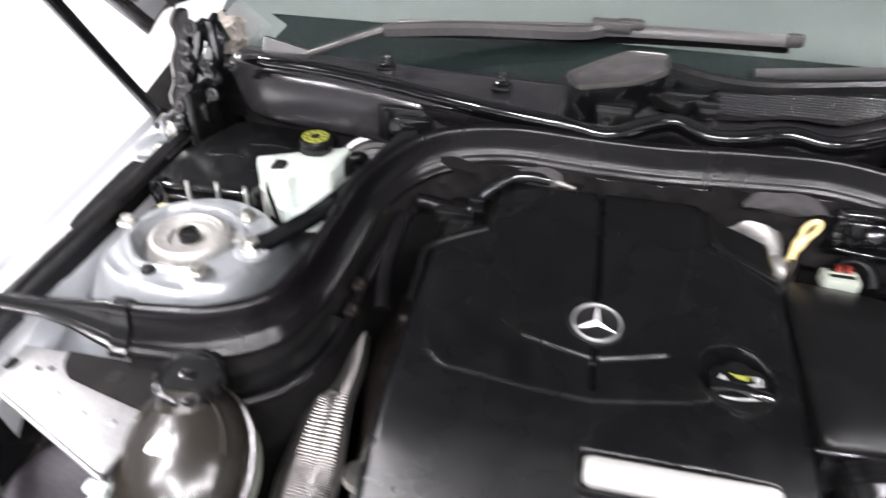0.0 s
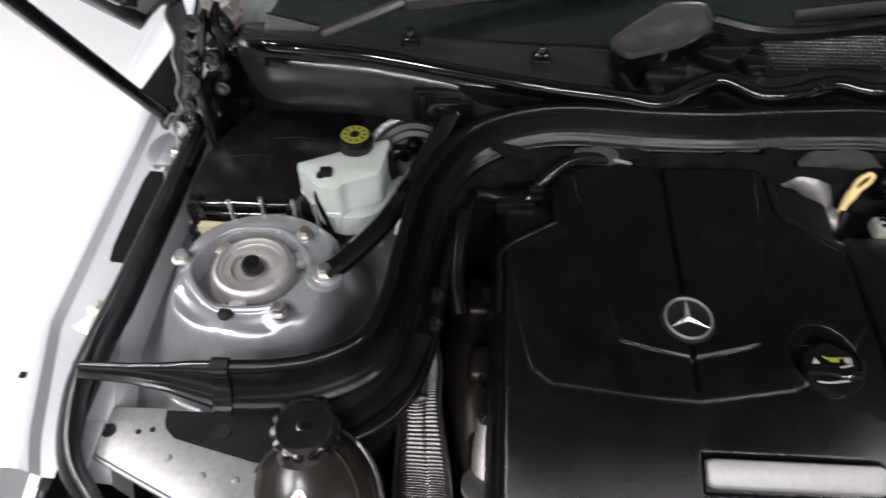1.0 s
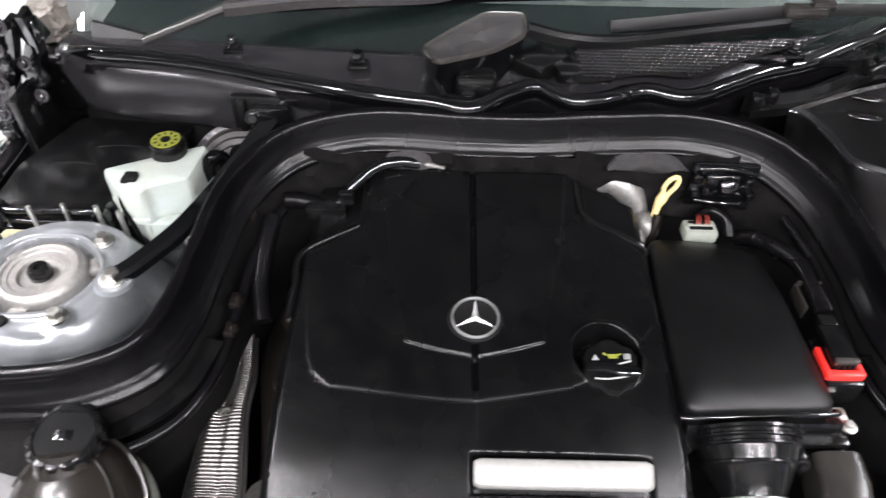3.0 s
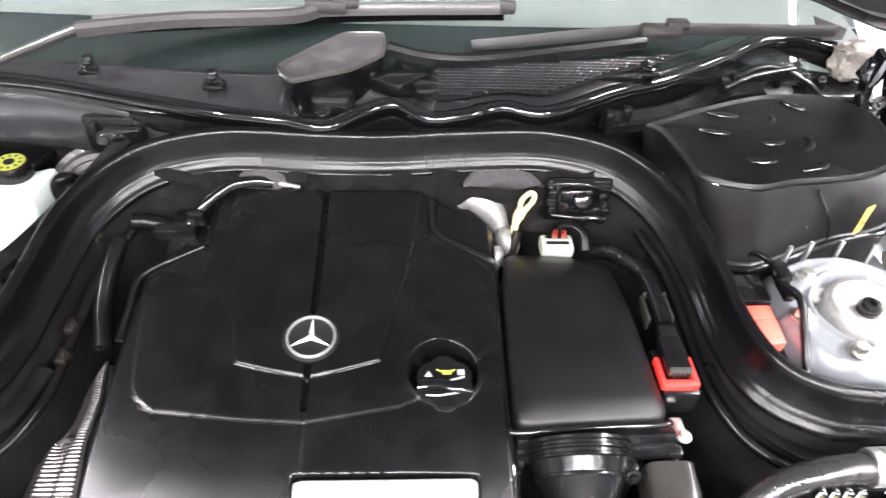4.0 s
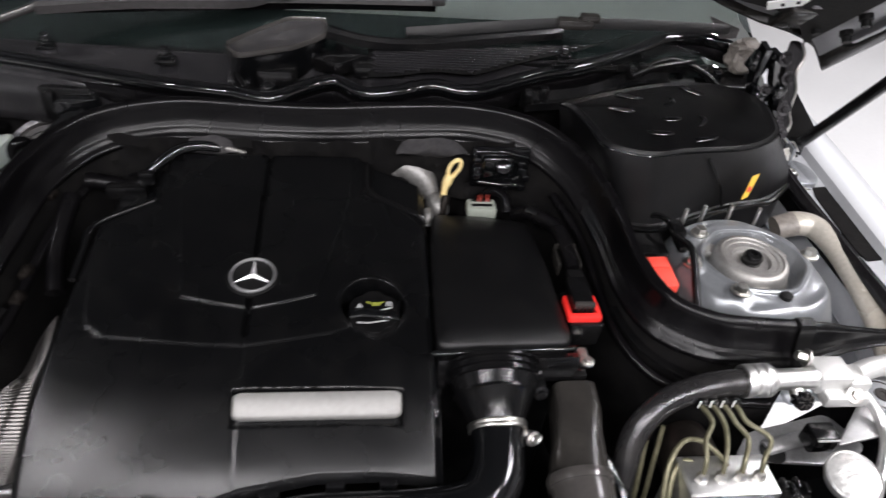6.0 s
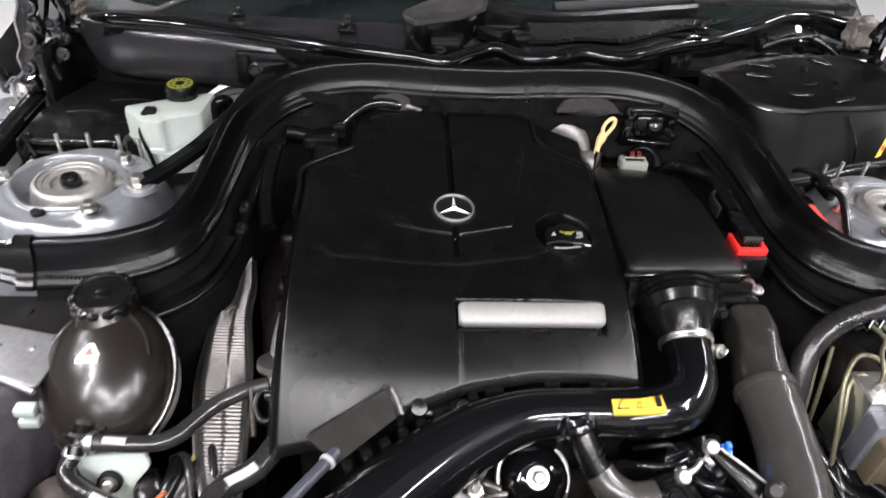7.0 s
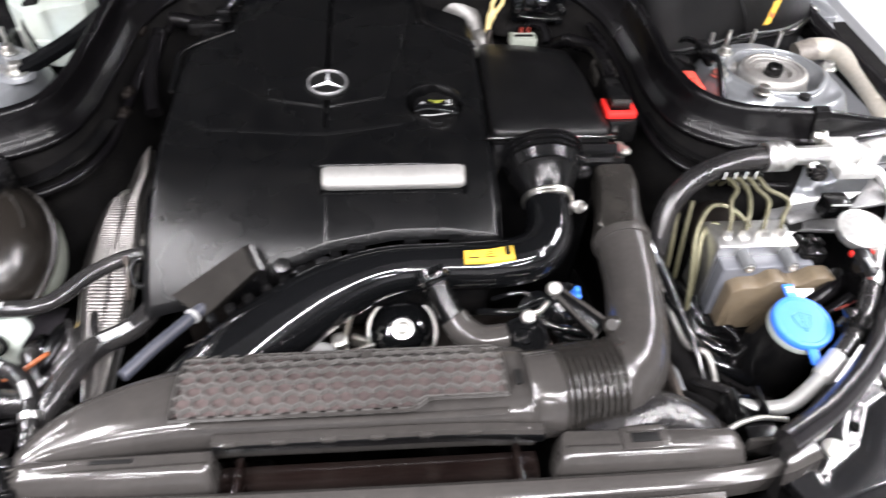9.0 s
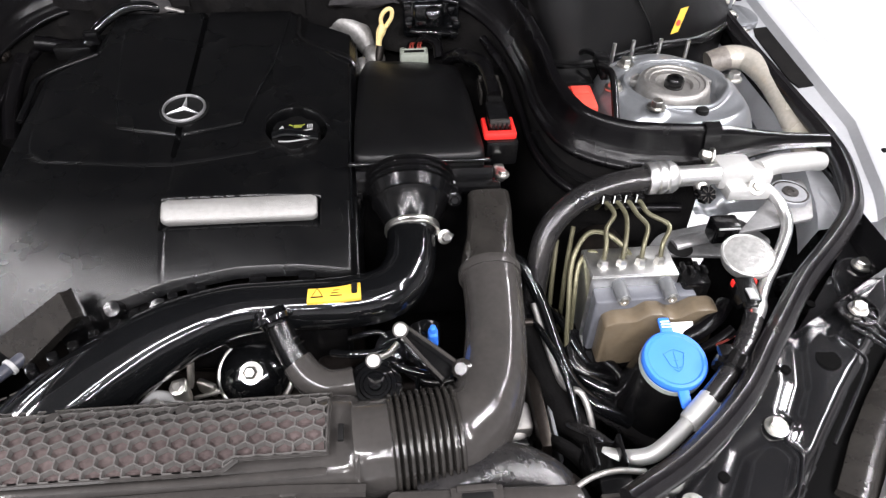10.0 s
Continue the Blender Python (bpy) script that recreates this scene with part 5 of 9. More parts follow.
grid = []
for k in range(56):
    t = 2 * math.pi * k / 56
    grid.append([ring_bm.verts.new((r * math.cos(t), r * math.sin(t), h)) for r, h in ((0.0224, -0.0005), (0.0222, 0.002), (0.0230, 0.0036), (0.0240, 0.0036), (0.0250, 0.002), (0.0249, -0.0005))])
for k in range(56):
    for j in range(6):
        ring_bm.faces.new((grid[k][j], grid[(k + 1) % 56][j], grid[(k + 1) % 56][(j + 1) % 6], grid[k][(j + 1) % 6]))
bmesh.ops.recalc_face_normals(ring_bm, faces=ring_bm.faces)
ring_bm.transform(slope)
em = part("emblem_ring", ring_bm, CHROME, cover, "chrome ring with three spokes")
bm = bmesh.new()
for k in range(3):
    a = math.pi / 2 + k * 2 * math.pi / 3
    tip = Vector((0.0222 * math.cos(a), 0.0222 * math.sin(a), 0.0022))
    l1 = Vector((0.0034 * math.cos(a + 1.047), 0.0034 * math.sin(a + 1.047), 0.0012))
    l2 = Vector((0.0034 * math.cos(a - 1.047), 0.0034 * math.sin(a - 1.047), 0.0012))
    o = Vector((0, 0, 0.0040))
    q = [bm.verts.new(p) for p in (tip, l1, l2, o, tip - Vector((0, 0, 0.003)), l1 - Vector((0, 0, 0.003)), l2 - Vector((0, 0, 0.003)))]
    for f3 in ((0, 1, 3), (0, 3, 2), (0, 4, 5, 1), (0, 2, 6, 4)):
        bm.faces.new([q[i] for i in f3])
bm.transform(slope)
bmesh.ops.recalc_face_normals(bm, faces=bm.faces)
part("emblem_spokes", bm, CHROME, em, sharp=5)
# silver bar in its slot
prof = [(-0.0138, -0.004), (-0.0140, 0.0010), (-0.0128, 0.0036), (-0.0100, 0.0056), (0.0098, 0.0066), (0.0118, 0.0055), (0.0126, 0.002), (0.0126, -0.004)]
rings = []
for x, s in ((-0.0778, 0.72), (-0.0768, 0.84), (-0.0715, 1.0), (0.0765, 1.0), (0.0812, 0.84), (0.0824, 0.72)):
    rings.append([Vector((x, a * s - 0.2155, b2 * s)) for a, b2 in prof])
bm = loft(rings)
mm = Matrix.Translation((0, -0.2140, cover_z(-0.2140) + 0.0005)) @ Matrix.Rotation(0.46, 4, "X") @ Matrix.Translation((0, 0.2155, 0))
bm.transform(mm)
part("badge_bar", bm, BADGE, cover, "brushed silver bar")
# side lip and ridges at the rear-left corner
part("edge_ridge", tube([(-0.2685, -0.055, 0.893), (-0.2675, -0.015, 0.900), (-0.264, 0.026, 0.9065), (-0.205, 0.062, 0.9155)], 0.0035, 10), COVER, cover)
for pts, r in (([(0.048, 0.136), (0.0485, 0.11), (0.050, 0.090), (0.060, 0.076), (0.090, 0.061), (0.1215, 0.0455)], 0.0036),
               (PANEL_L[:-1], 0.0006), (INNER[:4], 0.0008), (INNER[3:8], 0.0006), (INNER[7:], 0.0012), ([(0.1165, 0.030), (0.1168, -0.06), (0.1172, -0.14), (0.1178, -0.22)], 0.0014),
               ([(-0.2620, -0.03), (-0.2620, -0.12), (-0.2620, -0.22), (-0.2620, -0.29)], 0.0009)):
    lane = [(p[0], p[1], cover_height(p[0], p[1]) + (0.0008 if r > 0.0011 else 0.0003)) for p in smooth(pts, 5)]
    part("panel_edge", tube(lane, r, 8, 1), COVER if r < 0.0007 else GLOSS if r < 0.002 else PLASTIC, cover)
part("rear_step", box(-0.203, 0.103, 0.903, 0.006, 0.075, 0.03, 0.002), COVER, cover)
for x in (-0.04, 0.02, 0.07):
    part("front_tab", box(x, interp(x, COVER_FRONT) - 0.004, cover_z(interp(x, COVER_FRONT)) - 0.014, 0.018, 0.012, 0.012, 0.003), PLASTIC, cover)

cap = thing("oil_filler_cap", "black oil filler cap with yellow oil symbol", "oil cap", (CAP_AT[0], CAP_AT[1], 0.89))
CM = frame_to((0, -0.16, 1), (CAP_AT[0] + 0.001, CAP_AT[1] - 0.014, 0.8865))
part("body", lathe([(0, 0), (0.0265, 0.0), (0.0285, 0.006), (0.0285, 0.014), (0.027, 0.0165), (0.0, 0.0172)], 48, CM, notch=6, notch_depth=0.003, notch_from=0.027), PLASTIC, cap)
bm = tube([(-0.025, -0.004, 0.017), (-0.012, -0.0045, 0.021), (0.0, -0.006, 0.0215), (0.010, -0.009, 0.021), (0.025, -0.008, 0.017)], 0.0055, 10, flat=0.6)
bm.transform(CM)
part("grip", bm, GLOSS, cap)
pr = [box(0.002, 0.0085, 0.0176, 0.009, 0.0045, 0.0006, 0), box(-0.0055, 0.0105, 0.0176, 0.005, 0.0016, 0.0006, 0, m=Matrix.Rotation(-0.5, 4, "Z")), box(0.008, 0.0105, 0.0176, 0.005, 0.0016, 0.0006, 0, m=Matrix.Rotation(0.4, 4, "Z"))]
bm = joined(*pr)
bm.transform(CM)
part("oil_symbol", bm, LIME, cap, "yellow oil can symbol")
bm = joined(prism([(-0.019, 0.004), (-0.012, 0.004), (-0.0155, 0.010)], 0.0173, 0.0179))
bm.transform(CM)
part("warning_symbol", bm, GREYPRINT, cap)
bm = joined(*[box(0.0135 + 0.0024 * k, 0.0085, 0.0176, 0.0014, 0.006, 0.0006, 0) for k in range(3)])
bm.transform(CM)
part("text_bars", bm, GREYPRINT, cap)
for pts in ([(-0.02, -0.002), (-0.008, -0.001), (0.004, 0.0), (0.019, 0.004)], [(-0.018, -0.015), (-0.006, -0.0155), (0.004, -0.014), (0.016, -0.012)]):
    bm = tube([(x, y, 0.0172) for x, y in pts], 0.0009, 8)
    bm.transform(CM)
    part("grey_line", bm, GREYPRINT, cap)

# ---- air filter box ----
ab = thing("air_filter_box", "black plastic air filter box beside the engine cover", "air filter box", (0.19, -0.04, 0.82))
AB = [(0.121, -0.160), (0.272, -0.146), (0.268, -0.02), (0.262, 0.080), (0.205, 0.088), (0.136, 0.085), (0.126, 0.02), (0.122, -0.08)]


def ab_ring(s, z, dx=0.0):
    q = rounded(AB, 0.014, 4)
    q = scaled(q, s)
    return [Vector((x, y, z - 0.075 * (x - 0.19) - 0.012 * sstep(0.02, 0.10, y))) for x, y in q]


part("lid", loft([ab_ring(0.98, 0.842), ab_ring(1.0, 0.872), ab_ring(1.0, 0.885), ab_ring(0.993, 0.8895), ab_ring(0.97, 0.8925), ab_ring(0.80, 0.8955), ab_ring(0.5, 0.898), ab_ring(0.1, 0.8985)]), COVER_GRAIN, ab, sharp=60)
part("body", loft([ab_ring(0.96, 0.62), ab_ring(1.0, 0.845)]), PLASTIC, ab)
part("front_edge", tube([(0.120, -0.158, 0.887), (0.124, -0.163, 0.890), (0.20, -0.156, 0.886), (0.268, -0.149, 0.880), (0.273, -0.143, 0.876)], 0.0028, 10), GLOSS, ab)
part("front_wall", sweep([(0.122, -0.162, 0.868), (0.20, -0.156, 0.863), (0.278, -0.150, 0.858)], [(-0.004, -0.02), (-0.004, 0.012), (0.004, 0.014), (0.008, 0.006), (0.008, -0.02)], 4), PLASTIC, ab)
part("flange", sweep([(0.118, -0.170, 0.862), (0.20, -0.165, 0.857), (0.285, -0.158, 0.851)], [(-0.008, -0.003), (-0.008, 0.003), (0.008, 0.003), (0.008, -0.003)], 4), PLASTIC, ab)
for x, y, z in ((0.122, -0.176, 0.858), (0.280, -0.162, 0.850), (0.205, -0.174, 0.857)):
    part("clip", joined(box(x, y, z, 0.016, 0.012, 0.014, 0.003), box(x, y - 0.004, z - 0.008, 0.010, 0.01, 0.014, 0.002)), PLASTIC, ab)
for k in range(5):
    part("text_bar", box(0.196 + 0.009 * k, -0.1665, 0.8655 - 0.0007 * k, 0.005, 0.003, 0.0012, 0), GREYPRINT, ab)
part("lug", joined(box(0.290, -0.135, 0.850, 0.014, 0.02, 0.016, 0.004), bolt((0.292, -0.148, 0.857), r=0.005)), STEEL, ab, "grey metal lug")

cone = thing("air_outlet", "black plastic air outlet with steel clamp", "air outlet", (0.18, -0.19, 0.82))
AX = Vector((0.0, -0.93, -0.37))
P0 = Vector((0.182, -0.160, 0.866))
CMx = frame_to(AX, P0)
part("ribbed_collar", lathe([(0, 0), (0.051, 0), (0.051, 0.003), (0.048, 0.004), (0.048, 0.007), (0.050, 0.008), (0.050, 0.010), (0.047, 0.011), (0.047, 0.014), (0.049, 0.015), (0.049, 0.017), (0.046, 0.018), (0.043, 0.028), (0.0425, 0.030), (0.0435, 0.031), (0.0435, 0.033), (0.041, 0.035), (0.033, 0.052), (0.0275, 0.064), (0.0265, 0.078), (0, 0.078)], 48, CMx), PLASTIC, cone)
part("screw_ear", joined(box(0.229, -0.182, 0.856, 0.016, 0.014, 0.02, 0.004), bolt((0.231, -0.191, 0.858), (0, -1, 0.4), 0.005, 0.005)), PLASTIC, cone)
cl = part("clamp", lathe([(0.0275, 0.0615), (0.0298, 0.0615), (0.0303, 0.0635), (0.0296, 0.0655), (0.0303, 0.0675), (0.0298, 0.0695), (0.0275, 0.0695)], 44, CMx), STEEL, cone, "bright steel hose clamp")
part("clamp_screw", joined(tube([(0.203, -0.226, 0.838), (0.214, -0.231, 0.842), (0.224, -0.236, 0.840)], 0.005, 10, 2), bolt((0.216, -0.236, 0.843), (0.4, -0.8, 0.5), 0.005, 0.006)), STEEL, cl)

# ---- glossy intake pipe ----
pipe = thing("intake_pipe", "glossy black plastic turbo intake pipe", "intake pipe", (0.0, -0.32, 0.74))
PIPE = [(0.180, -0.222, 0.842, 0.0262), (0.180, -0.246, 0.836, 0.0265), (0.173, -0.274, 0.829, 0.0275), (0.152, -0.296, 0.823, 0.0280), (0.108, -0.303, 0.820, 0.0268), (0.05, -0.3015, 0.818, 0.0260), (-0.01, -0.3035, 0.814, 0.0285),
        (-0.070, -0.324, 0.804, 0.035), (-0.130, -0.360, 0.786, 0.0405), (-0.185, -0.402, 0.762, 0.045), (-0.225, -0.430, 0.730, 0.046), (-0.25, -0.440, 0.68, 0.046)]
part("pipe", tube(PIPE, seg=32, n=8), GLOSS, pipe)
part("tee_boss", lathe([(0, 0), (0.017, 0), (0.017, 0.012), (0.0185, 0.014), (0.0185, 0.017), (0.015, 0.020), (0.0, 0.021)], 28, frame_to((0.2, -0.68, 0.70), (0.038, -0.308, 0.816))), COVER, pipe)
lbl = sweep([(0.074, -0.3115, 0.8440), (0.100, -0.3125, 0.8455), (0.126, -0.3125, 0.8480)], [(-0.0105, 0.0), (-0.004, 0.0012), (0.004, 0.0012), (0.0105, -0.0008), (0.0105, -0.004), (-0.0105, -0.004)], 4)
lab2 = part("warning_label", lbl, YELLOW, pipe, "yellow warning label")
tri3 = prism([(0, 0), (0.013, 0), (0.0065, 0.011)], 0, 0.0006)
tri3.transform(frame_to((0, -0.25, 1), (0.077, -0.318, 0.8450)))
part("warning_triangle", tri3, INK, lab2)
tri4 = prism([(0, 0), (0.0095, 0), (0.00475, 0.008)], 0, 0.0006)
tri4.transform(frame_to((0, -0.25, 1), (0.0788, -0.3166, 0.8456)))
part("triangle_field", tri4, YELLOW, lab2)
hb = prism(rounded([(0, 0), (0.006, 0), (0.006, 0.012), (0, 0.012)], 0.002), 0, 0.0006)
hb.transform(frame_to((0, -0.25, 1), (0.117, -0.3175, 0.8482)))
part("glove_symbol", hb, INK, lab2)
for k in range(3):
    tb = box(0, 0, 0, 0.016 - 0.003 * k, 0.001, 0.0006, 0)
    tb.transform(frame_to((0, -0.25, 1), (0.104, -0.3175 + 0.0035 * k, 0.8468)))
    part("text_bar", tb, INK, lab2)
for k in range(4):
    part("moulded_text_bar", box(-0.205 + 0.012 * k, -0.385 + 0.004 * k, 0.803 + 0.003 * k, 0.009, 0.0016, 0.001, 0, m=Matrix.Rotation(0.5, 4, "Z")), DUCT, pipe)

# grey breather hose from the tee to the round valve
hose = thing("breather_hose", "dark grey curved breather hose", "hose", (0.06, -0.36, 0.76))
part("upper_sleeve", tube([(0.040, -0.318, 0.826, 0.013), (0.047, -0.335, 0.812, 0.0135), (0.056, -0.350, 0.798, 0.0135), (0.064, -0.359, 0.790, 0.0135)], seg=20), PLASTIC, hose, "black rubber sleeve")
SLEEVE_DIR = Vector((0.32, -0.70, -0.62))
for k in range(2):
    u = 0.52 + 0.12 * k
    part("sleeve_rib", lathe([(0.013, -0.0008), (0.0145, -0.0005), (0.0145, 0.0005), (0.013, 0.0008)], 24, frame_to((0.45, -0.62, -0.62), (0.040 + 0.024 * u, -0.318 - 0.041 * u, 0.826 - 0.036 * u))), PLASTIC, hose)
part("tee_collar", lathe([(0, -0.010), (0.0155, -0.010), (0.0165, -0.006), (0.0172, -0.004), (0.0196, -0.003), (0.0200, 0.0), (0.0196, 0.003), (0.0150, 0.004), (0.0140, 0.007), (0, 0.007)], 32, frame_to(SLEEVE_DIR, (0.0385, -0.326, 0.8265))), GLOSS, hose, "glossy black tee collar")
part("tee_ring", lathe([(0.0195, 0.0005), (0.0206, 0.0012), (0.0206, 0.0024), (0.0195, 0.003)], 32, frame_to(SLEEVE_DIR, (0.0385, -0.326, 0.8265))), GLOSS, hose)
part("elbow", tube([(0.060, -0.355, 0.794, 0.0155), (0.071, -0.367, 0.785, 0.0168), (0.086, -0.375, 0.780, 0.0168), (0.100, -0.376, 0.780, 0.0160), (0.116, -0.374, 0.781, 0.0155)], seg=20, n=7), DUCT, hose)
vl = thing("round_valve", "ribbed round black plastic valve", "valve", (0.13, -0.385, 0.75))
VM = frame_to((0.0, -0.35, 0.94), (0.136, -0.376, 0.776))
part("body", lathe([(0, -0.03), (0.024, -0.03), (0.026, -0.006), (0.0275, -0.004), (0.0275, 0.002), (0.0255, 0.005), (0.0215, 0.0055), (0.0205, 0.004), (0.0165, 0.004), (0.0155, 0.0062), (0.0125, 0.0062), (0.0115, 0.0045), (0.007, 0.0045), (0.006, 0.0068), (0, 0.007)], 44, VM, notch=20, notch_depth=0.001, notch_from=0.027), GLOSS, vl)
for k in range(8):
    b2 = box(0.0235, 0, 0.0062, 0.005, 0.0016, 0.002, 0.0005, 1)
    b2.transform(VM @ Matrix.Rotation(k * math.pi / 4, 4, "Z"))
    part("rib", b2, PLASTIC, vl)

# support stay from the pipe to the grey duct
st = thing("duct_stay", "black forked plastic stay with bright bolts", "stay", (0.18, -0.37, 0.8))
A, B = Vector((0.163, -0.352, 0.832)), Vector((0.208, -0.392, 0.812))
AB_DIR = (B - A).normalized()
AB_SIDE = AB_DIR.cross(UP).normalized()
rings = []
for u, w, h in ((0.0, 0.0045, 0.006), (0.15, 0.0055, 0.007), (0.85, 0.0115, 0.009), (1.0, 0.0120, 0.009)):
    c = A.lerp(B, u)
    rings.append([c + AB_SIDE * a * w + UP * b2 for a, b2 in ((-1, -h), (-1, 0.002), (-0.78, 0.002), (-0.70, -0.003), (0.70, -0.003), (0.78, 0.002), (1, 0.002), (1, -h))])
part("arm", loft(rings), PLASTIC, st, sharp=20)
for side in (-1, 1):
    part("edge_rib", tube([A + AB_SIDE * side * 0.0042 + UP * 0.0018, A.lerp(B, 0.5) + AB_SIDE * side * 0.0085 + UP * 0.0018, B + AB_SIDE * side * 0.0118 + UP * 0.0018], 0.0020, 8, 4), DUCT, st, "grey raised edge")
for p in ((0.163, -0.354, 0.840), (0.136, -0.371, 0.817)):
    part("bolt", lathe([(0, 0), (0.0075, 0), (0.0078, 0.006), (0.006, 0.0095), (0, 0.010)], 20, frame_to((0, -0.6, 0.8), (p[0], p[1], p[2] - 0.008))), CASTALU, st)
part("small_rod", tube([(0.136, -0.371, 0.812), (0.150, -0.366, 0.812), (0.160, -0.356, 0.815)], 0.0032, 8, 3), STEEL, st)
solo("vacuum_valve_body", joined(tube([(0.19, -0.31, 0.785, 0.016), (0.19, -0.335, 0.775, 0.014)], seg=18), box(0.185, -0.345, 0.77, 0.03, 0.02, 0.025, 0.005), tube([(0.17, -0.36, 0.775), (0.19, -0.372, 0.77), (0.215, -0.375, 0.775)], 0.006, 10)), PLASTIC,
     "black vacuum valve below the intake pipe", "valve")
pc = thing("pressure_converter", "glossy black pressure converter with thin hoses below the pipe", "valve", (0.155, -0.335, 0.76))
PM = frame_to((0.1, -0.45, 0.88), (0.158, -0.338, 0.782))
part("dome", lathe([(0, -0.03), (0.019, -0.03), (0.0195, -0.004), (0.0215, -0.003), (0.0215, 0.001), (0.018, 0.004), (0.012, 0.0085), (0.005, 0.010), (0, 0.0102)], 32, PM), GLOSS, pc)
part("bracket", joined(box(0.178, -0.332, 0.780, 0.030, 0.010, 0.016, 0.003, m=Matrix.Rotation(-0.4, 4, "Z")), box(0.190, -0.322, 0.790, 0.012, 0.016, 0.022, 0.003)), GLOSS, pc)
part("bracket_screw", bolt((0.182, -0.340, 0.789), (0, -0.6, 0.8), 0.004, 0.004), STEEL, pc)
for pts, r in (([(0.092, -0.332, 0.775), (0.112, -0.345, 0.788), (0.135, -0.348, 0.792), (0.156, -0.340, 0.792)], 0.0042), ([(0.085, -0.345, 0.760), (0.105, -0.356, 0.768), (0.125, -0.352, 0.775), (0.145, -0.345, 0.780)], 0.0035),
               ([(0.160, -0.335, 0.790), (0.172, -0.350, 0.796), (0.180, -0.362, 0.785), (0.178, -0.375, 0.765)], 0.0036), ([(0.150, -0.352, 0.785), (0.165, -0.368, 0.790), (0.190, -0.375, 0.786), (0.215, -0.372, 0.770)], 0.0045),
               ([(0.110, -0.318, 0.780), (0.125, -0.325, 0.794), (0.142, -0.325, 0.796), (0.150, -0.330, 0.790)], 0.003)):
    part("hose", tube(pts, r, 10, 6), GLOSS, pc, "thin glossy black hose")
solo("blue_connector", joined(box(0.196, -0.338, 0.796, 0.010, 0.014, 0.024, 0.003), box(0.196, -0.338, 0.811, 0.006, 0.008, 0.008, 0.002)), BLUE, "small blue connector under the intake pipe", "connector")

# ---- grey air duct: right riser, bellows, front duct ----
duct = thing("air_intake_duct", "dark grey plastic air intake duct across the bay front", "air duct", (0.0, -0.46, 0.74))
part("upper_duct", loft([[Vector((cx2 + a * w2, y, z + b2 * h2)) for a, b2 in [(math.copysign(abs(math.cos(t)) ** e, math.cos(t)), math.copysign(abs(math.sin(t)) ** e, math.sin(t))) for t in np.linspace(0, 2 * math.pi, 33)[:-1]]]
                         for cx2, y, z, w2, h2, e in ((0.272, -0.175, 0.834, 0.025, 0.024, 0.45), (0.270, -0.205, 0.832, 0.0250, 0.025, 0.4), (0.267, -0.228, 0.827, 0.026, 0.026, 0.6), (0.263, -0.255, 0.820, 0.030, 0.028, 0.8), (0.262, -0.274, 0.817, 0.031, 0.030, 1.0))]), DUCT_DARK, duct)
part("riser", tube([(0.262, -0.268, 0.818, 0.0325), (0.263, -0.285, 0.815, 0.0315), (0.261, -0.325, 0.808, 0.0305), (0.256, -0.365, 0.801, 0.0315), (0.247, -0.402, 0.797, 0.033), (0.231, -0.432, 0.795, 0.037), (0.210, -0.448, 0.795, 0.041), (0.202, -0.450, 0.795, 0.042)], seg=36, n=7), DUCT, duct)
part("joint_ring", tube([(0.262, -0.266, 0.819, 0.0335), (0.262, -0.271, 0.818, 0.0342), (0.262, -0.276, 0.817, 0.0335)], seg=36, n=3), DUCT, duct)
part("boss", lathe([(0, 0), (0.010, 0), (0.010, 0.008), (0.006, 0.012), (0, 0.012)], 20, frame_to((-0.4, -0.5, 0.8), (0.222, -0.390, 0.812))), DUCT_DARK, duct)
bp = []
for k in range(10):
    z0 = 0.0062 * k
    bp += [(0.0405, z0), (0.0455, z0 + 0.0016), (0.0458, z0 + 0.0030), (0.0455, z0 + 0.0042)]
bp = [(0, 0)] + bp + [(0.041, 0.063), (0, 0.063)]
part("bellows", lathe(bp, 44, frame_to((-0.985, -0.09, 0.0), (0.211, -0.4495, 0.795))), DUCT_DARK, duct, "ribbed dark rubber bellows")
part("collar", lathe([(0, 0), (0.0425, 0), (0.0435, 0.004), (0.0425, 0.008), (0.0425, 0.030), (0.0435, 0.034), (0, 0.034)], 44, frame_to((-0.99, -0.06, 0), (0.152, -0.4550, 0.794))), DUCT, duct)


def duct_top(x, y):
    """The rounded back of the front duct."""
    yc = -0.450
    u = (y - yc) / 0.055
    return 0.823 - 0.030 * max(0.0, u) ** 2.0 - 0.012 * max(0.0, -u) ** 2.2 - 0.012 * sstep(0.02, 0.13, x) * max(0.0, u)


rings = []
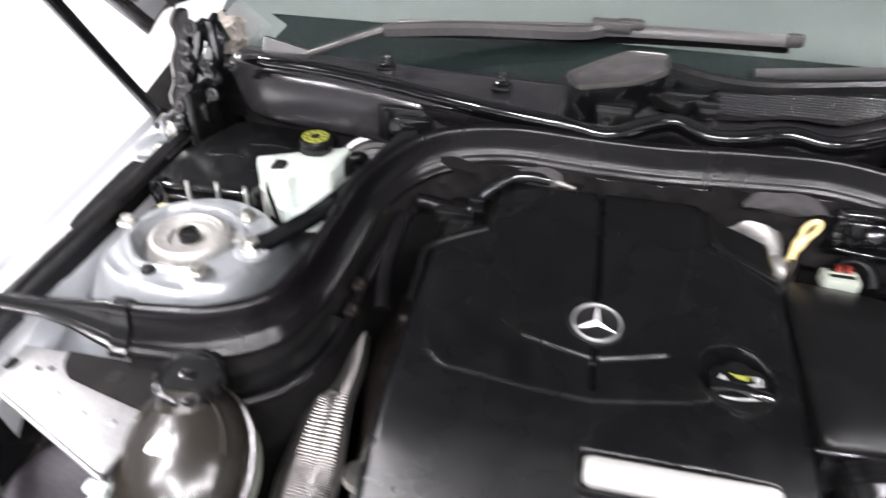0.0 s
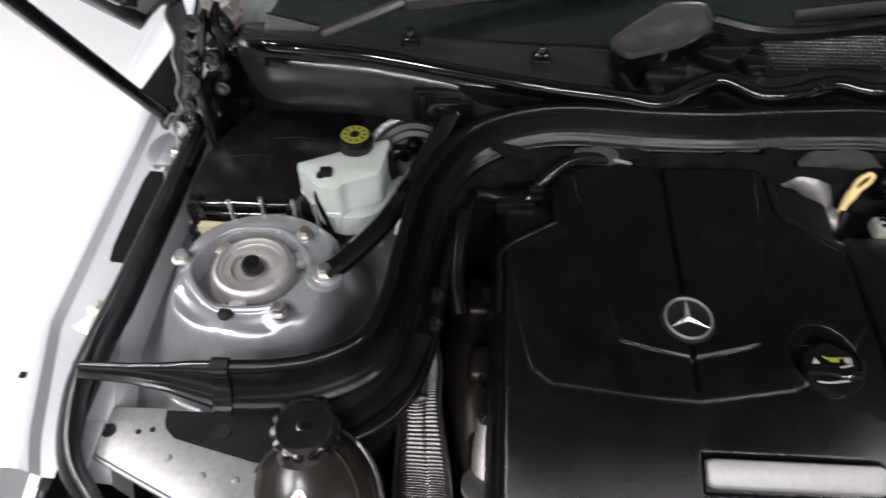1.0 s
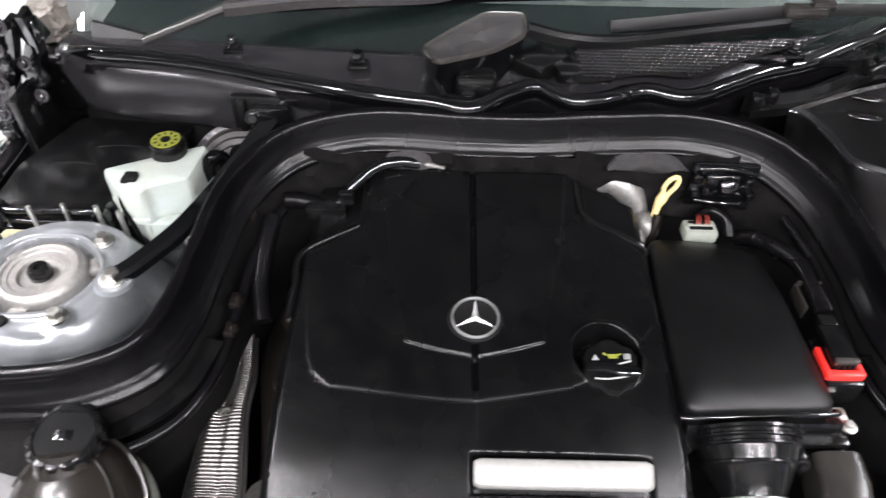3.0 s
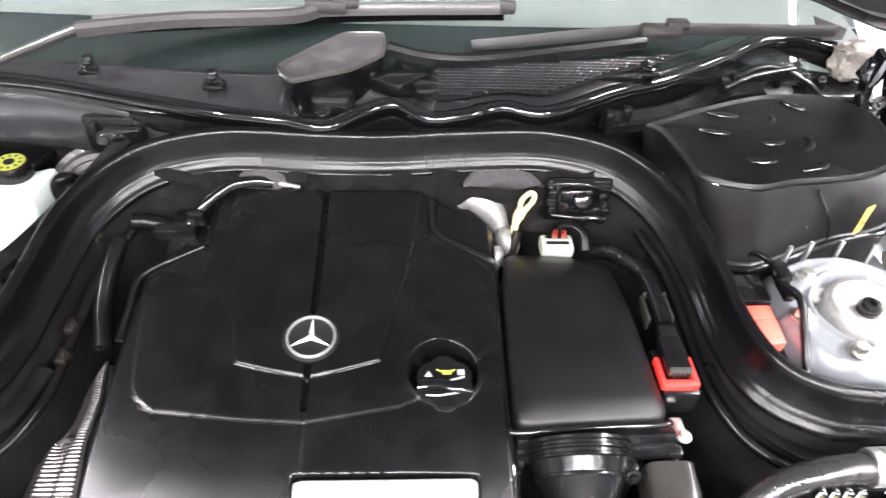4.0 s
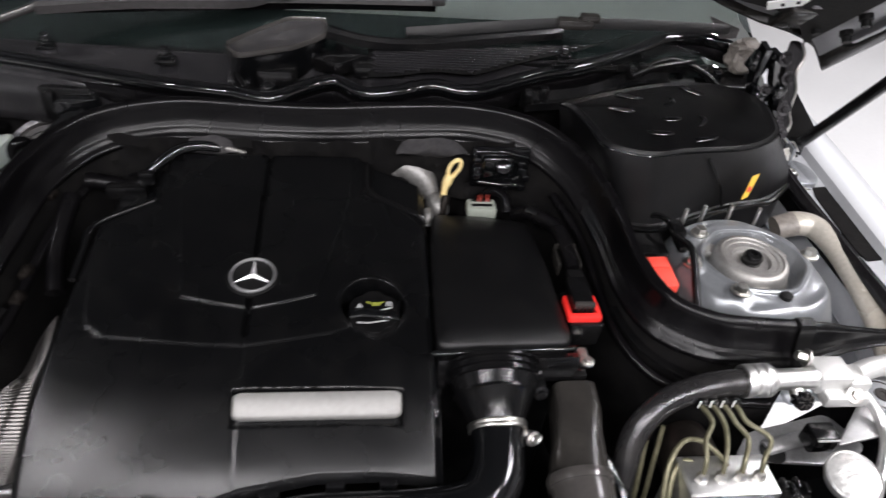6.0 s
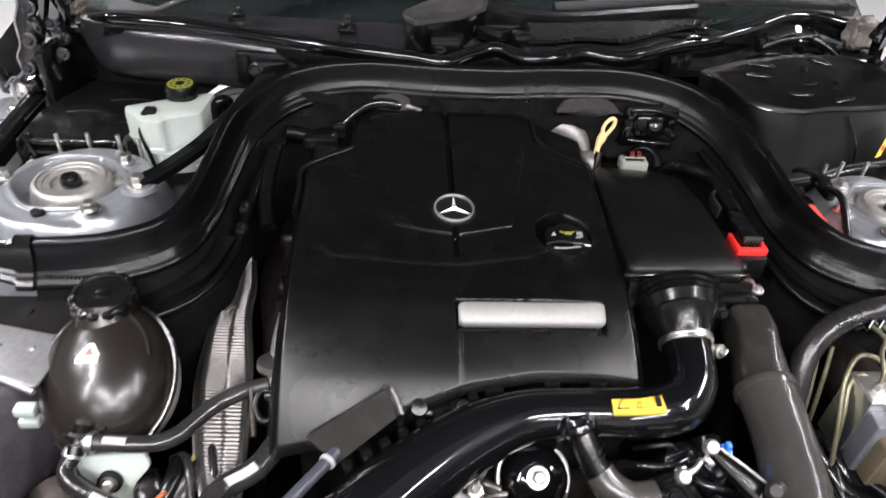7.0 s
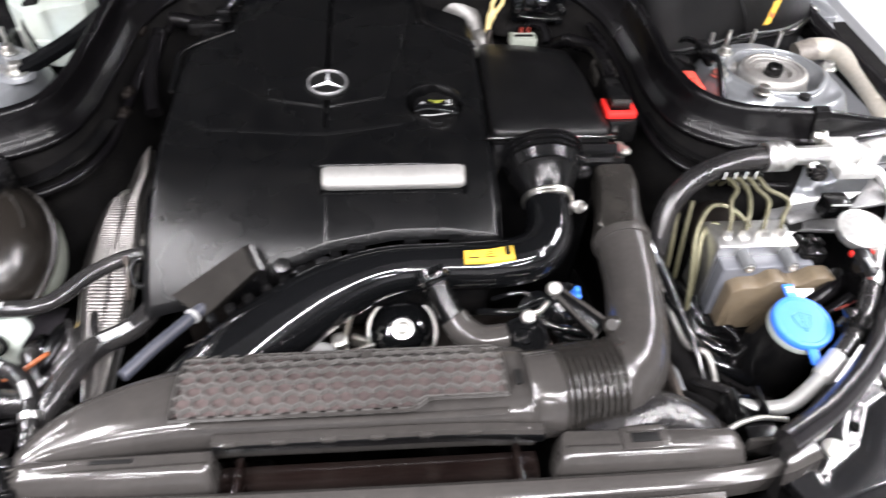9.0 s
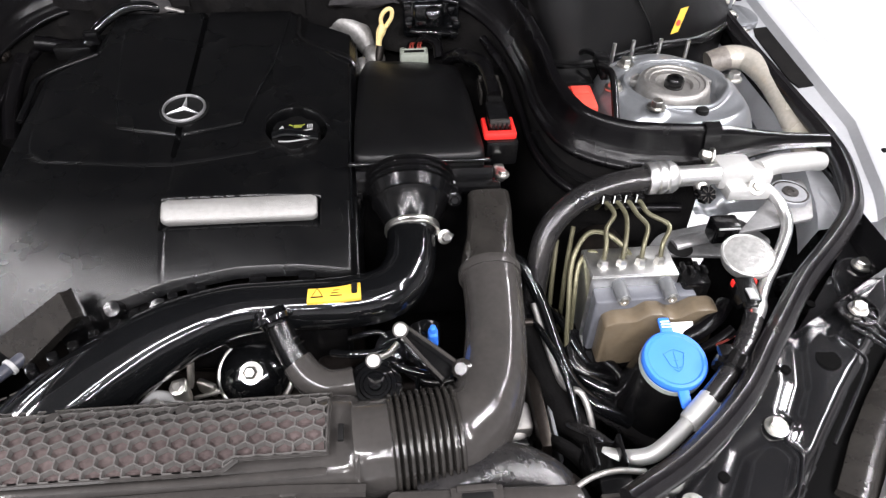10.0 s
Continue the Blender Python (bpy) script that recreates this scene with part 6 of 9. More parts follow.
for x, yb, yf, zt, zb in ((0.124, -0.412, -0.500, 0.831, 0.755), (0.112, -0.400, -0.498, 0.827, 0.752), (0.06, -0.398, -0.497, 0.825, 0.755), (-0.05, -0.402, -0.496, 0.826, 0.755), (-0.15, -0.406, -0.496, 0.827, 0.757), (-0.200, -0.410, -0.498, 0.826, 0.757),
                          (-0.25, -0.423, -0.502, 0.822, 0.757), (-0.295, -0.442, -0.507, 0.815, 0.757), (-0.322, -0.466, -0.514, 0.808, 0.757), (-0.336, -0.492, -0.516, 0.801, 0.757)):
    ring = []
    hh = zt - zb
    for t in np.linspace(0, 2 * math.pi, 41)[:-1]:
        c, s = math.cos(t), math.sin(t)
        e = 0.62
        a, b2 = math.copysign(abs(c) ** e, c), math.copysign(abs(s) ** e, s)
        y = (yb + yf) / 2 + a * (yb - yf) / 2
        z = (zt + zb) / 2 + b2 * hh / 2 - 0.014 * max(0.0, a) ** 2
        ring.append(Vector((x, y, z)))
    rings.append(ring)
rings = [[Vector(q) for q in r] for r in np.array([smooth([tuple(rings[i][k]) for i in range(len(rings))], 4) for k in range(40)]).transpose(1, 0, 2)]
part("front_duct", loft(rings), DUCT, duct)
part("clip_flange", sweep([(-0.165, -0.4985, 0.812), (-0.05, -0.4985, 0.812), (0.05, -0.4990, 0.812), (0.128, -0.503, 0.811)], [(-0.004, -0.004), (-0.004, 0.001), (0.004, 0.002), (0.006, -0.004)], 5), DUCT, duct)
# Solid black strip added for the shade of the slit under the flange.
part("slit_shade_strip", sweep([(-0.165, -0.5040, 0.806), (-0.05, -0.5042, 0.806), (0.05, -0.5048, 0.806), (0.128, -0.509, 0.805)], [(-0.002, -0.005), (-0.002, 0.003), (0.002, 0.003), (0.002, -0.005)], 5), GLOSS, duct)
for k in range(7):
    part("clip", box(-0.15 + 0.043 * k, -0.5030, 0.8105, 0.014, 0.006, 0.006, 0.002), DUCT, duct)
part("step_ridge", tube([(-0.185, -0.490, 0.820), (-0.165, -0.4905, 0.8215), (-0.10, -0.491, 0.8210), (0.02, -0.491, 0.8205), (0.097, -0.490, 0.8205)], 0.004, 10, flat=0.6), DUCT, duct)
for y, ln in ((-0.430, 0.010), (-0.462, 0.016)):
    part("slot", box(0.1085, y, duct_top(0.1, y + 0.02) + 0.0115, 0.005, ln, 0.004, 0.001), INK, duct)

# honeycomb patch on the duct: felt with a net of raised bars
def patch_z(x, y):
    return interp(y, [(-0.500, 0.820), (-0.485, 0.8245), (-0.46, 0.8262), (-0.44, 0.8240), (-0.42, 0.8150), (-0.405, 0.8010), (-0.398, 0.788)]) + 0.0026


def patch_front(x):
    return -0.4885 if x < 0.012 else (-0.4885 + (x - 0.012) * 0.75 if x < 0.026 else -0.4785)


hx0, hx1 = -0.199, 0.097
part("mesh_felt", field(hx0, hx1, 120, -0.489, -0.404, 26, lambda x, y: patch_z(x, y) + 0.0004 + 0.0010 * noise.noise(Vector((x * 90, y * 90, 0))) if y > patch_front(x) - 0.001 else None), MESHFELT, duct, "pinkish grey felt")
bm = bmesh.new()
HP = 0.0158
for j in range(-1, 9):
    for i in range(-1, 23):
        cx2 = hx0 + HP * (i + 0.5 * (j % 2))
        cy2 = -0.486 + HP * 0.78 * j
        hexa = [(cx2 + HP / math.sqrt(3) * math.cos(math.pi / 2 + k * math.pi / 3), cy2 + HP / math.sqrt(3) * 0.9 * math.sin(math.pi / 2 + k * math.pi / 3)) for k in range(6)]
        for k in range(3):
            (ax, ay), (bx, by) = hexa[k], hexa[k + 1]
            pts = []
            for u in (0.0, 1.0):
                x, y = ax + (bx - ax) * u, ay + (by - ay) * u
                pts.append((min(max(x, hx0), hx1), min(max(y, patch_front(x)), -0.403)))
            (ax, ay), (bx, by) = pts
            L = math.hypot(bx - ax, by - ay)
            if L < 0.002:
                continue
            nx2, ny2 = -(by - ay) / L * 0.0011, (bx - ax) / L * 0.0011
            ring = []
            for x, y in pts:
                z = patch_z(x, y)
                ring.append([bm.verts.new(q) for q in ((x + nx2 * 1.25, y + ny2 * 1.25, z + 0.0005), (x + nx2 * 0.55, y + ny2 * 0.55, z + 0.0060), (x - nx2 * 0.55, y - ny2 * 0.55, z + 0.0060), (x - nx2 * 1.25, y - ny2 * 1.25, z + 0.0005))])
            for k2 in range(3):
                bm.faces.new((ring[0][k2], ring[0][k2 + 1], ring[1][k2 + 1], ring[1][k2]))
bmesh.ops.recalc_face_normals(bm, faces=bm.faces)
tagged(part("mesh_net", bm, NET, duct, "dark grey plastic honeycomb net", sharp=30), kind="stuff")
edge = [(hx0, -0.404), (hx0, -0.4885), (0.012, -0.4885), (0.026, -0.4785), (hx1, -0.4785), (hx1, -0.404), (hx0, -0.404)]
dense = []
for (ax, ay), (bx, by) in zip(edge, edge[1:]):
    for k in range(12):
        x, y = ax + (bx - ax) * k / 12, ay + (by - ay) * k / 12
        dense.append((x, y, patch_z(x, y) + 0.0032))
part("mesh_frame", tube(dense, 0.0024, 6, 1), DUCT, duct)
for x in (-0.14, -0.03, 0.075):
    part("rivet", lathe([(0, 0), (0.007, 0), (0.006, 0.003), (0, 0.0036)], 16, Matrix.Translation((x, -0.424, patch_z(x, -0.424) + 0.002))), DUCT, duct)

# inlet boxes in front of the duct
ib = thing("air_inlet_box", "dark grey plastic air inlet snorkel", "air inlet", (-0.25, -0.53, 0.77), "air inlets")
part("body", loft([[Vector((x, y, z)) for x, y in rounded(q, 0.008, 3)] for q, z in (([(-0.334, -0.535), (-0.163, -0.535), (-0.163, -0.501), (-0.330, -0.501)], 0.745), ([(-0.334, -0.534), (-0.163, -0.534), (-0.163, -0.501), (-0.330, -0.501)], 0.788), ([(-0.330, -0.526), (-0.166, -0.526), (-0.164, -0.503), (-0.328, -0.505)], 0.803), ([(-0.322, -0.520), (-0.172, -0.520), (-0.170, -0.507), (-0.322, -0.509)], 0.807))]), DUCT, ib)
part("slot", box(-0.248, -0.5120, 0.8068, 0.036, 0.004, 0.003, 0.001), INK, ib)
part("seam", tube([(-0.330, -0.5195, 0.8050), (-0.25, -0.5188, 0.8070), (-0.168, -0.517, 0.8065)], 0.0011, 6, 3), DUCT_DARK, ib)
ib2 = thing("air_inlet_box", "dark grey plastic air inlet snorkel with square latch", "air inlet", (0.21, -0.53, 0.77), "air inlets")
part("body", loft([[Vector((x, y, z)) for x, y in rounded(q, 0.008, 3)] for q, z in (([(0.136, -0.538), (0.314, -0.542), (0.311, -0.506), (0.142, -0.500)], 0.745), ([(0.136, -0.536), (0.314, -0.540), (0.311, -0.506), (0.142, -0.500)], 0.788), ([(0.140, -0.530), (0.310, -0.533), (0.307, -0.508), (0.146, -0.502)], 0.802), ([(0.150, -0.524), (0.300, -0.527), (0.297, -0.512), (0.156, -0.506)], 0.806))]), DUCT, ib2)
part("latch", joined(box(0.219, -0.5170, 0.807, 0.044, 0.022, 0.003, 0.0012), box(0.219, -0.5085, 0.8085, 0.034, 0.006, 0.005, 0.0015)), DUCT, ib2)
part("latch_hole", box(0.219, -0.5170, 0.8088, 0.026, 0.009, 0.002, 0.0005), INK, ib2)
part("seam", tube([(0.146, -0.520, 0.8050), (0.194, -0.5220, 0.807)], 0.0011, 6, 3), DUCT_DARK, ib2)
ch = thing("coolant_hose", "thick dark rubber hose behind the front panel", "hose", (0.24, -0.48, 0.78))
part("hose", tube([(0.175, -0.497, 0.775, 0.026), (0.21, -0.488, 0.782, 0.026), (0.25, -0.480, 0.782, 0.025), (0.285, -0.492, 0.772, 0.024), (0.31, -0.515, 0.750, 0.024)], seg=22), HOSE, ch)
part("spring_clamp", lathe([(0.0245, -0.005), (0.0262, -0.005), (0.0262, 0.005), (0.0245, 0.005)], 30, frame_to((0.7, -0.5, -0.35), (0.296, -0.502, 0.763))), DARKSTEEL, ch)

# ---- front carrier ----
fc = thing("front_crossmember", "dark grey plastic front crossmember above the radiator", "crossmember", (0, -0.57, 0.74))
path = [(-0.40, -0.519, 0.788), (-0.375, -0.527, 0.790), (-0.33, -0.536, 0.791), (-0.22, -0.5445, 0.791), (0.0, -0.5485, 0.791), (0.2, -0.5495, 0.791), (0.285, -0.548, 0.791), (0.345, -0.540, 0.790), (0.385, -0.526, 0.788)]
part("front_strip", sweep(path, [(-0.009, -0.02), (-0.009, -0.001), (-0.004, 0.004), (0.003, 0.004), (0.010, -0.001), (0.012, -0.02)], 7), DUCT, fc)
part("grille_shelf", loft([[Vector((x, y - 0.012, z - 0.008)), Vector((x, y - 0.05, z - 0.020)), Vector((x, y - 0.10, z - 0.04)), Vector((x, y - 0.13, z - 0.12))] for x, y, z in smooth(path[2:-2], 4)], closed=False), DUCT, fc)
for k in range(9):
    x = -0.30 + 0.072 * k
    part("slot", box(x, -0.583, 0.7800, 0.060, 0.026, 0.006, 0.003), INK, fc)
for sx in (-1, 1):
    part("mount_bolt", bolt((sx * 0.404, -0.527, 0.786), r=0.0068, h=0.007), STEEL, fc)
part("badge_base", lathe([(0, 0), (0.12, -0.002), (0.15, -0.012), (0.155, -0.03), (0, -0.03)], 48, Matrix.Translation((0.0, -0.665, 0.778))), DUCT, fc)
sh = thing("fan_shroud", "glossy dark fan shroud between the inlets", "fan shroud", (-0.02, -0.53, 0.72))
part("plate", loft([[Vector((x, y, z)) for y, z in ((-0.494, 0.740), (-0.504, 0.772), (-0.514, 0.776), (-0.535, 0.772), (-0.540, 0.745))] for x in np.linspace(-0.162, 0.124, 12)], closed=False), RADIATOR, sh)
for x in (-0.145, 0.105):
    part("end_rib", box(x, -0.521, 0.775, 0.006, 0.04, 0.02, 0.002), RADIATOR, sh)

# ---- left of the engine: coolant tank, hoses, heat shield ----
tank = thing("coolant_tank", "dark round coolant expansion tank, milky underneath", "coolant tank", (-0.445, -0.24, 0.72))
TC = Vector((-0.450, -0.238, 0.795))
TM = Matrix.Translation(TC) @ Matrix.Rotation(radians(-13), 4, "Y") @ Matrix.Rotation(radians(28), 4, "X")


def egg(a0, a1, rx, ry, rz, seg=40, n=16):
    rings = []
    for k in range(n + 1):
        a = radians(a0 + (a1 - a0) * k / n)
        r, h = math.cos(a), math.sin(a)
        rings.append([TM @ Vector((rx * max(r, 0.004) * math.cos(t), ry * max(r, 0.004) * math.sin(t), rz * h)) for t in [2 * math.pi * q / seg for q in range(seg)]])
    return loft(rings)


part("upper_shell", egg(-4, 90, 0.0705, 0.084, 0.054), TANKSHELL, tank, "glossy brown-black upper shell")
part("lower_shell", egg(-90, -5, 0.069, 0.082, 0.085), MILKDULL, tank, "milky greenish lower shell")
part("seam_flange", loft([[TM @ Vector(((0.0705 + d) * math.cos(t), (0.084 + d) * math.sin(t), h)) for t in [2 * math.pi * q / 48 for q in range(48)]] for d, h in ((-0.004, -0.008), (0.0035, -0.0075), (0.0035, -0.001), (-0.004, 0.0))]), DUCT_DARK, tank)
# Black line stands in for the shade of the dimple.
part("dimple", tube([TM @ Vector((-0.022, -0.060, 0.0355)), TM @ Vector((0, -0.063, 0.0358)), TM @ Vector((0.022, -0.060, 0.0355))], 0.0018, 8), INK, tank)
part("shoulder_line", tube([TM @ Vector((0.0600 * math.cos(t), 0.0715 * math.sin(t), 0.0290)) for t in np.linspace(0.15, math.pi - 0.15, 14)], 0.0016, 6, 2), DUCT_DARK, tank)
part("neck", tube([(-0.455, -0.205, 0.822, 0.036), (-0.457, -0.19, 0.845, 0.032), (-0.458, -0.183, 0.856, 0.031)], seg=30), TANKSHELL, tank)
KM = frame_to((0.0, -0.10, 1.0), (-0.458, -0.181, 0.848))
cap2 = part("cap", lathe([(0, -0.014), (0.032, -0.014), (0.033, -0.002), (0.034, 0), (0.0355, 0.004), (0.0355, 0.018), (0.0335, 0.0215), (0.028, 0.023), (0.0265, 0.021), (0, 0.021)], 60, KM, notch=14, notch_depth=0.0035, notch_from=0.033), PLASTIC, tank, "black ribbed screw cap")
for k in range(16):
    a = k * 2 * math.pi / 16
    b2 = box(0.0305 * math.cos(a), 0.0305 * math.sin(a), 0.0228, 0.003, 0.0014, 0.0006, 0, m=Matrix.Rotation(a, 4, "Z"))
    b2.transform(KM)
    part("moulded_mark", b2, GLOSS, cap2)
b2 = box(0, 0, 0.0213, 0.016, 0.010, 0.0012, 0.0004)
b2.transform(KM)
part("moulded_symbol", b2, GLOSS, cap2)
lp = TM.inverted() @ Vector((-0.455, -0.252, 0.853))
lp /= math.sqrt((lp.x / 0.0705) ** 2 + (lp.y / 0.084) ** 2 + (lp.z / 0.054) ** 2)
LM = frame_to(TM.to_3x3() @ Vector((lp.x / 0.0705 ** 2, lp.y / 0.084 ** 2, lp.z / 0.054 ** 2)), TM @ lp) @ Matrix.Scale(0.85, 4)
for nm, poly, mt, dz in (("label", [(-0.0135, -0.011), (0.0135, -0.011), (0.0135, -0.001), (0.004, 0.013), (-0.002, 0.013), (-0.0135, -0.004)], WHITE, 0.0004), ("label_triangle", [(-0.004, -0.002), (0.007, -0.002), (0.0015, 0.009)], REDDULL, 0.0012), ("label_bars", [(-0.002, -0.009), (0.011, -0.009), (0.011, -0.004), (-0.002, -0.004)], GREYPRINT, 0.0012)):
    part(nm, prism(poly, -0.003, dz, m=LM), mt, tank, "small white warning label" if nm == "label" else "")
NP = Vector((-0.452, -0.318, 0.800))
part("nipple", tube([NP + Vector((0.004, 0.010, 0.012)), NP, NP + Vector((-0.002, -0.012, -0.010))], 0.008, 14, 4), PLASTIC, tank)
for dz in (0.004, -0.004):
    part("spring_clip", lathe([(0.008, -0.0015), (0.0105, 0), (0.008, 0.0015)], 18, frame_to((0.1, 0.6, 0.7), NP + Vector((0.001, dz * 0.6, dz)))), STEEL, tank)
for z in (0.782, 0.764):
    part("side_tab", box(-0.527, -0.268, z, 0.022, 0.014, 0.012, 0.003), MILK, tank, "white plastic tab")
foot_plate = prism(rounded([(-0.462, 0.780), (-0.394, 0.786), (-0.388, 0.770), (-0.406, 0.748), (-0.412, 0.712), (-0.430, 0.708), (-0.436, 0.742), (-0.458, 0.760)], 0.006, 3), 0.0, 0.006, 0.0015)
foot_plate.transform(Matrix(((1, 0, 0, 0), (0, 0.35, -0.94, -0.590), (0, 0.94, 0.35, 0.040), (0, 0, 0, 1))))
bmesh.ops.recalc_face_normals(foot_plate, faces=foot_plate.faces)
part("foot", foot_plate, MILK, tank, "pale green plastic foot")
part("foot_grommet", lathe([(0, -0.004), (0.012, -0.004), (0.012, 0.003), (0.008, 0.005), (0, 0.004)], 24, frame_to((0, -0.94, 0.35), (-0.428, -0.334, 0.752))), INK, tank)
part("foot_screw", bolt((-0.428, -0.338, 0.7535), (0, -0.94, 0.35), 0.0055, 0.006), STEEL, tank)


def hose_thing(name, label, pts, r, bands=(), material=HOSE, clamps=()):
    h = thing(name, label, "hose", tuple(pts[0][:3]))
    part("hose", tube(pts, r, 18, 7), material, h)
    c = smooth(pts, 10)
    for u, w in bands:
        k = int(u * (len(c) - 2))
        k2 = min(len(c) - 1, k + max(2, int(w * len(c))))
        seg = [Vector(c[q][:3]) for q in range(k, k2 + 1)]
        rr = []
        for i, p in enumerate(seg):
            t = (seg[min(i + 1, len(seg) - 1)] - seg[max(i - 1, 0)]).normalized()
            s = t.cross(UP).normalized()
            u2 = (s.cross(t) * 0.9 - UP.cross(s) * 0.0 + Vector((0, -0.35, 0))).normalized()
            s = t.cross(u2).normalized()
            u2 = s.cross(t)
            rr.append([p + (s * math.sin(a) + u2 * math.cos(a)) * (r + 0.0008) for a in np.linspace(-0.42, 0.30, 7)])
        part("printed_label", loft(rr, closed=False), GREYPRINT, h, "pale printed label")
    for u in clamps:
        k = int(u * (len(c) - 2))
        p, q = Vector(c[k][:3]), Vector(c[k + 1][:3])
        part("clamp", lathe([(r, -0.0035), (r + 0.0016, -0.0035), (r + 0.0018, 0), (r + 0.0016, 0.0035), (r, 0.0035)], 24, frame_to(q - p, p)), ALU, h, "bright metal clamp")
    return h


hose_thing("coolant_vent_hose", "thin grey rubber vent hose from the tank", [(-0.450, -0.319, 0.797), (-0.425, -0.320, 0.796), (-0.388, -0.319, 0.793), (-0.362, -0.309, 0.793), (-0.334, -0.277, 0.797), (-0.305, -0.260, 0.802), (-0.278, -0.254, 0.806)], 0.0088, bands=((0.16, 0.10),), clamps=(0.08,))
hose_thing("overflow_hose", "grey rubber overflow hose with printed label", [(-0.458, -0.322, 0.786), (-0.463, -0.338, 0.776), (-0.447, -0.356, 0.775), (-0.399, -0.383, 0.782), (-0.366, -0.404, 0.785), (-0.349, -0.432, 0.780), (-0.344, -0.470, 0.768)], 0.0088, bands=((0.44, 0.16), (0.74, 0.10)), clamps=(0.03, 0.90))
hose_thing("upper_coolant_hose", "dark grey S-shaped coolant hose with white marking", [(-0.262, -0.262, 0.770), (-0.264, -0.292, 0.768), (-0.282, -0.330, 0.768), (-0.312, -0.358, 0.772), (-0.324, -0.392, 0.776), (-0.336, -0.425, 0.772), (-0.35, -0.445, 0.755)], 0.0125, bands=((0.36, 0.14),), clamps=(0.06,))
hose_thing("lower_coolant_hose", "thick grey coolant hose with spring clamp", [(-0.475, -0.388, 0.728), (-0.44, -0.390, 0.730), (-0.40, -0.397, 0.732), (-0.36, -0.404, 0.735), (-0.335, -0.42, 0.735)], 0.0155, clamps=(0.25,))
hose_thing("heater_hose", "short black heater hose", [(-0.412, -0.395, 0.690), (-0.385, -0.365, 0.715), (-0.352, -0.325, 0.735), (-0.335, -0.300, 0.735)], 0.016, clamps=(0.2,))
hose_thing("bypass_hose", "black bypass hose beneath the tank", [(-0.405, -0.30, 0.70), (-0.395, -0.335, 0.735), (-0.385, -0.36, 0.72), (-0.38, -0.38, 0.68)], 0.014)
solo("orange_cable", tube([(-0.41, -0.372, 0.742), (-0.392, -0.366, 0.748), (-0.375, -0.352, 0.752), (-0.372, -0.34, 0.745)], 0.0026, 10), ORANGE, "orange wire beneath the coolant tank", "cable")
solo("cream_bracket", joined(box(-0.352, -0.300, 0.720, 0.014, 0.030, 0.05, 0.005), box(-0.356, -0.325, 0.700, 0.012, 0.03, 0.03, 0.004)), CREAM, "cream plastic bracket behind the hoses", "bracket")
solo("corrugated_sleeve", tube([(-0.378, -0.29, 0.72), (-0.368, -0.315, 0.745), (-0.374, -0.345, 0.74), (-0.388, -0.362, 0.72)], 0.010, 14), PLASTIC, "black corrugated cable sleeve", "cable")
horn = thing("horn", "brown rusty horn disc with black connector", "horn", (-0.47, -0.37, 0.70))
HRM = frame_to((0.1, -0.45, 0.9), (-0.475, -0.352, 0.722))
part("disc", lathe([(0, 0), (0.037, 0), (0.040, 0.004), (0.030, 0.009), (0.012, 0.011), (0, 0.011)], 40, HRM), DARKSTEEL, horn)
part("connector", joined(box(-0.485, -0.380, 0.738, 0.022, 0.024, 0.018, 0.004, m=Matrix.Rotation(0.5, 4, "Z")), box(-0.468, -0.392, 0.733, 0.05, 0.022, 0.016, 0.004, m=Matrix.Rotation(0.25, 4, "Z")), box(-0.475, -0.405, 0.72, 0.06, 0.02, 0.02, 0.006, m=Matrix.Rotation(0.2, 4, "Z"))), PLASTIC, horn)
part("wire", tube([(-0.487, -0.374, 0.748), (-0.508, -0.372, 0.752), (-0.520, -0.392, 0.748), (-0.518, -0.425, 0.735), (-0.512, -0.44, 0.72)], 0.0028, 8), GREYPRINT, horn)
part("red_wire", tube([(-0.488, -0.372, 0.752), (-0.502, -0.366, 0.757), (-0.512, -0.372, 0.754)], 0.0018, 8), ORANGE, horn)
for k, (pts, r, mt) in enumerate((([(-0.40, -0.29, 0.70), (-0.39, -0.32, 0.742), (-0.372, -0.35, 0.735), (-0.36, -0.385, 0.70)], 0.0055, GLOSS), ([(-0.385, -0.285, 0.72), (-0.362, -0.305, 0.752), (-0.35, -0.335, 0.75), (-0.345, -0.37, 0.72)], 0.0045, HOSE),
                                ([(-0.50, -0.41, 0.73), (-0.47, -0.425, 0.742), (-0.43, -0.43, 0.735), (-0.40, -0.445, 0.72)], 0.006, GLOSS), ([(-0.43, -0.42, 0.715), (-0.40, -0.43, 0.742), (-0.37, -0.425, 0.744), (-0.345, -0.41, 0.73)], 0.004, RUBBER),
                                ([(-0.345, -0.27, 0.73), (-0.335, -0.30, 0.755), (-0.325, -0.34, 0.75), (-0.325, -0.38, 0.72)], 0.005, HOSE))):
    solo("wiring_cable", tube(pts, r, 10, 6), mt, "dark cable winding beneath the coolant tank", "cable", "cables")
solo("support_rod", tube([(-0.51, -0.43, 0.742), (-0.47, -0.418, 0.745), (-0.44, -0.408, 0.748)], 0.005, 10, 3), DUCT, "grey support rod by the horn", "rod")
rod = thing("headlamp_stay_rod", "thin steel rod with orange rust", "rod", (-0.43, -0.46, 0.78))
part("rod", tube([(-0.445, -0.448, 0.786), (-0.40, -0.468, 0.786), (-0.352, -0.490, 0.786)], 0.0034, 10, 3), STEEL, rod)
part("rusty_length", tube([(-0.392, -0.4717, 0.7862), (-0.380, -0.4772, 0.7862), (-0.372, -0.4808, 0.7862)], 0.0036, 10, 3), RUST, rod)
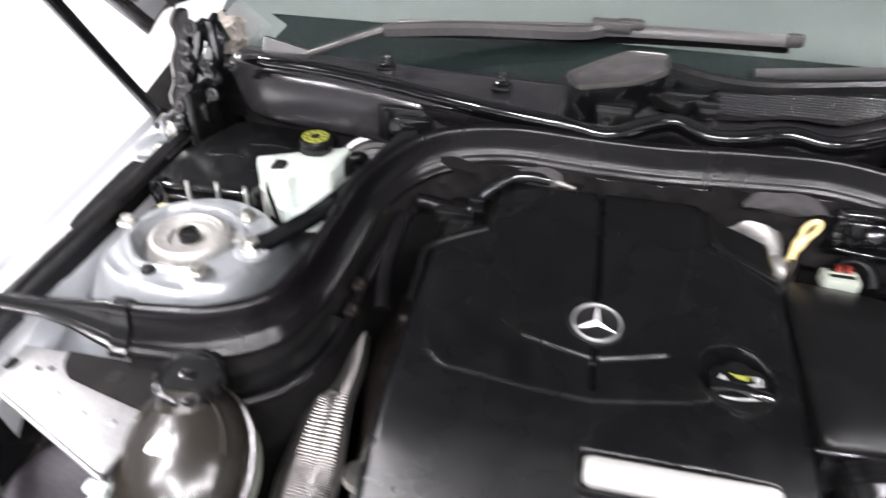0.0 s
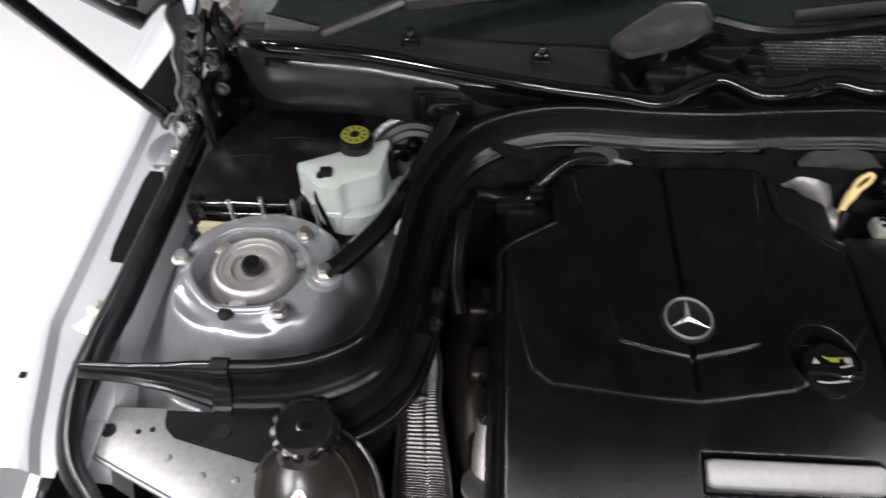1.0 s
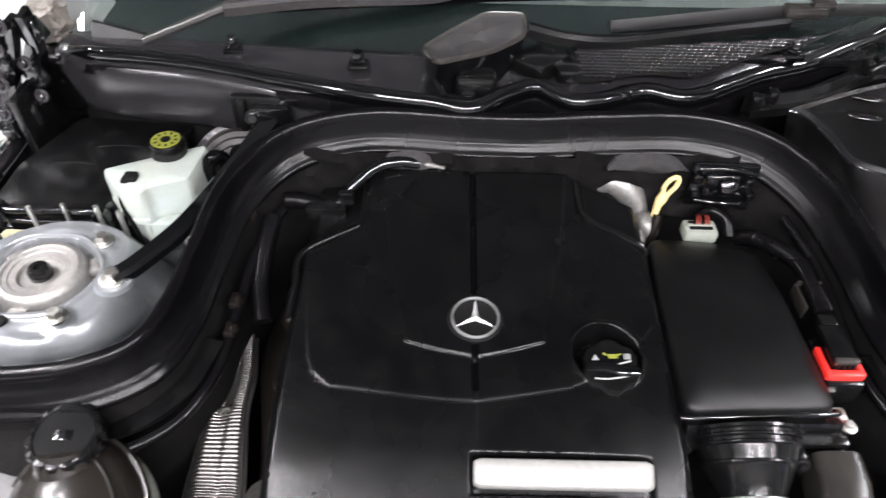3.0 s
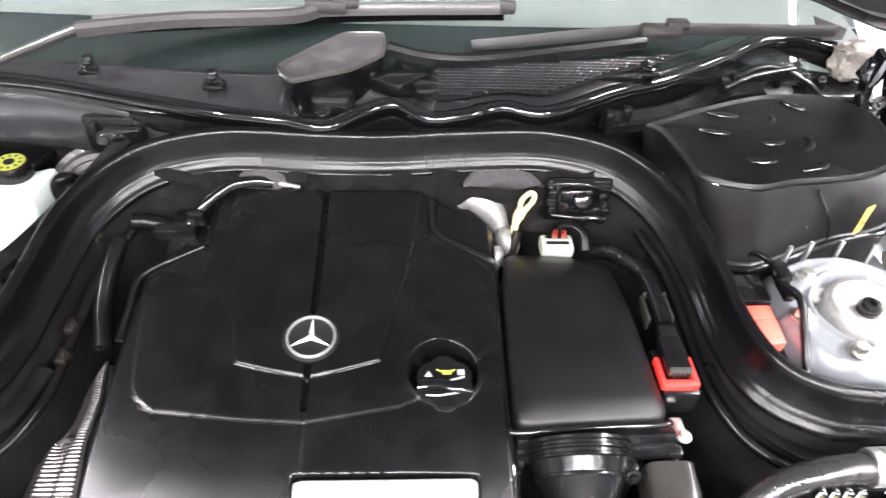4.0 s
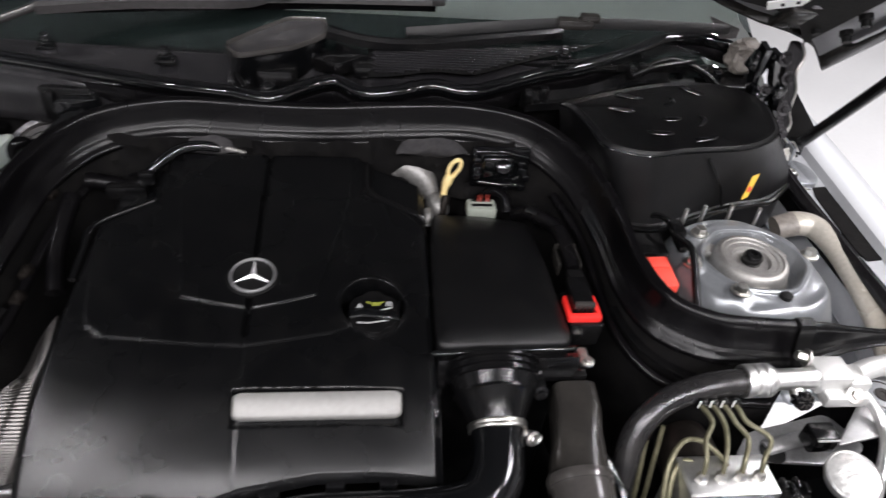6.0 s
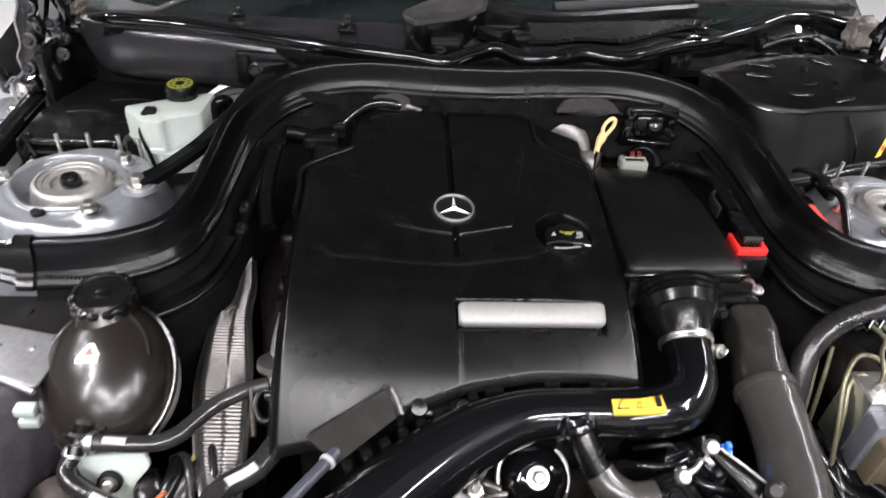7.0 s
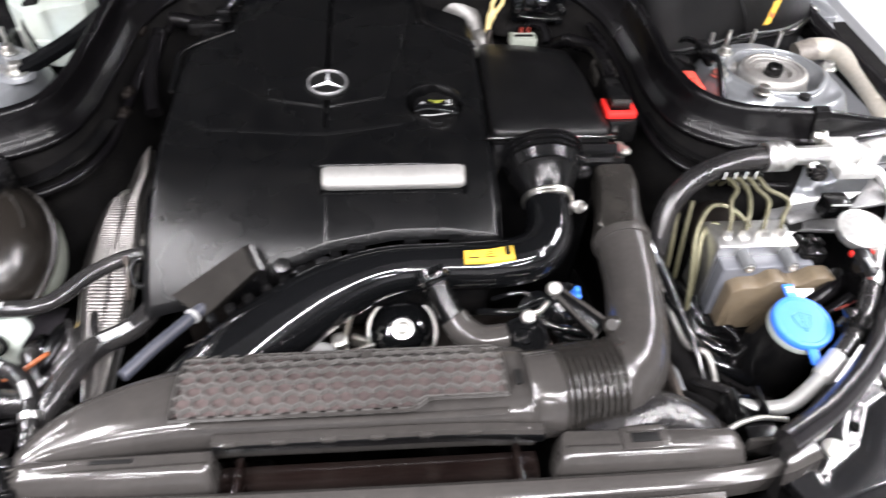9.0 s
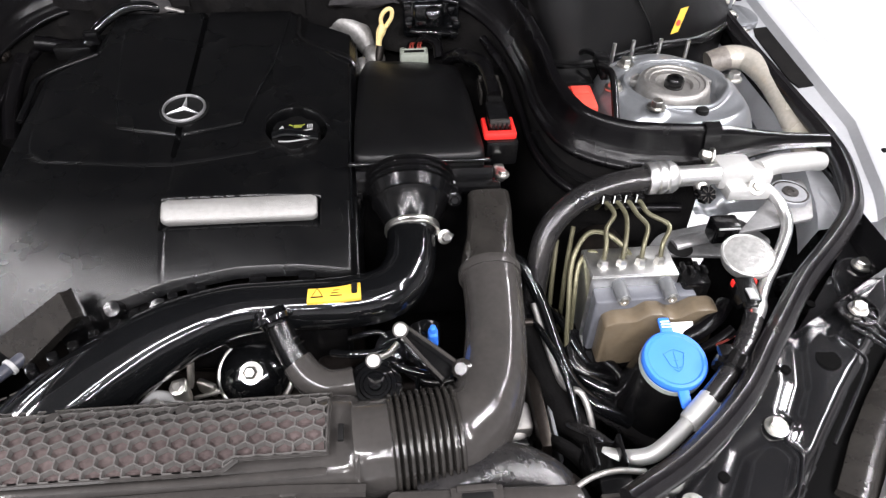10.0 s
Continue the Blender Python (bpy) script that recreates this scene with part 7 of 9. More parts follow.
solo("rail_end_clip", joined(box(-0.336, -0.520, 0.790, 0.028, 0.028, 0.02, 0.003), box(-0.331, -0.528, 0.801, 0.010, 0.008, 0.006, 0.001), box(-0.345, -0.528, 0.801, 0.008, 0.008, 0.006, 0.001), box(-0.338, -0.505, 0.800, 0.02, 0.01, 0.008, 0.002)), PLASTIC, "black plastic clip at the seal end", "clip")

hs = thing("heat_shield", "embossed silver heat shield beside the engine", "heat shield", (-0.335, -0.19, 0.70))
HSL = [(-0.372, 0.03), (-0.377, -0.03), (-0.378, -0.088), (-0.378, -0.17), (-0.372, -0.223), (-0.352, -0.306), (-0.330, -0.367), (-0.318, -0.41)]
HSR = [(-0.345, 0.03), (-0.335, -0.03), (-0.333, -0.084), (-0.318, -0.167), (-0.311, -0.22), (-0.303, -0.304), (-0.299, -0.372), (-0.297, -0.42)]
L2, R2 = smooth(HSL, 96), smooth(HSR, 96)
rings = []
for i, (a, b2) in enumerate(zip(L2, R2)):
    ring = []
    for k in range(41):
        u = k / 40
        p = a * (1 - u) + b2 * u
        row_k = i // 6
        wave = 0.0021 * (0.5 + 0.5 * math.cos(i * 2 * math.pi / 6)) ** 0.5 * (1 - 0.7 * math.exp(-((u - 0.60 + 0.02 * (row_k % 2)) / 0.035) ** 2)) * sstep(0.07, 0.10, u) * (1 - sstep(0.90, 0.93, u))
        rr2 = -0.012 * math.exp(-((p[1] + 0.06) / 0.04) ** 2 - ((u - 0.35) / 0.25) ** 2)
        ring.append(Vector((p[0], p[1], 0.748 + 0.010 * sstep(0, 0.25, u) - 0.006 * u + wave + rr2)))
    rings.append(ring)
part("shield", loft(rings, closed=False), FOIL, hs, sharp=80)
for pts in (L2, R2):
    part("rolled_edge", tube([(p[0], p[1], 0.742) for p in pts[::16]], 0.0028, 8, 2), ALU, hs)
part("stud", tube([(-0.362, -0.085, 0.752), (-0.356, -0.083, 0.757), (-0.347, -0.084, 0.760)], 0.003, 8), STEEL, hs)
mf = thing("exhaust_manifold", "brown heat-tinted exhaust parts beside the engine", "exhaust manifold", (-0.30, -0.05, 0.65))
part("pipe", tube([(-0.29, 0.08, 0.74, 0.03), (-0.30, 0.0, 0.735, 0.032), (-0.285, -0.10, 0.71, 0.032), (-0.28, -0.2, 0.68, 0.03)], seg=20), DARKSTEEL, mf)
part("pipe", tube([(-0.27, -0.12, 0.78, 0.018), (-0.272, -0.16, 0.77, 0.02), (-0.275, -0.22, 0.74, 0.02)], seg=16), CASTALU, mf)
part("clamp", lathe([(0.022, -0.004), (0.026, -0.004), (0.026, 0.004), (0.022, 0.004)], 28, frame_to((0, 0.4, 1), (-0.277, -0.195, 0.775))), STEEL, mf, "shiny steel band clamp")
for p in ((-0.280, -0.09, 0.80), (-0.278, -0.13, 0.79), (-0.275, 0.02, 0.82)):
    part("stud", tube([p, (p[0] - 0.004, p[1], p[2] + 0.008), (p[0] - 0.006, p[1], p[2] + 0.02)], 0.004, 8, 2), DARKSTEEL, mf)
for q in ((-0.285, -0.04, 0.76, 0.03, 0.05, 0.04), (-0.29, 0.05, 0.77, 0.035, 0.06, 0.05), (-0.282, -0.15, 0.745, 0.03, 0.06, 0.03)):
    part("casting", box(*q, 0.01, 3), DARKSTEEL, mf)

# sheet metal by the wing, left
alu = thing("headlamp_bracket", "bare silver sheet metal bracket with dimples", "bracket", (-0.58, -0.19, 0.82))
q = rounded([(-0.697, -0.150), (-0.615, -0.150), (-0.600, -0.158), (-0.505, -0.190), (-0.492, -0.215), (-0.500, -0.280), (-0.571, -0.250), (-0.675, -0.205), (-0.70, -0.195)], 0.010)
part("plate", prism(q, 0.8255, 0.829, 0.001), PLATE, alu)
part("edge_fold", tube([(-0.500, -0.283, 0.8275), (-0.571, -0.252, 0.8275), (-0.675, -0.207, 0.8275), (-0.70, -0.197, 0.8275)], 0.003, 8, 4), PLATE, alu)
for x, y in ((-0.60, -0.205), (-0.56, -0.222), (-0.525, -0.225)):
    part("dimple", lathe([(0, 0), (0.0045, 0), (0.003, 0.002), (0, 0.0024)], 14, Matrix.Translation((x, y, 0.829))), SILVER, alu)
for x, y, r in ((-0.640, -0.178, 0.003), (-0.626, -0.175, 0.003), (-0.672, -0.178, 0.008)):
    part("hole", lathe([(0, 0), (r, 0), (r, 0.0008), (0, 0.0008)], 14, Matrix.Translation((x, y, 0.829))), INK, alu)
lining = thing("tower_front_lining", "black felt flap below the seal", "lining", (-0.55, -0.17, 0.82))
part("flap", loft([[Vector((x, y0 - 0.001, 0.842)), Vector((x, y0 - 0.012, 0.838)), Vector((x, y1, 0.8345)), Vector((x, y1 - 0.002, 0.8305))] for x, y0, y1 in ((-0.612, -0.158, -0.172), (-0.60, -0.158, -0.182), (-0.56, -0.158, -0.192), (-0.51, -0.158, -0.204), (-0.47, -0.156, -0.205), (-0.435, -0.15, -0.19))], closed=False), FELT, lining)
part("rubber_plug", lathe([(0, 0), (0.010, 0), (0.008, 0.004), (0, 0.004)], 18, Matrix.Translation((-0.548, -0.178, 0.835))), INK, lining)
for sx in (-1, 1):
    solo("flange_strip", sweep([(sx * 0.46, -0.166, 0.832), (sx * 0.41, -0.150, 0.838), (sx * 0.370, -0.112, 0.846), (sx * 0.350, -0.06, 0.856)][::sx], [(-0.010, -0.002), (-0.010, 0.002), (0.012, 0.001), (0.012, -0.002)], 6), PLASTIC,
         "grey sheet metal flange under the seal", "body panel", kind="structure")
    solo("lower_trim", tube([(sx * 0.50, -0.188, 0.828), (sx * 0.43, -0.178, 0.826), (sx * 0.375, -0.145, 0.830), (sx * 0.345, -0.09, 0.842), (sx * 0.335, -0.02, 0.86), (sx * 0.325, 0.05, 0.88), (sx * 0.30, 0.11, 0.90)], 0.006, 10), RUBBER, "black edge trim below the seal", "trim", kind="structure")
for z, y in ((0.856, -0.045), (0.866, -0.012), (0.90, 0.095)):
    solo("lining_clip", joined(box(-0.338, y, z, 0.012, 0.02, 0.010, 0.003), bolt((-0.333, y, z + 0.004), (1, 0, 0.5), 0.004, 0.003)), DARKSTEEL, "small steel clip on the felt lining", "clip", "lining clips")
wl = thing("wheel_arch_liner", "glossy dark grey wheel arch bulge", "wheel arch", (-0.56, -0.30, 0.6))
part("bulge", field(-0.70, -0.455, 50, -0.46, -0.13, 60, lambda x, y: 0.60 + 0.172 * math.exp(-(abs(x + 0.590) / 0.097) ** 3 - (abs(y + 0.268) / 0.135) ** 3) + 0.0012 * noise.noise(Vector((x * 40, y * 40, 0)))), ARCH, wl)
part("seam", tube([(-0.640, -0.20, 0.752), (-0.625, -0.25, 0.760), (-0.615, -0.30, 0.756), (-0.60, -0.345, 0.735)], 0.004, 8), DUCT_DARK, wl)

# ---- between engine and front duct ----
eb = thing("engine_block", "dark oily engine front with pulleys and castings", "engine", (-0.05, -0.2, 0.45))
part("block", box(-0.07, -0.08, 0.60, 0.36, 0.42, 0.34, 0.02), DARKSTEEL, eb)
part("front_casting", joined(box(-0.02, -0.33, 0.66, 0.22, 0.07, 0.12, 0.012, 3), box(0.13, -0.33, 0.68, 0.12, 0.06, 0.12, 0.012, 3), box(-0.16, -0.36, 0.64, 0.12, 0.08, 0.1, 0.012, 3)), DARKSTEEL, eb)
part("head_front", joined(box(-0.04, -0.285, 0.765, 0.30, 0.03, 0.10, 0.01, 3), *[lathe([(0, 0), (0.010, 0), (0.008, 0.012), (0, 0.013)], 14, frame_to((0, -0.6, 0.8), (-0.12 + 0.045 * k, -0.296, 0.82))) for k in range(6)]), PLASTIC, eb)
part("crank_pulley", lathe([(0, 0), (0.045, 0), (0.05, 0.004), (0.05, 0.008), (0.046, 0.010), (0.05, 0.012), (0.05, 0.016), (0.03, 0.018), (0, 0.018)], 40, frame_to((0, -1, 0.1), (-0.10, -0.39, 0.62))), DARKSTEEL, eb)
part("belt", tube([(-0.14, -0.40, 0.62), (-0.12, -0.402, 0.70), (0.0, -0.402, 0.72), (0.1, -0.402, 0.70), (0.12, -0.40, 0.6)], 0.006, 8), RUBBER, eb)
for k, (x, y, z) in enumerate(((-0.085, -0.36, 0.735), (-0.062, -0.352, 0.748), (-0.045, -0.365, 0.725), (-0.072, -0.375, 0.72), (-0.028, -0.37, 0.722), (0.055, -0.36, 0.72))):
    part("bracket", joined(box(x, y, z, 0.012 + 0.004 * (k % 2), 0.02, 0.03, 0.003, m=Matrix.Rotation(0.3 * k, 4, "Z")), bolt((x, y - 0.004, z + 0.017), (0, -0.3, 1), 0.005, 0.005)), STEEL if k % 2 else CASTALU, eb)
rng = random.Random(4)
for k in range(26):
    x, y, z = rng.uniform(-0.135, 0.10), rng.uniform(-0.385, -0.335), rng.uniform(0.705, 0.748)
    mt = (CASTALU, STEEL, DARKSTEEL, PLASTIC, CASTALU)[k % 5]
    if k % 3 == 0:
        part("bolt_head", bolt((x, y, z), (rng.uniform(-0.4, 0.4), -0.5, 0.8), rng.uniform(0.004, 0.007), 0.008), mt, eb)
    elif k % 3 == 1:
        part("casting_rib", box(x, y, z, rng.uniform(0.008, 0.026), rng.uniform(0.006, 0.014), rng.uniform(0.01, 0.026), 0.003, m=Matrix.Rotation(rng.uniform(-1, 1), 4, "Z")), mt, eb)
    else:
        part("small_line", tube([(x, y, z), (x + rng.uniform(-0.02, 0.02), y - 0.01, z + 0.012), (x + rng.uniform(-0.04, 0.04), y - 0.005, z - 0.004)], rng.uniform(0.002, 0.004), 8, 5), mt, eb)
part("strut_plate", box(-0.052, -0.335, 0.77, 0.006, 0.012, 0.06, 0.002, m=Matrix.Rotation(0.2, 4, "Y")), STEEL, eb)
part("grey_hose", tube([(-0.125, -0.372, 0.735), (-0.105, -0.362, 0.752), (-0.08, -0.357, 0.754), (-0.062, -0.362, 0.745)], 0.006, 12), GREYPRINT, eb)
part("pale_hose", tube([(-0.150, -0.395, 0.72), (-0.138, -0.38, 0.745), (-0.128, -0.36, 0.76)], 0.007, 12), GREYPRINT, eb)
part("wire", tube([(0.05, -0.335, 0.775), (0.075, -0.35, 0.775), (0.11, -0.36, 0.772)], 0.003, 8), STEEL, eb)
of = thing("filter_dome", "glossy black domed cap with bright steel rim", "filter cap", (0.008, -0.315, 0.70))
FM = frame_to((0.0, -0.55, 0.83), (0.007, -0.322, 0.734))
part("dome", lathe([(0, -0.02), (0.037, -0.02), (0.038, 0.004), (0.035, 0.013), (0.026, 0.022), (0.014, 0.027), (0, 0.028)], 44, FM), GLOSS, of)
part("rim", lathe([(0.037, -0.004), (0.0415, -0.004), (0.042, 0.001), (0.040, 0.004), (0.037, 0.004)], 44, FM), STEEL, of, "bright steel rim")
part("centre_nut", joined(lathe([(0, 0.026), (0.012, 0.026), (0.012, 0.028), (0.008, 0.0285), (0, 0.0285)], 24, FM), lathe([(0, 0.028), (0.0075, 0.028), (0.0075, 0.035), (0.005, 0.037), (0, 0.037)], 6, FM)), STEEL, of)

# bracket plate and sensor tube at the cover's front corner
lb = thing("front_bracket", "grey-lit satin black bracket at the engine cover corner", "bracket", (-0.18, -0.32, 0.80))
tl, tr, fr, fl = Vector((-0.228, -0.314, 0.803)), Vector((-0.150, -0.300, 0.856)), Vector((-0.139, -0.318, 0.838)), Vector((-0.196, -0.336, 0.790))
nrm = (tr - tl).cross(fl - tl).normalized()
# Black plate in dark grey: the light on its top is in the colour.
part("plate", loft([[p + d for p in (tl, tr, fr, fl)] for d in (nrm * 0.003, -nrm * 0.016)]), DUCT_DARK, lb, sharp=20)
part("bright_edge", tube([tl, tl.lerp(tr, 0.5), tr], 0.0022, 8, 3), PLASTIC, lb)
part("end_cheek", loft([[p + d for p in (tr, fr, fr - Vector((0, 0, 0.02)), tr - Vector((0, 0, 0.02)))] for d in (Vector((0.003, 0, 0)), Vector((-0.004, 0, 0)))]), PLASTIC, lb, sharp=20)
hose_thing("grey_vacuum_tube", "blue-grey plastic vacuum tube", [(-0.186, -0.318, 0.812), (-0.204, -0.342, 0.805), (-0.236, -0.385, 0.806), (-0.262, -0.420, 0.803)], 0.0064, material=mat("blue_grey_tube", (0.036, 0.039, 0.052), 0.35, var=0.15, bump=0.1, dust=0.05), clamps=())
solo("cable_tie", lathe([(0.0064, -0.002), (0.0084, -0.002), (0.0084, 0.002), (0.0064, 0.002)], 20, frame_to((-0.5, -0.8, 0), (-0.209, -0.349, 0.805))), GREYPRINT, "grey cable tie round the vacuum tube", "cable tie")
ss = thing("sensor_lead", "black sensor lead with steel tube at the cover corner", "sensor", (-0.27, -0.28, 0.78))
part("lead", tube([(-0.263, -0.262, 0.80), (-0.283, -0.262, 0.806), (-0.29, -0.275, 0.80), (-0.283, -0.288, 0.79), (-0.268, -0.285, 0.788)], 0.0035, 10), PLASTIC, ss)
part("steel_tube", tube([(-0.296, -0.262, 0.81), (-0.293, -0.275, 0.80), (-0.288, -0.305, 0.785)], 0.003, 10), DARKSTEEL, ss)
part("nut", bolt((-0.262, -0.282, 0.79), (0, -1, 0.3), 0.006, 0.008), STEEL, ss)
for k in range(9):
    solo("pipe_gasket_tab", box(-0.19 + 0.018 * k, -0.352 + 0.0105 * k - 0.0002 * k * k, 0.800 + 0.0035 * k, 0.011, 0.012, 0.014, 0.003, m=Matrix.Rotation(0.45 - 0.03 * k, 4, "Z")), PLASTIC, "black rubber tab between cover and intake pipe", "tab", "gasket tabs")

# ---- behind the engine cover ----
fo = thing("foil_lagged_pipe", "silver foil-lagged pipe behind the engine cover", "pipe", (0.10, 0.13, 0.87))
part("lagging", tube([(0.046, 0.172, 0.900, 0.009), (0.058, 0.165, 0.911, 0.0125), (0.074, 0.164, 0.912, 0.013), (0.088, 0.163, 0.907, 0.0125), (0.100, 0.162, 0.912, 0.0165), (0.116, 0.158, 0.909, 0.019), (0.130, 0.150, 0.896, 0.0175), (0.140, 0.140, 0.880, 0.013)], seg=20, n=6), FOILBRIGHT, fo, sharp=70)
part("bulb", tube([(0.138, 0.138, 0.885, 0.006), (0.143, 0.128, 0.880, 0.014), (0.149, 0.118, 0.872, 0.0145), (0.151, 0.110, 0.862, 0.008)], seg=18, n=6), FOILBRIGHT, fo, sharp=70)
fo.location += Vector((0, 0.010, -0.012))
part("stub", tube([(0.128, 0.098, 0.885, 0.008), (0.130, 0.090, 0.880, 0.009), (0.130, 0.082, 0.870, 0.008)], seg=14, n=4), FOILBRIGHT, fo)
dp = thing("dipstick", "cream plastic oil dipstick handle", "dipstick", (0.158, 0.125, 0.88))
loop = [(0.160, 0.141, 0.908), (0.159, 0.142, 0.917), (0.163, 0.143, 0.926), (0.170, 0.144, 0.931), (0.175, 0.144, 0.928), (0.174, 0.143, 0.919), (0.169, 0.142, 0.911), (0.165, 0.141, 0.906), (0.160, 0.141, 0.908)]
part("loop", tube(loop, 0.0031, 10, 4), CREAM, dp)
part("shaft", tube([(0.162, 0.141, 0.908, 0.0065), (0.158, 0.138, 0.899, 0.0068), (0.155, 0.135, 0.889, 0.0045), (0.152, 0.128, 0.86, 0.004)], seg=12, n=3), CREAM, dp)
part("tube", tube([(0.157, 0.128, 0.884), (0.152, 0.118, 0.86), (0.148, 0.11, 0.82)], 0.006, 12, 3), DARKSTEEL, dp)
cn = thing("white_connector", "pale grey connector with red wires", "connector", (0.20, 0.105, 0.87))
part("housing", joined(box(0.203, 0.106, 0.878, 0.040, 0.026, 0.018, 0.004), box(0.203, 0.106, 0.888, 0.034, 0.004, 0.004, 0.001)), MILKDULL, cn)
part("socket", box(0.203, 0.107, 0.8875, 0.028, 0.015, 0.002, 0.003), INK, cn)
for k in range(6):
    part("wire", tube([(0.193 + 0.004 * k, 0.103, 0.884), (0.195 + 0.0035 * k, 0.110, 0.893), (0.200 + 0.003 * k, 0.125, 0.888), (0.21, 0.14, 0.87)], 0.0014, 6, 3), COPPERRED if k % 3 else RUBBER, cn)
part("loom", tube([(0.205, 0.130, 0.880, 0.006), (0.220, 0.128, 0.893, 0.007), (0.235, 0.115, 0.892, 0.007), (0.238, 0.098, 0.878, 0.007)], seg=12), RUBBER, cn)
bb = thing("loom_bracket", "shiny black plastic loom bracket on the bulkhead", "bracket", (0.23, 0.165, 0.88))
part("plate", joined(box(0.230, 0.150, 0.918, 0.080, 0.010, 0.062, 0.004), box(0.226, 0.143, 0.922, 0.044, 0.012, 0.036, 0.008, 3), tube([(0.195, 0.143, 0.946), (0.23, 0.140, 0.948), (0.266, 0.143, 0.938)], 0.004, 10), tube([(0.200, 0.143, 0.898), (0.23, 0.140, 0.896), (0.268, 0.143, 0.892)], 0.004, 10)), GLOSS, bb)
part("boss", lathe([(0, 0), (0.011, 0), (0.010, 0.008), (0.006, 0.010), (0, 0.010)], 20, frame_to((0, -0.8, 0.6), (0.232, 0.137, 0.926))), GLOSS, bb)
for x, z in ((0.196, 0.935), (0.198, 0.910), (0.258, 0.930), (0.266, 0.908), (0.262, 0.893), (0.240, 0.892)):
    part("clip", box(x, 0.141, z, 0.011, 0.012, 0.011, 0.003), GLOSS, bb)
rc = thing("mass_sensor_plug", "black sensor plug with bright red locking frame", "connector", (0.295, -0.06, 0.86))
part("red_frame", joined(box(0.2935, -0.1065, 0.884, 0.038, 0.009, 0.010, 0.003), box(0.2768, -0.092, 0.884, 0.0055, 0.036, 0.010, 0.002), box(0.3102, -0.092, 0.884, 0.0055, 0.036, 0.010, 0.002)), RED, rc, "bright red locking frame")
part("plug", joined(box(0.2935, -0.077, 0.892, 0.025, 0.048, 0.014, 0.003), box(0.2945, -0.046, 0.893, 0.020, 0.016, 0.012, 0.003)), PLASTIC, rc)
part("plug_face", box(0.2935, -0.099, 0.8965, 0.024, 0.006, 0.008, 0.0015), DUCT, rc)
for k in range(4):
    part("plug_rib", box(0.2858 + 0.0052 * k, -0.1025, 0.8935, 0.0026, 0.002, 0.007, 0.0005, 1), INK, rc)
part("loom", tube([(0.295, -0.035, 0.893, 0.009), (0.294, 0.0, 0.898, 0.009), (0.290, 0.035, 0.900, 0.010), (0.276, 0.065, 0.894, 0.010), (0.262, 0.085, 0.888, 0.010), (0.25, 0.10, 0.875, 0.010)], seg=14), RUBBER, rc)
part("bracket", joined(box(0.281, -0.010, 0.886, 0.003, 0.036, 0.018, 0.001), box(0.307, -0.010, 0.886, 0.003, 0.036, 0.018, 0.001), box(0.294, 0.006, 0.896, 0.026, 0.004, 0.008, 0.001)), DUCT_DARK, rc)
part("base", box(0.296, -0.085, 0.862, 0.04, 0.06, 0.035, 0.005), PLASTIC, rc)
wr = thing("injector_loom", "black cable loom with bright end behind the cover", "cable", (-0.20, 0.14, 0.90))
part("loom", tube([(-0.235, 0.110, 0.905), (-0.215, 0.125, 0.925), (-0.19, 0.142, 0.938), (-0.165, 0.150, 0.940), (-0.14, 0.153, 0.936)], 0.007, 12), GLOSS, wr)
part("steel_end", tube([(-0.16, 0.151, 0.9405, 0.005), (-0.135, 0.152, 0.936, 0.004), (-0.11, 0.155, 0.928, 0.0025)], seg=10), CASTALU, wr, "bare metal end")
part("clip", joined(box(-0.225, 0.112, 0.915, 0.02, 0.012, 0.02, 0.004), box(-0.25, 0.11, 0.90, 0.05, 0.03, 0.02, 0.005)), PLASTIC, wr)
solo("side_harness", joined(tube([(-0.31, 0.09, 0.90), (-0.315, 0.06, 0.885), (-0.318, 0.02, 0.86), (-0.31, -0.02, 0.84)], 0.011, 12), tube([(-0.30, 0.11, 0.91), (-0.28, 0.115, 0.905), (-0.25, 0.11, 0.90)], 0.010, 12)), RUBBER, "black taped wiring harness on the bulkhead", "cable")
lin = thing("engine_rear_lining", "wrinkled black felt lining behind the engine", "lining", (0, 0.15, 0.90))


def felt_strip(x0, x1, n, y, ztop, depth, seed):
    rings = []
    for i in range(n + 1):
        x = x0 + (x1 - x0) * i / n
        ring = []
        for k in range(9):
            w = noise.noise(Vector((x * 28, k * 0.5, seed))) * 0.010 + noise.noise(Vector((x * 70, k * 0.9, seed + 5))) * 0.004
            ring.append(Vector((x, y - 0.0015 * k - w, ztop + 0.006 * noise.noise(Vector((x * 24, seed, 0))) - depth * k / 8)))
        rings.append(ring)
    return loft(rings, closed=False)


part("lining_section", felt_strip(-0.28, -0.10, 46, 0.160, 0.946, 0.085, 1), FELT, lin)
part("lining_section", felt_strip(-0.102, 0.055, 40, 0.158, 0.945, 0.085, 7), FELT, lin)
part("lining_section", felt_strip(0.05, 0.25, 50, 0.163, 0.950, 0.085, 13), FELT, lin)
for x0, x1, mt, nm, top in ((0.088, 0.186, DUSTFELT, "dusty grey felt fold below the seal", 0.955), (-0.185, -0.118, DUSTFELT, "dusty felt fold below the seal", 0.950)):
    rings = []
    for i in range(13):
        u = i / 12
        h = math.sin(math.pi * min(1, u * 1.05)) ** 0.5
        rings.append([Vector((x0 + (x1 - x0) * u, 0.158 - 0.010 * math.sin(j * 0.6) + 0.002 * math.sin(i * 1.3), top - 0.020 + (0.022 - 0.006 * j) * h + 0.002 * math.sin(i * 0.9 + j))) for j in range(6)])
    solo("felt_fold", loft(rings, closed=False), mt, nm, "lining", "felt folds")

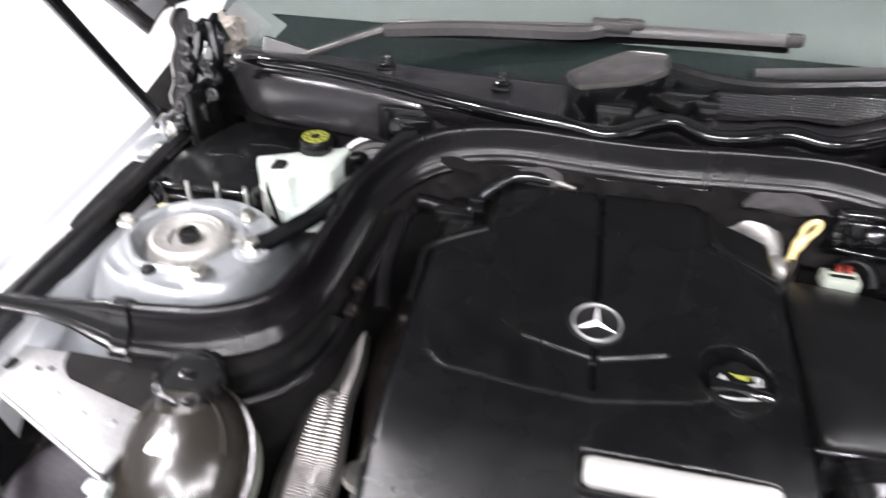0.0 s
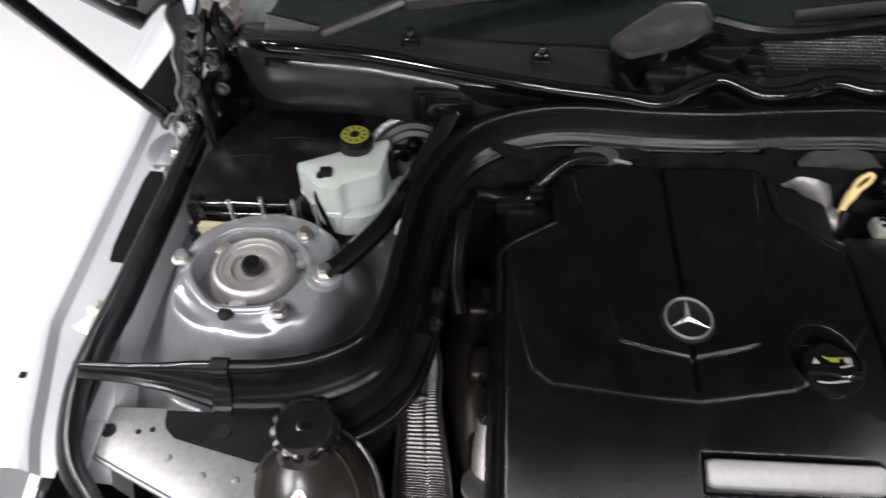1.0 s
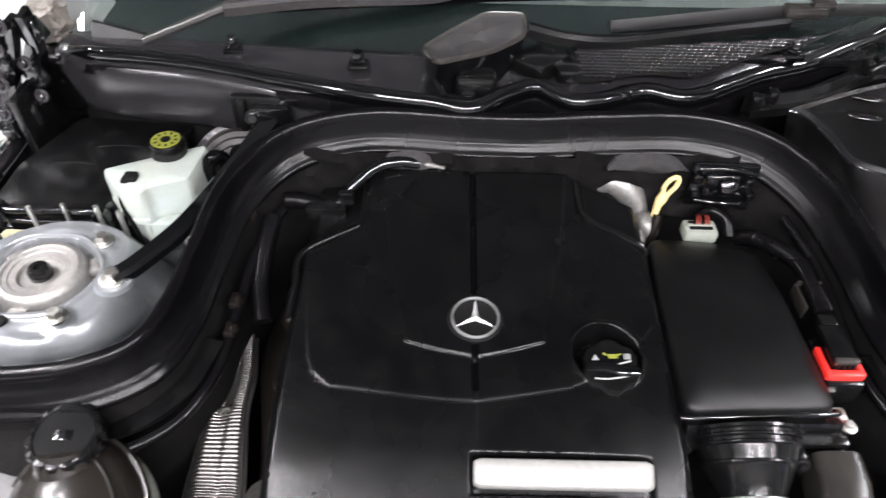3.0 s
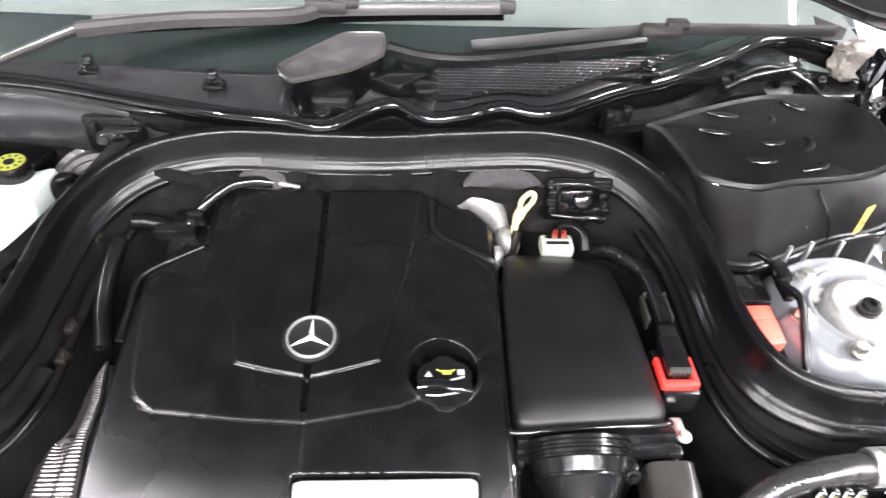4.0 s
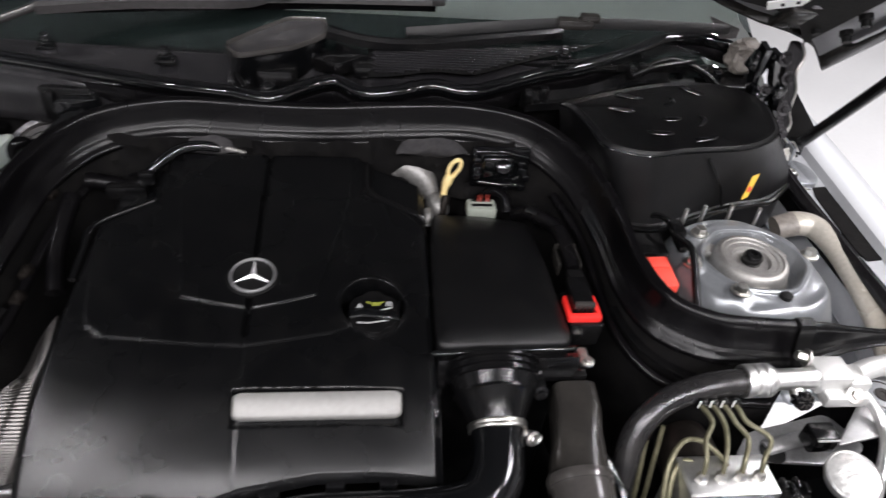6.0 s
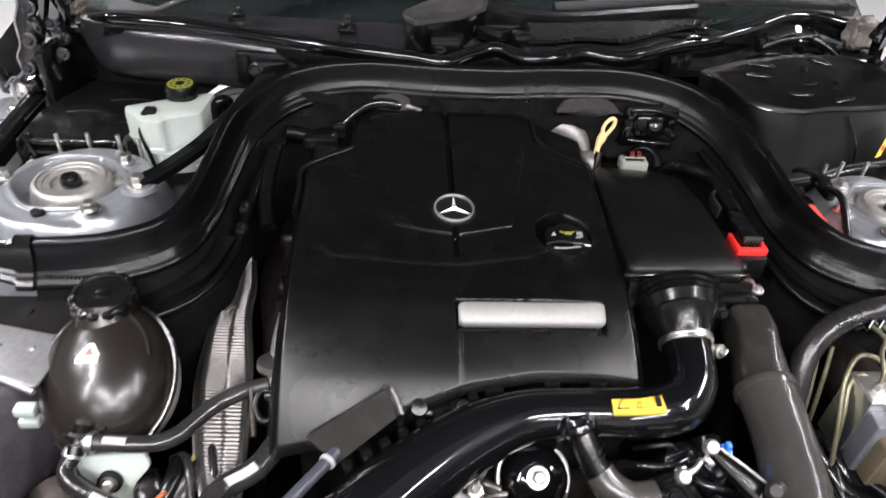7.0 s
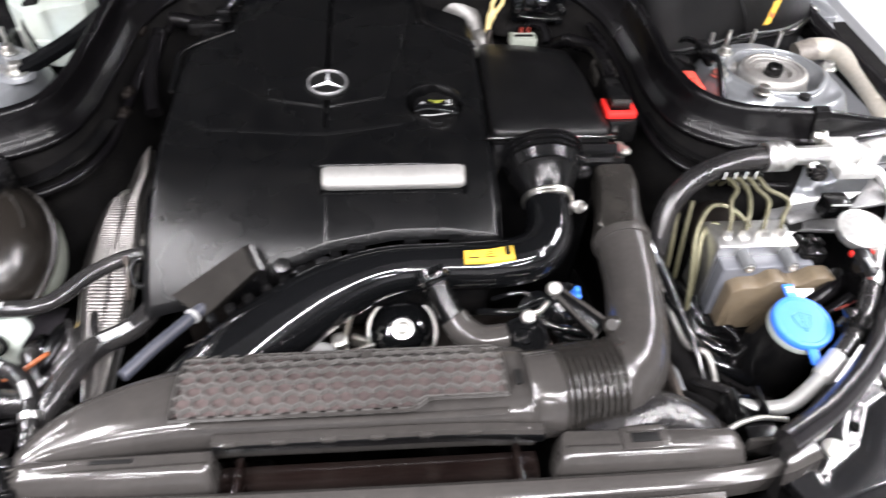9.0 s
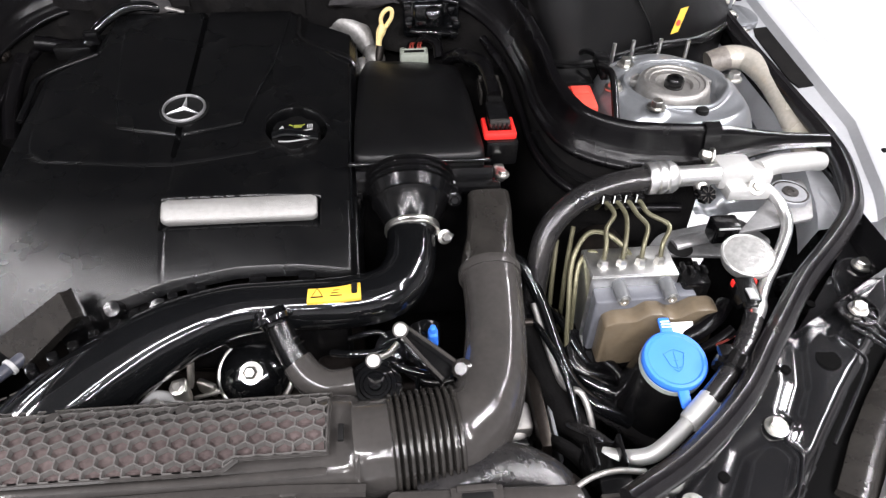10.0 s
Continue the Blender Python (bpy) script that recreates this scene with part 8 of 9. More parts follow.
# ---- right of the engine: brake unit, air-conditioning lines, washer filler ----
abs_u = thing("brake_control_unit", "aluminium valve block with brown control unit", "brake control unit", (0.42, -0.30, 0.70))
part("valve_block", joined(box(0.4125, -0.276, 0.784, 0.096, 0.046, 0.094, 0.0025), box(0.4125, -0.276, 0.829, 0.092, 0.042, 0.006, 0.001)), ALU, abs_u)
part("side_screw", lathe([(0, 0), (0.005, 0), (0.004, 0.003), (0, 0.003)], 12, frame_to((-1, 0, 0), (0.364, -0.285, 0.79))), STEEL, abs_u)
part("grey_section", prism(rounded([(0.366, -0.322), (0.476, -0.318), (0.474, -0.297), (0.368, -0.299)], 0.004), 0.742, 0.818, 0.003), mat("blue_grey_plastic", (0.10, 0.105, 0.12), 0.45, var=0.15, dust=0.15), abs_u)
for x in (0.395, 0.446):
    part("pin", tube([(x, -0.295, 0.822), (x, -0.310, 0.821), (x, -0.322, 0.820)], 0.0075, 14, 2), mat("grey_pin", (0.12, 0.125, 0.13), 0.4, var=0.1), abs_u)
    part("pin_screw", lathe([(0, 0), (0.005, 0), (0.005, 0.003), (0.002, 0.003), (0, 0.001)], 6, frame_to((0, -1, 0), (x, -0.322, 0.820))), STEEL, abs_u)
face = rounded([(0.374, 0.740), (0.384, 0.742), (0.385, 0.735), (0.470, 0.742), (0.494, 0.765), (0.494, 0.812), (0.486, 0.818), (0.466, 0.818), (0.452, 0.808), (0.442, 0.807), (0.432, 0.815), (0.418, 0.816), (0.406, 0.806), (0.384, 0.806), (0.374, 0.800)], 0.004, 3)
bm = prism([(x, z) for x, z in face], 0.318, 0.340, 0.003)
bm.transform(Matrix(((1, 0, 0, 0), (0, 0, -1, 0), (0, 1, 0, 0), (0, 0, 0, 1))))
bmesh.ops.recalc_face_normals(bm, faces=bm.faces)
part("control_box", bm, BROWN, abs_u, "dusty brown plastic control box")
part("plug", joined(box(0.478, -0.295, 0.812, 0.03, 0.03, 0.03, 0.004), *[box(0.468 + 0.007 * k, -0.287 - 0.006 * (k % 2), 0.829, 0.005, 0.012, 0.006, 0.001) for k in range(4)]), PLASTIC, abs_u)
part("motor", tube([(0.40, -0.25, 0.79, 0.032), (0.40, -0.22, 0.79, 0.032), (0.40, -0.20, 0.79, 0.028)], seg=28, n=3), DARKSTEEL, abs_u)
for k in range(4):
    x = 0.381 + 0.0205 * k
    part("union_nut", joined(lathe([(0, 0), (0.0062, 0), (0.0062, 0.007), (0.004, 0.010), (0, 0.010)], 6, Matrix.Translation((x, -0.281, 0.831)))), STEEL, abs_u)
    cx2 = 0.396 + 0.0125 * k
    kx = 0.010 * (k - 1) if k < 3 else 0.026
    part("brake_line", tube([(x, -0.281, 0.838), (x + 0.003, -0.272, 0.852), (x + 0.008 + 0.2 * kx, -0.255, 0.861), (cx2 + 0.004, -0.237, 0.864), (cx2, -0.220, 0.866), (cx2 - 0.004, -0.20, 0.858), (cx2 - 0.01, -0.185, 0.83)], 0.0026, 10, 5), OLIVE, abs_u, "olive brake line")
    part("line_clip", joined(box(cx2, -0.213, 0.866, 0.0105, 0.010, 0.009, 0.001), box(cx2, -0.213, 0.8715, 0.007, 0.006, 0.003, 0.001)), PLASTIC, abs_u)
    part("clip_edge", box(cx2 - 0.0045, -0.2185, 0.870, 0.0012, 0.001, 0.010, 0), WHITE, abs_u)
for pts in ([(0.345, -0.330, 0.72), (0.347, -0.300, 0.78), (0.352, -0.268, 0.826), (0.370, -0.247, 0.846), (0.392, -0.247, 0.846), (0.412, -0.262, 0.835), (0.418, -0.268, 0.825)],
            [(0.352, -0.315, 0.72), (0.354, -0.290, 0.79), (0.360, -0.268, 0.820), (0.372, -0.258, 0.830), (0.384, -0.262, 0.828), (0.388, -0.268, 0.820)],
            [(0.338, -0.27, 0.70), (0.340, -0.25, 0.77), (0.345, -0.225, 0.82)], [(0.355, -0.26, 0.70), (0.357, -0.24, 0.78), (0.365, -0.215, 0.83)]):
    part("brake_line", tube(pts, 0.0028, 10, 6), OLIVE, abs_u, "olive brake line")
part("bracket", joined(box(0.42, -0.30, 0.72, 0.13, 0.08, 0.04, 0.008), tube([(0.355, -0.30, 0.75), (0.35, -0.33, 0.735), (0.37, -0.345, 0.725), (0.40, -0.345, 0.72)], 0.009, 12)), PLASTIC, abs_u)

ac = thing("ac_hose", "thick black air-conditioning hose with aluminium fitting", "hose", (0.40, -0.2, 0.82))
part("hose", tube([(0.318, -0.262, 0.74), (0.322, -0.245, 0.785), (0.334, -0.220, 0.825), (0.362, -0.203, 0.852), (0.402, -0.198, 0.872), (0.446, -0.197, 0.880)], 0.0140, 22, 8), HOSE, ac)
prof = [(0, 0), (0.0175, 0), (0.0182, 0.003), (0.0182, 0.008), (0.0165, 0.010), (0.0182, 0.012), (0.0182, 0.018), (0.0165, 0.020), (0.0182, 0.022), (0.0182, 0.028), (0.0150, 0.033), (0.0115, 0.036), (0.0115, 0.082), (0, 0.082)]
part("crimp", lathe(prof, 32, frame_to((1, 0.02, 0.02), (0.444, -0.197, 0.880))), ALU, ac, "bright aluminium crimped fitting")
acl = thing("ac_line", "bright aluminium air-conditioning line and block", "pipe", (0.55, -0.2, 0.86))
part("block", joined(box(0.545, -0.190, 0.880, 0.040, 0.034, 0.026, 0.004), box(0.572, -0.196, 0.878, 0.026, 0.030, 0.022, 0.005), box(0.558, -0.205, 0.868, 0.05, 0.03, 0.016, 0.004)), PALEALU, acl)
part("block_nut", bolt((0.523, -0.176, 0.892), (-1, 0.2, 0.2), 0.006, 0.012), STEEL, acl)
part("block_nut", bolt((0.565, -0.215, 0.876), (0, -0.6, 0.8), 0.006, 0.006), STEEL, acl)
part("upper_pipe", tube([(0.575, -0.192, 0.882), (0.600, -0.183, 0.882), (0.630, -0.174, 0.877), (0.655, -0.166, 0.872), (0.670, -0.160, 0.866)], 0.0115, 18), PALEALU, acl)
part("down_pipe", tube([(0.568, -0.205, 0.872), (0.584, -0.213, 0.868), (0.596, -0.228, 0.856), (0.594, -0.252, 0.846), (0.572, -0.285, 0.838), (0.545, -0.318, 0.832), (0.530, -0.340, 0.828)], 0.0062, 14), ALU, acl)
part("crimp", tube([(0.531, -0.338, 0.828, 0.0072), (0.526, -0.346, 0.827, 0.0092), (0.519, -0.356, 0.825, 0.0092), (0.516, -0.360, 0.824, 0.009)], seg=18, n=4), ALU, acl)
part("rubber_length", tube([(0.517, -0.358, 0.824), (0.500, -0.383, 0.818), (0.468, -0.418, 0.812), (0.445, -0.438, 0.806)], 0.0100, 18), HOSE, acl, "black rubber length")
part("grey_sleeve", tube([(0.508, -0.372, 0.821), (0.498, -0.386, 0.818), (0.488, -0.397, 0.816)], 0.0104, 18), HOSE, acl)
part("lower_crimp", tube([(0.447, -0.436, 0.806, 0.0105), (0.436, -0.445, 0.803, 0.0106), (0.424, -0.454, 0.799, 0.0106), (0.421, -0.456, 0.798, 0.009)], seg=18, n=4), PALEALU, acl)
part("lower_pipe", tube([(0.422, -0.455, 0.798), (0.405, -0.466, 0.790), (0.385, -0.474, 0.779), (0.362, -0.470, 0.770), (0.345, -0.462, 0.766)], 0.0078, 16), PALEALU, acl)
part("clamp", joined(lathe([(0.010, -0.008), (0.0175, -0.008), (0.0185, -0.003), (0.0185, 0.003), (0.0175, 0.008), (0.010, 0.008)], 24, frame_to((-0.6, -0.7, -0.15), (0.478, -0.408, 0.814)), 8, 0.003, 0.017), box(0.472, -0.398, 0.826, 0.016, 0.014, 0.008, 0.003)), PLASTIC, acl, "black plastic pipe clamp")
kn = thing("service_valve", "black star-shaped service valve cap", "valve", (0.508, -0.213, 0.86))
part("cap", lathe([(0, 0), (0.0105, 0), (0.011, 0.010), (0.009, 0.012), (0, 0.0122)], 40, frame_to((0.05, -0.8, 0.5), (0.508, -0.210, 0.866)), notch=8, notch_depth=0.003, notch_from=0.010), PLASTIC, kn)
part("stem", tube([(0.505, -0.199, 0.876), (0.507, -0.206, 0.870), (0.508, -0.214, 0.864)], 0.008, 14, 3), STEEL, kn)
for k in range(8):
    a = k * math.pi / 4
    b2 = box(0.006, 0, 0.0125, 0.006, 0.0012, 0.001, 0)
    b2.transform(frame_to((0.05, -0.8, 0.5), (0.508, -0.210, 0.866)) @ Matrix.Rotation(a, 4, "Z"))
    part("star_mark", b2, DUCT, kn)

pl = thing("mounting_plate", "silver sheet metal plate with black rubber buffer", "bracket", (0.61, -0.22, 0.84))
part("plate", prism(rounded([(0.536, -0.256), (0.590, -0.205), (0.613, -0.172), (0.653, -0.166), (0.648, -0.202), (0.632, -0.238)], 0.006), 0.842, 0.846, 0.0012), PLATE, pl)
BU = Matrix.Translation((0.622, -0.197, 0.846))
part("buffer", lathe([(0, 0), (0.021, 0), (0.022, 0.003), (0.0205, 0.006), (0.0185, 0.0062), (0.0175, 0.004), (0.010, 0.0042), (0.009, 0.0075), (0.004, 0.008), (0.0035, 0.006), (0, 0.006)], 36, BU), DUCT, pl, "grey rubber buffer")
part("buffer_rim", lathe([(0.0205, 0.0058), (0.0215, 0.0066), (0.0225, 0.0054), (0.0225, 0.0), (0.0205, 0.0)], 36, BU), PRIMER, pl)
solo("inner_wing_web", joined(prism(rounded([(0.44, -0.245), (0.47, -0.212), (0.575, -0.19), (0.60, -0.235), (0.565, -0.258), (0.50, -0.252)], 0.012), 0.806, 0.811, 0.0015), tube([(0.48, -0.235, 0.812), (0.52, -0.226, 0.814), (0.56, -0.220, 0.814)], 0.009, 12, flat=0.5)), PLATE,
     "silver inner wing web with pressed rib", "body panel", kind="structure")
# Black disc for the shade in the hole; the web is not cut.
solo("web_hole", lathe([(0, 0), (0.014, 0), (0.014, 0.001), (0, 0.001)], 20, Matrix.Translation((0.486, -0.240, 0.8112))), INK, "dark oval hole in the inner wing", "hole", kind="structure")
cb = thing("relay_block", "small black relay block on the inner wing", "relay", (0.535, -0.258, 0.82))
part("block", joined(box(0.530, -0.262, 0.838, 0.030, 0.022, 0.026, 0.003), box(0.530, -0.272, 0.838, 0.026, 0.004, 0.02, 0.001)), PLASTIC, cb)
for x in (0.522, 0.537):
    part("pin_hole", box(x, -0.2745, 0.842, 0.006, 0.002, 0.006, 0), INK, cb)
part("bright_edge", box(0.530, -0.2745, 0.849, 0.024, 0.002, 0.0015, 0), GREYPRINT, cb)
cb.location += Vector((-0.002, 0.022, 0))

sc = thing("pressure_sensor", "round bright metal cap with red-sealed connector", "sensor", (0.526, -0.30, 0.83))
SM = frame_to((-0.06, -0.16, 0.98), (0.530, -0.295, 0.850))
part("cap", lathe([(0, -0.012), (0.024, -0.012), (0.0275, -0.004), (0.0280, 0.001), (0.0265, 0.0025), (0.0250, 0.0018), (0.0225, 0.0024), (0.012, 0.0030), (0, 0.0032)], 48, SM), CAPMETAL, sc)
part("connector", joined(box(0.514, -0.335, 0.836, 0.022, 0.030, 0.018, 0.003, m=Matrix.Rotation(0.25, 4, "X")), box(0.512, -0.348, 0.838, 0.014, 0.016, 0.006, 0.001)), PLASTIC, sc)
for dx in (-0.011, 0.011):
    part("red_tab", box(0.5145 + dx, -0.326, 0.842, 0.0035, 0.006, 0.007, 0.001), RED, sc)
part("plug_window", box(0.513, -0.345, 0.8465, 0.008, 0.014, 0.002, 0.0005), GREYPRINT, sc)
for k in range(2):
    part("wire", tube([(0.508 + 0.006 * k, -0.352, 0.834), (0.505 + 0.005 * k, -0.364, 0.826), (0.49, -0.372, 0.81), (0.47, -0.368, 0.79)], 0.0014, 6), COPPERRED if k else RUBBER, sc)
solo("black_knob", lathe([(0, 0), (0.016, 0), (0.016, 0.02), (0.013, 0.024), (0, 0.024)], 24, frame_to((0.1, -0.6, 0.8), (0.588, -0.300, 0.80)), notch=10, notch_depth=0.0018, notch_from=0.0155), PLASTIC, "black ribbed knob beside the seal", "knob")
solo("harness_branch", joined(tube([(0.435, -0.352, 0.785, 0.010), (0.462, -0.355, 0.80, 0.009), (0.490, -0.340, 0.806, 0.009), (0.51, -0.318, 0.80, 0.009)], seg=12), tube([(0.44, -0.372, 0.78, 0.006), (0.475, -0.368, 0.795, 0.006), (0.50, -0.36, 0.81, 0.006)], seg=10)), RUBBER, "black taped wiring branch by the washer filler", "cable")

wf = thing("washer_filler", "washer fluid filler neck with bright blue cap", "washer filler", (0.425, -0.39, 0.66))
WM = frame_to((-0.02, -0.20, 1.0), (0.428, -0.391, 0.802), (1, 0.0, 0))
part("neck", lathe([(0, -0.16), (0.040, -0.16), (0.038, -0.06), (0.034, -0.02), (0.031, -0.006), (0.029, 0), (0, 0)], 36, WM), PLASTIC, wf, "black filler neck")
part("milky_rim", lathe([(0.028, -0.006), (0.032, -0.006), (0.032, 0.001), (0.028, 0.001)], 36, WM), MILK, wf)
capb = part("cap", lathe([(0, 0), (0.0305, 0), (0.0318, 0.002), (0.0318, 0.007), (0.0300, 0.0095), (0.027, 0.0098), (0.0255, 0.0085), (0, 0.0090)], 48, WM), BLUE, wf, "bright blue plastic cap")
for pts, h in (([(-0.0055, 0.026), (0.0075, 0.026), (0.0065, 0.046), (0.0045, 0.047), (-0.0035, 0.047), (-0.0050, 0.046)], 0.008), ([(-0.0055, -0.028), (-0.0062, -0.047), (-0.004, -0.050), (0.003, -0.050), (0.0045, -0.047), (0.0052, -0.028)], 0.0065)):
    b2 = prism(pts, h - 0.004, h, 0.0012)
    b2.transform(WM)
    part("tab", b2, BLUE, capb)
for k in range(3):
    b2 = box(0.001, 0.036 + 0.003 * k, 0.0084, 0.009, 0.0013, 0.0008, 0)
    b2.transform(WM)
    part("tab_rib", b2, WHITE, capb)
for pts in ([(-0.010, 0.006), (0, 0.0105), (0.010, 0.006)], [(-0.010, 0.006), (-0.006, -0.007)], [(0.010, 0.006), (0.006, -0.007)], [(0, 0.008), (0, 0.002)], [(-0.006, -0.007), (0, -0.009), (0.006, -0.007)], [(-0.002, -0.001), (0.002, -0.001)], [(0, 0.001), (0, -0.012)], [(-0.004, -0.010), (0, -0.0125), (0.004, -0.010)]):
    b2 = tube([(x, y, 0.0091) for x, y in (pts if len(pts) > 2 else [pts[0], tuple((np.array(pts[0]) + pts[1]) / 2), pts[1]])], 0.0007, 6, 3)
    b2.transform(WM)
    part("moulded_symbol", b2, BLUE, capb)
solo("paper_tag", box(0.447, -0.352, 0.806, 0.030, 0.014, 0.001, 0, m=Matrix.Rotation(0.5, 4, "X")), WHITE, "small white tag beside the washer cap", "tag")

# lines, loom and castings beside the riser
hose_thing("coolant_line", "glossy black coolant line with clip", [(0.290, -0.225, 0.800), (0.306, -0.240, 0.795), (0.322, -0.270, 0.772), (0.333, -0.320, 0.750), (0.344, -0.358, 0.735), (0.365, -0.385, 0.730), (0.40, -0.400, 0.715)], 0.0078, material=GLOSS)
solo("steel_line", tube([(0.314, -0.275, 0.770), (0.322, -0.315, 0.752), (0.330, -0.350, 0.738), (0.336, -0.366, 0.737), (0.350, -0.378, 0.740), (0.358, -0.400, 0.72), (0.356, -0.425, 0.70)], 0.0036, 10), CASTALU, "thin bare steel line", "pipe")
hose_thing("lower_hose", "black rubber hose low in the bay", [(0.352, -0.350, 0.712), (0.372, -0.372, 0.708), (0.40, -0.392, 0.70), (0.43, -0.41, 0.68)], 0.0125)
hose_thing("second_lower_hose", "black rubber hose low in the bay", [(0.345, -0.318, 0.72), (0.362, -0.345, 0.722), (0.39, -0.362, 0.716), (0.42, -0.37, 0.70)], 0.0115, material=GLOSS)
solo("taped_harness", tube([(0.290, -0.230, 0.76, 0.010), (0.308, -0.29, 0.745, 0.013), (0.322, -0.345, 0.722, 0.015), (0.338, -0.385, 0.712, 0.018), (0.352, -0.415, 0.70, 0.016), (0.362, -0.445, 0.69, 0.014)], seg=14), FELT, "cloth-taped brown-black wiring harness", "cable")
for pts, r, mt in (([(0.33, -0.24, 0.74), (0.345, -0.29, 0.755), (0.36, -0.33, 0.742), (0.39, -0.345, 0.71)], 0.005, GLOSS), ([(0.30, -0.26, 0.75), (0.318, -0.31, 0.762), (0.335, -0.36, 0.75), (0.345, -0.41, 0.715)], 0.004, GLOSS),
                   ([(0.335, -0.40, 0.72), (0.35, -0.43, 0.745), (0.37, -0.45, 0.74), (0.40, -0.455, 0.70)], 0.0055, HOSE), ([(0.30, -0.40, 0.70), (0.318, -0.43, 0.73), (0.335, -0.455, 0.735), (0.35, -0.49, 0.72)], 0.0075, FELT),
                   ([(0.36, -0.31, 0.72), (0.385, -0.335, 0.738), (0.40, -0.36, 0.73), (0.385, -0.385, 0.70)], 0.006, RUBBER)):
    solo("wiring_cable", tube(pts, r, 10, 6), mt, "dark cable winding beside the brake control unit", "cable", "cables")
al = thing("alternator", "cast aluminium alternator beside the duct", "alternator", (0.27, -0.36, 0.62))
part("casing", joined(box(0.268, -0.365, 0.665, 0.05, 0.09, 0.10, 0.012, 3), box(0.285, -0.385, 0.705, 0.025, 0.035, 0.03, 0.005), box(0.287, -0.335, 0.71, 0.02, 0.04, 0.025, 0.005)), CASTALU, al)
part("terminal", tube([(0.27, -0.405, 0.70, 0.009), (0.288, -0.408, 0.70, 0.009), (0.30, -0.41, 0.70, 0.006)], seg=14, n=3), PLASTIC, al)
part("dark_side", box(0.305, -0.36, 0.66, 0.014, 0.14, 0.14, 0.004), DARKSTEEL, al)
part("pale_edge", box(0.318, -0.405, 0.69, 0.004, 0.07, 0.06, 0.001), PRIMER, al)
part("bolt", tube([(0.285, -0.318, 0.79), (0.297, -0.318, 0.79), (0.303, -0.318, 0.79)], 0.004, 12, 2), DARKSTEEL, al)
hb2 = thing("hose_clip_block", "black plastic pipe clip with steel rod", "clip", (0.345, -0.475, 0.75))
part("block", joined(box(0.345, -0.468, 0.758, 0.036, 0.030, 0.03, 0.003), box(0.345, -0.500, 0.782, 0.030, 0.022, 0.006, 0.002), box(0.345, -0.487, 0.770, 0.034, 0.006, 0.024, 0.002), box(0.332, -0.47, 0.778, 0.004, 0.03, 0.02, 0.001), box(0.358, -0.47, 0.778, 0.004, 0.03, 0.02, 0.001)), PLASTIC, hb2)
part("rod", tube([(0.295, -0.512, 0.784), (0.318, -0.498, 0.788), (0.345, -0.492, 0.789), (0.372, -0.494, 0.787)], 0.0028, 10), CASTALU, hb2)
part("plate", box(0.345, -0.512, 0.770, 0.034, 0.004, 0.03, 0.001), DUCT, hb2)

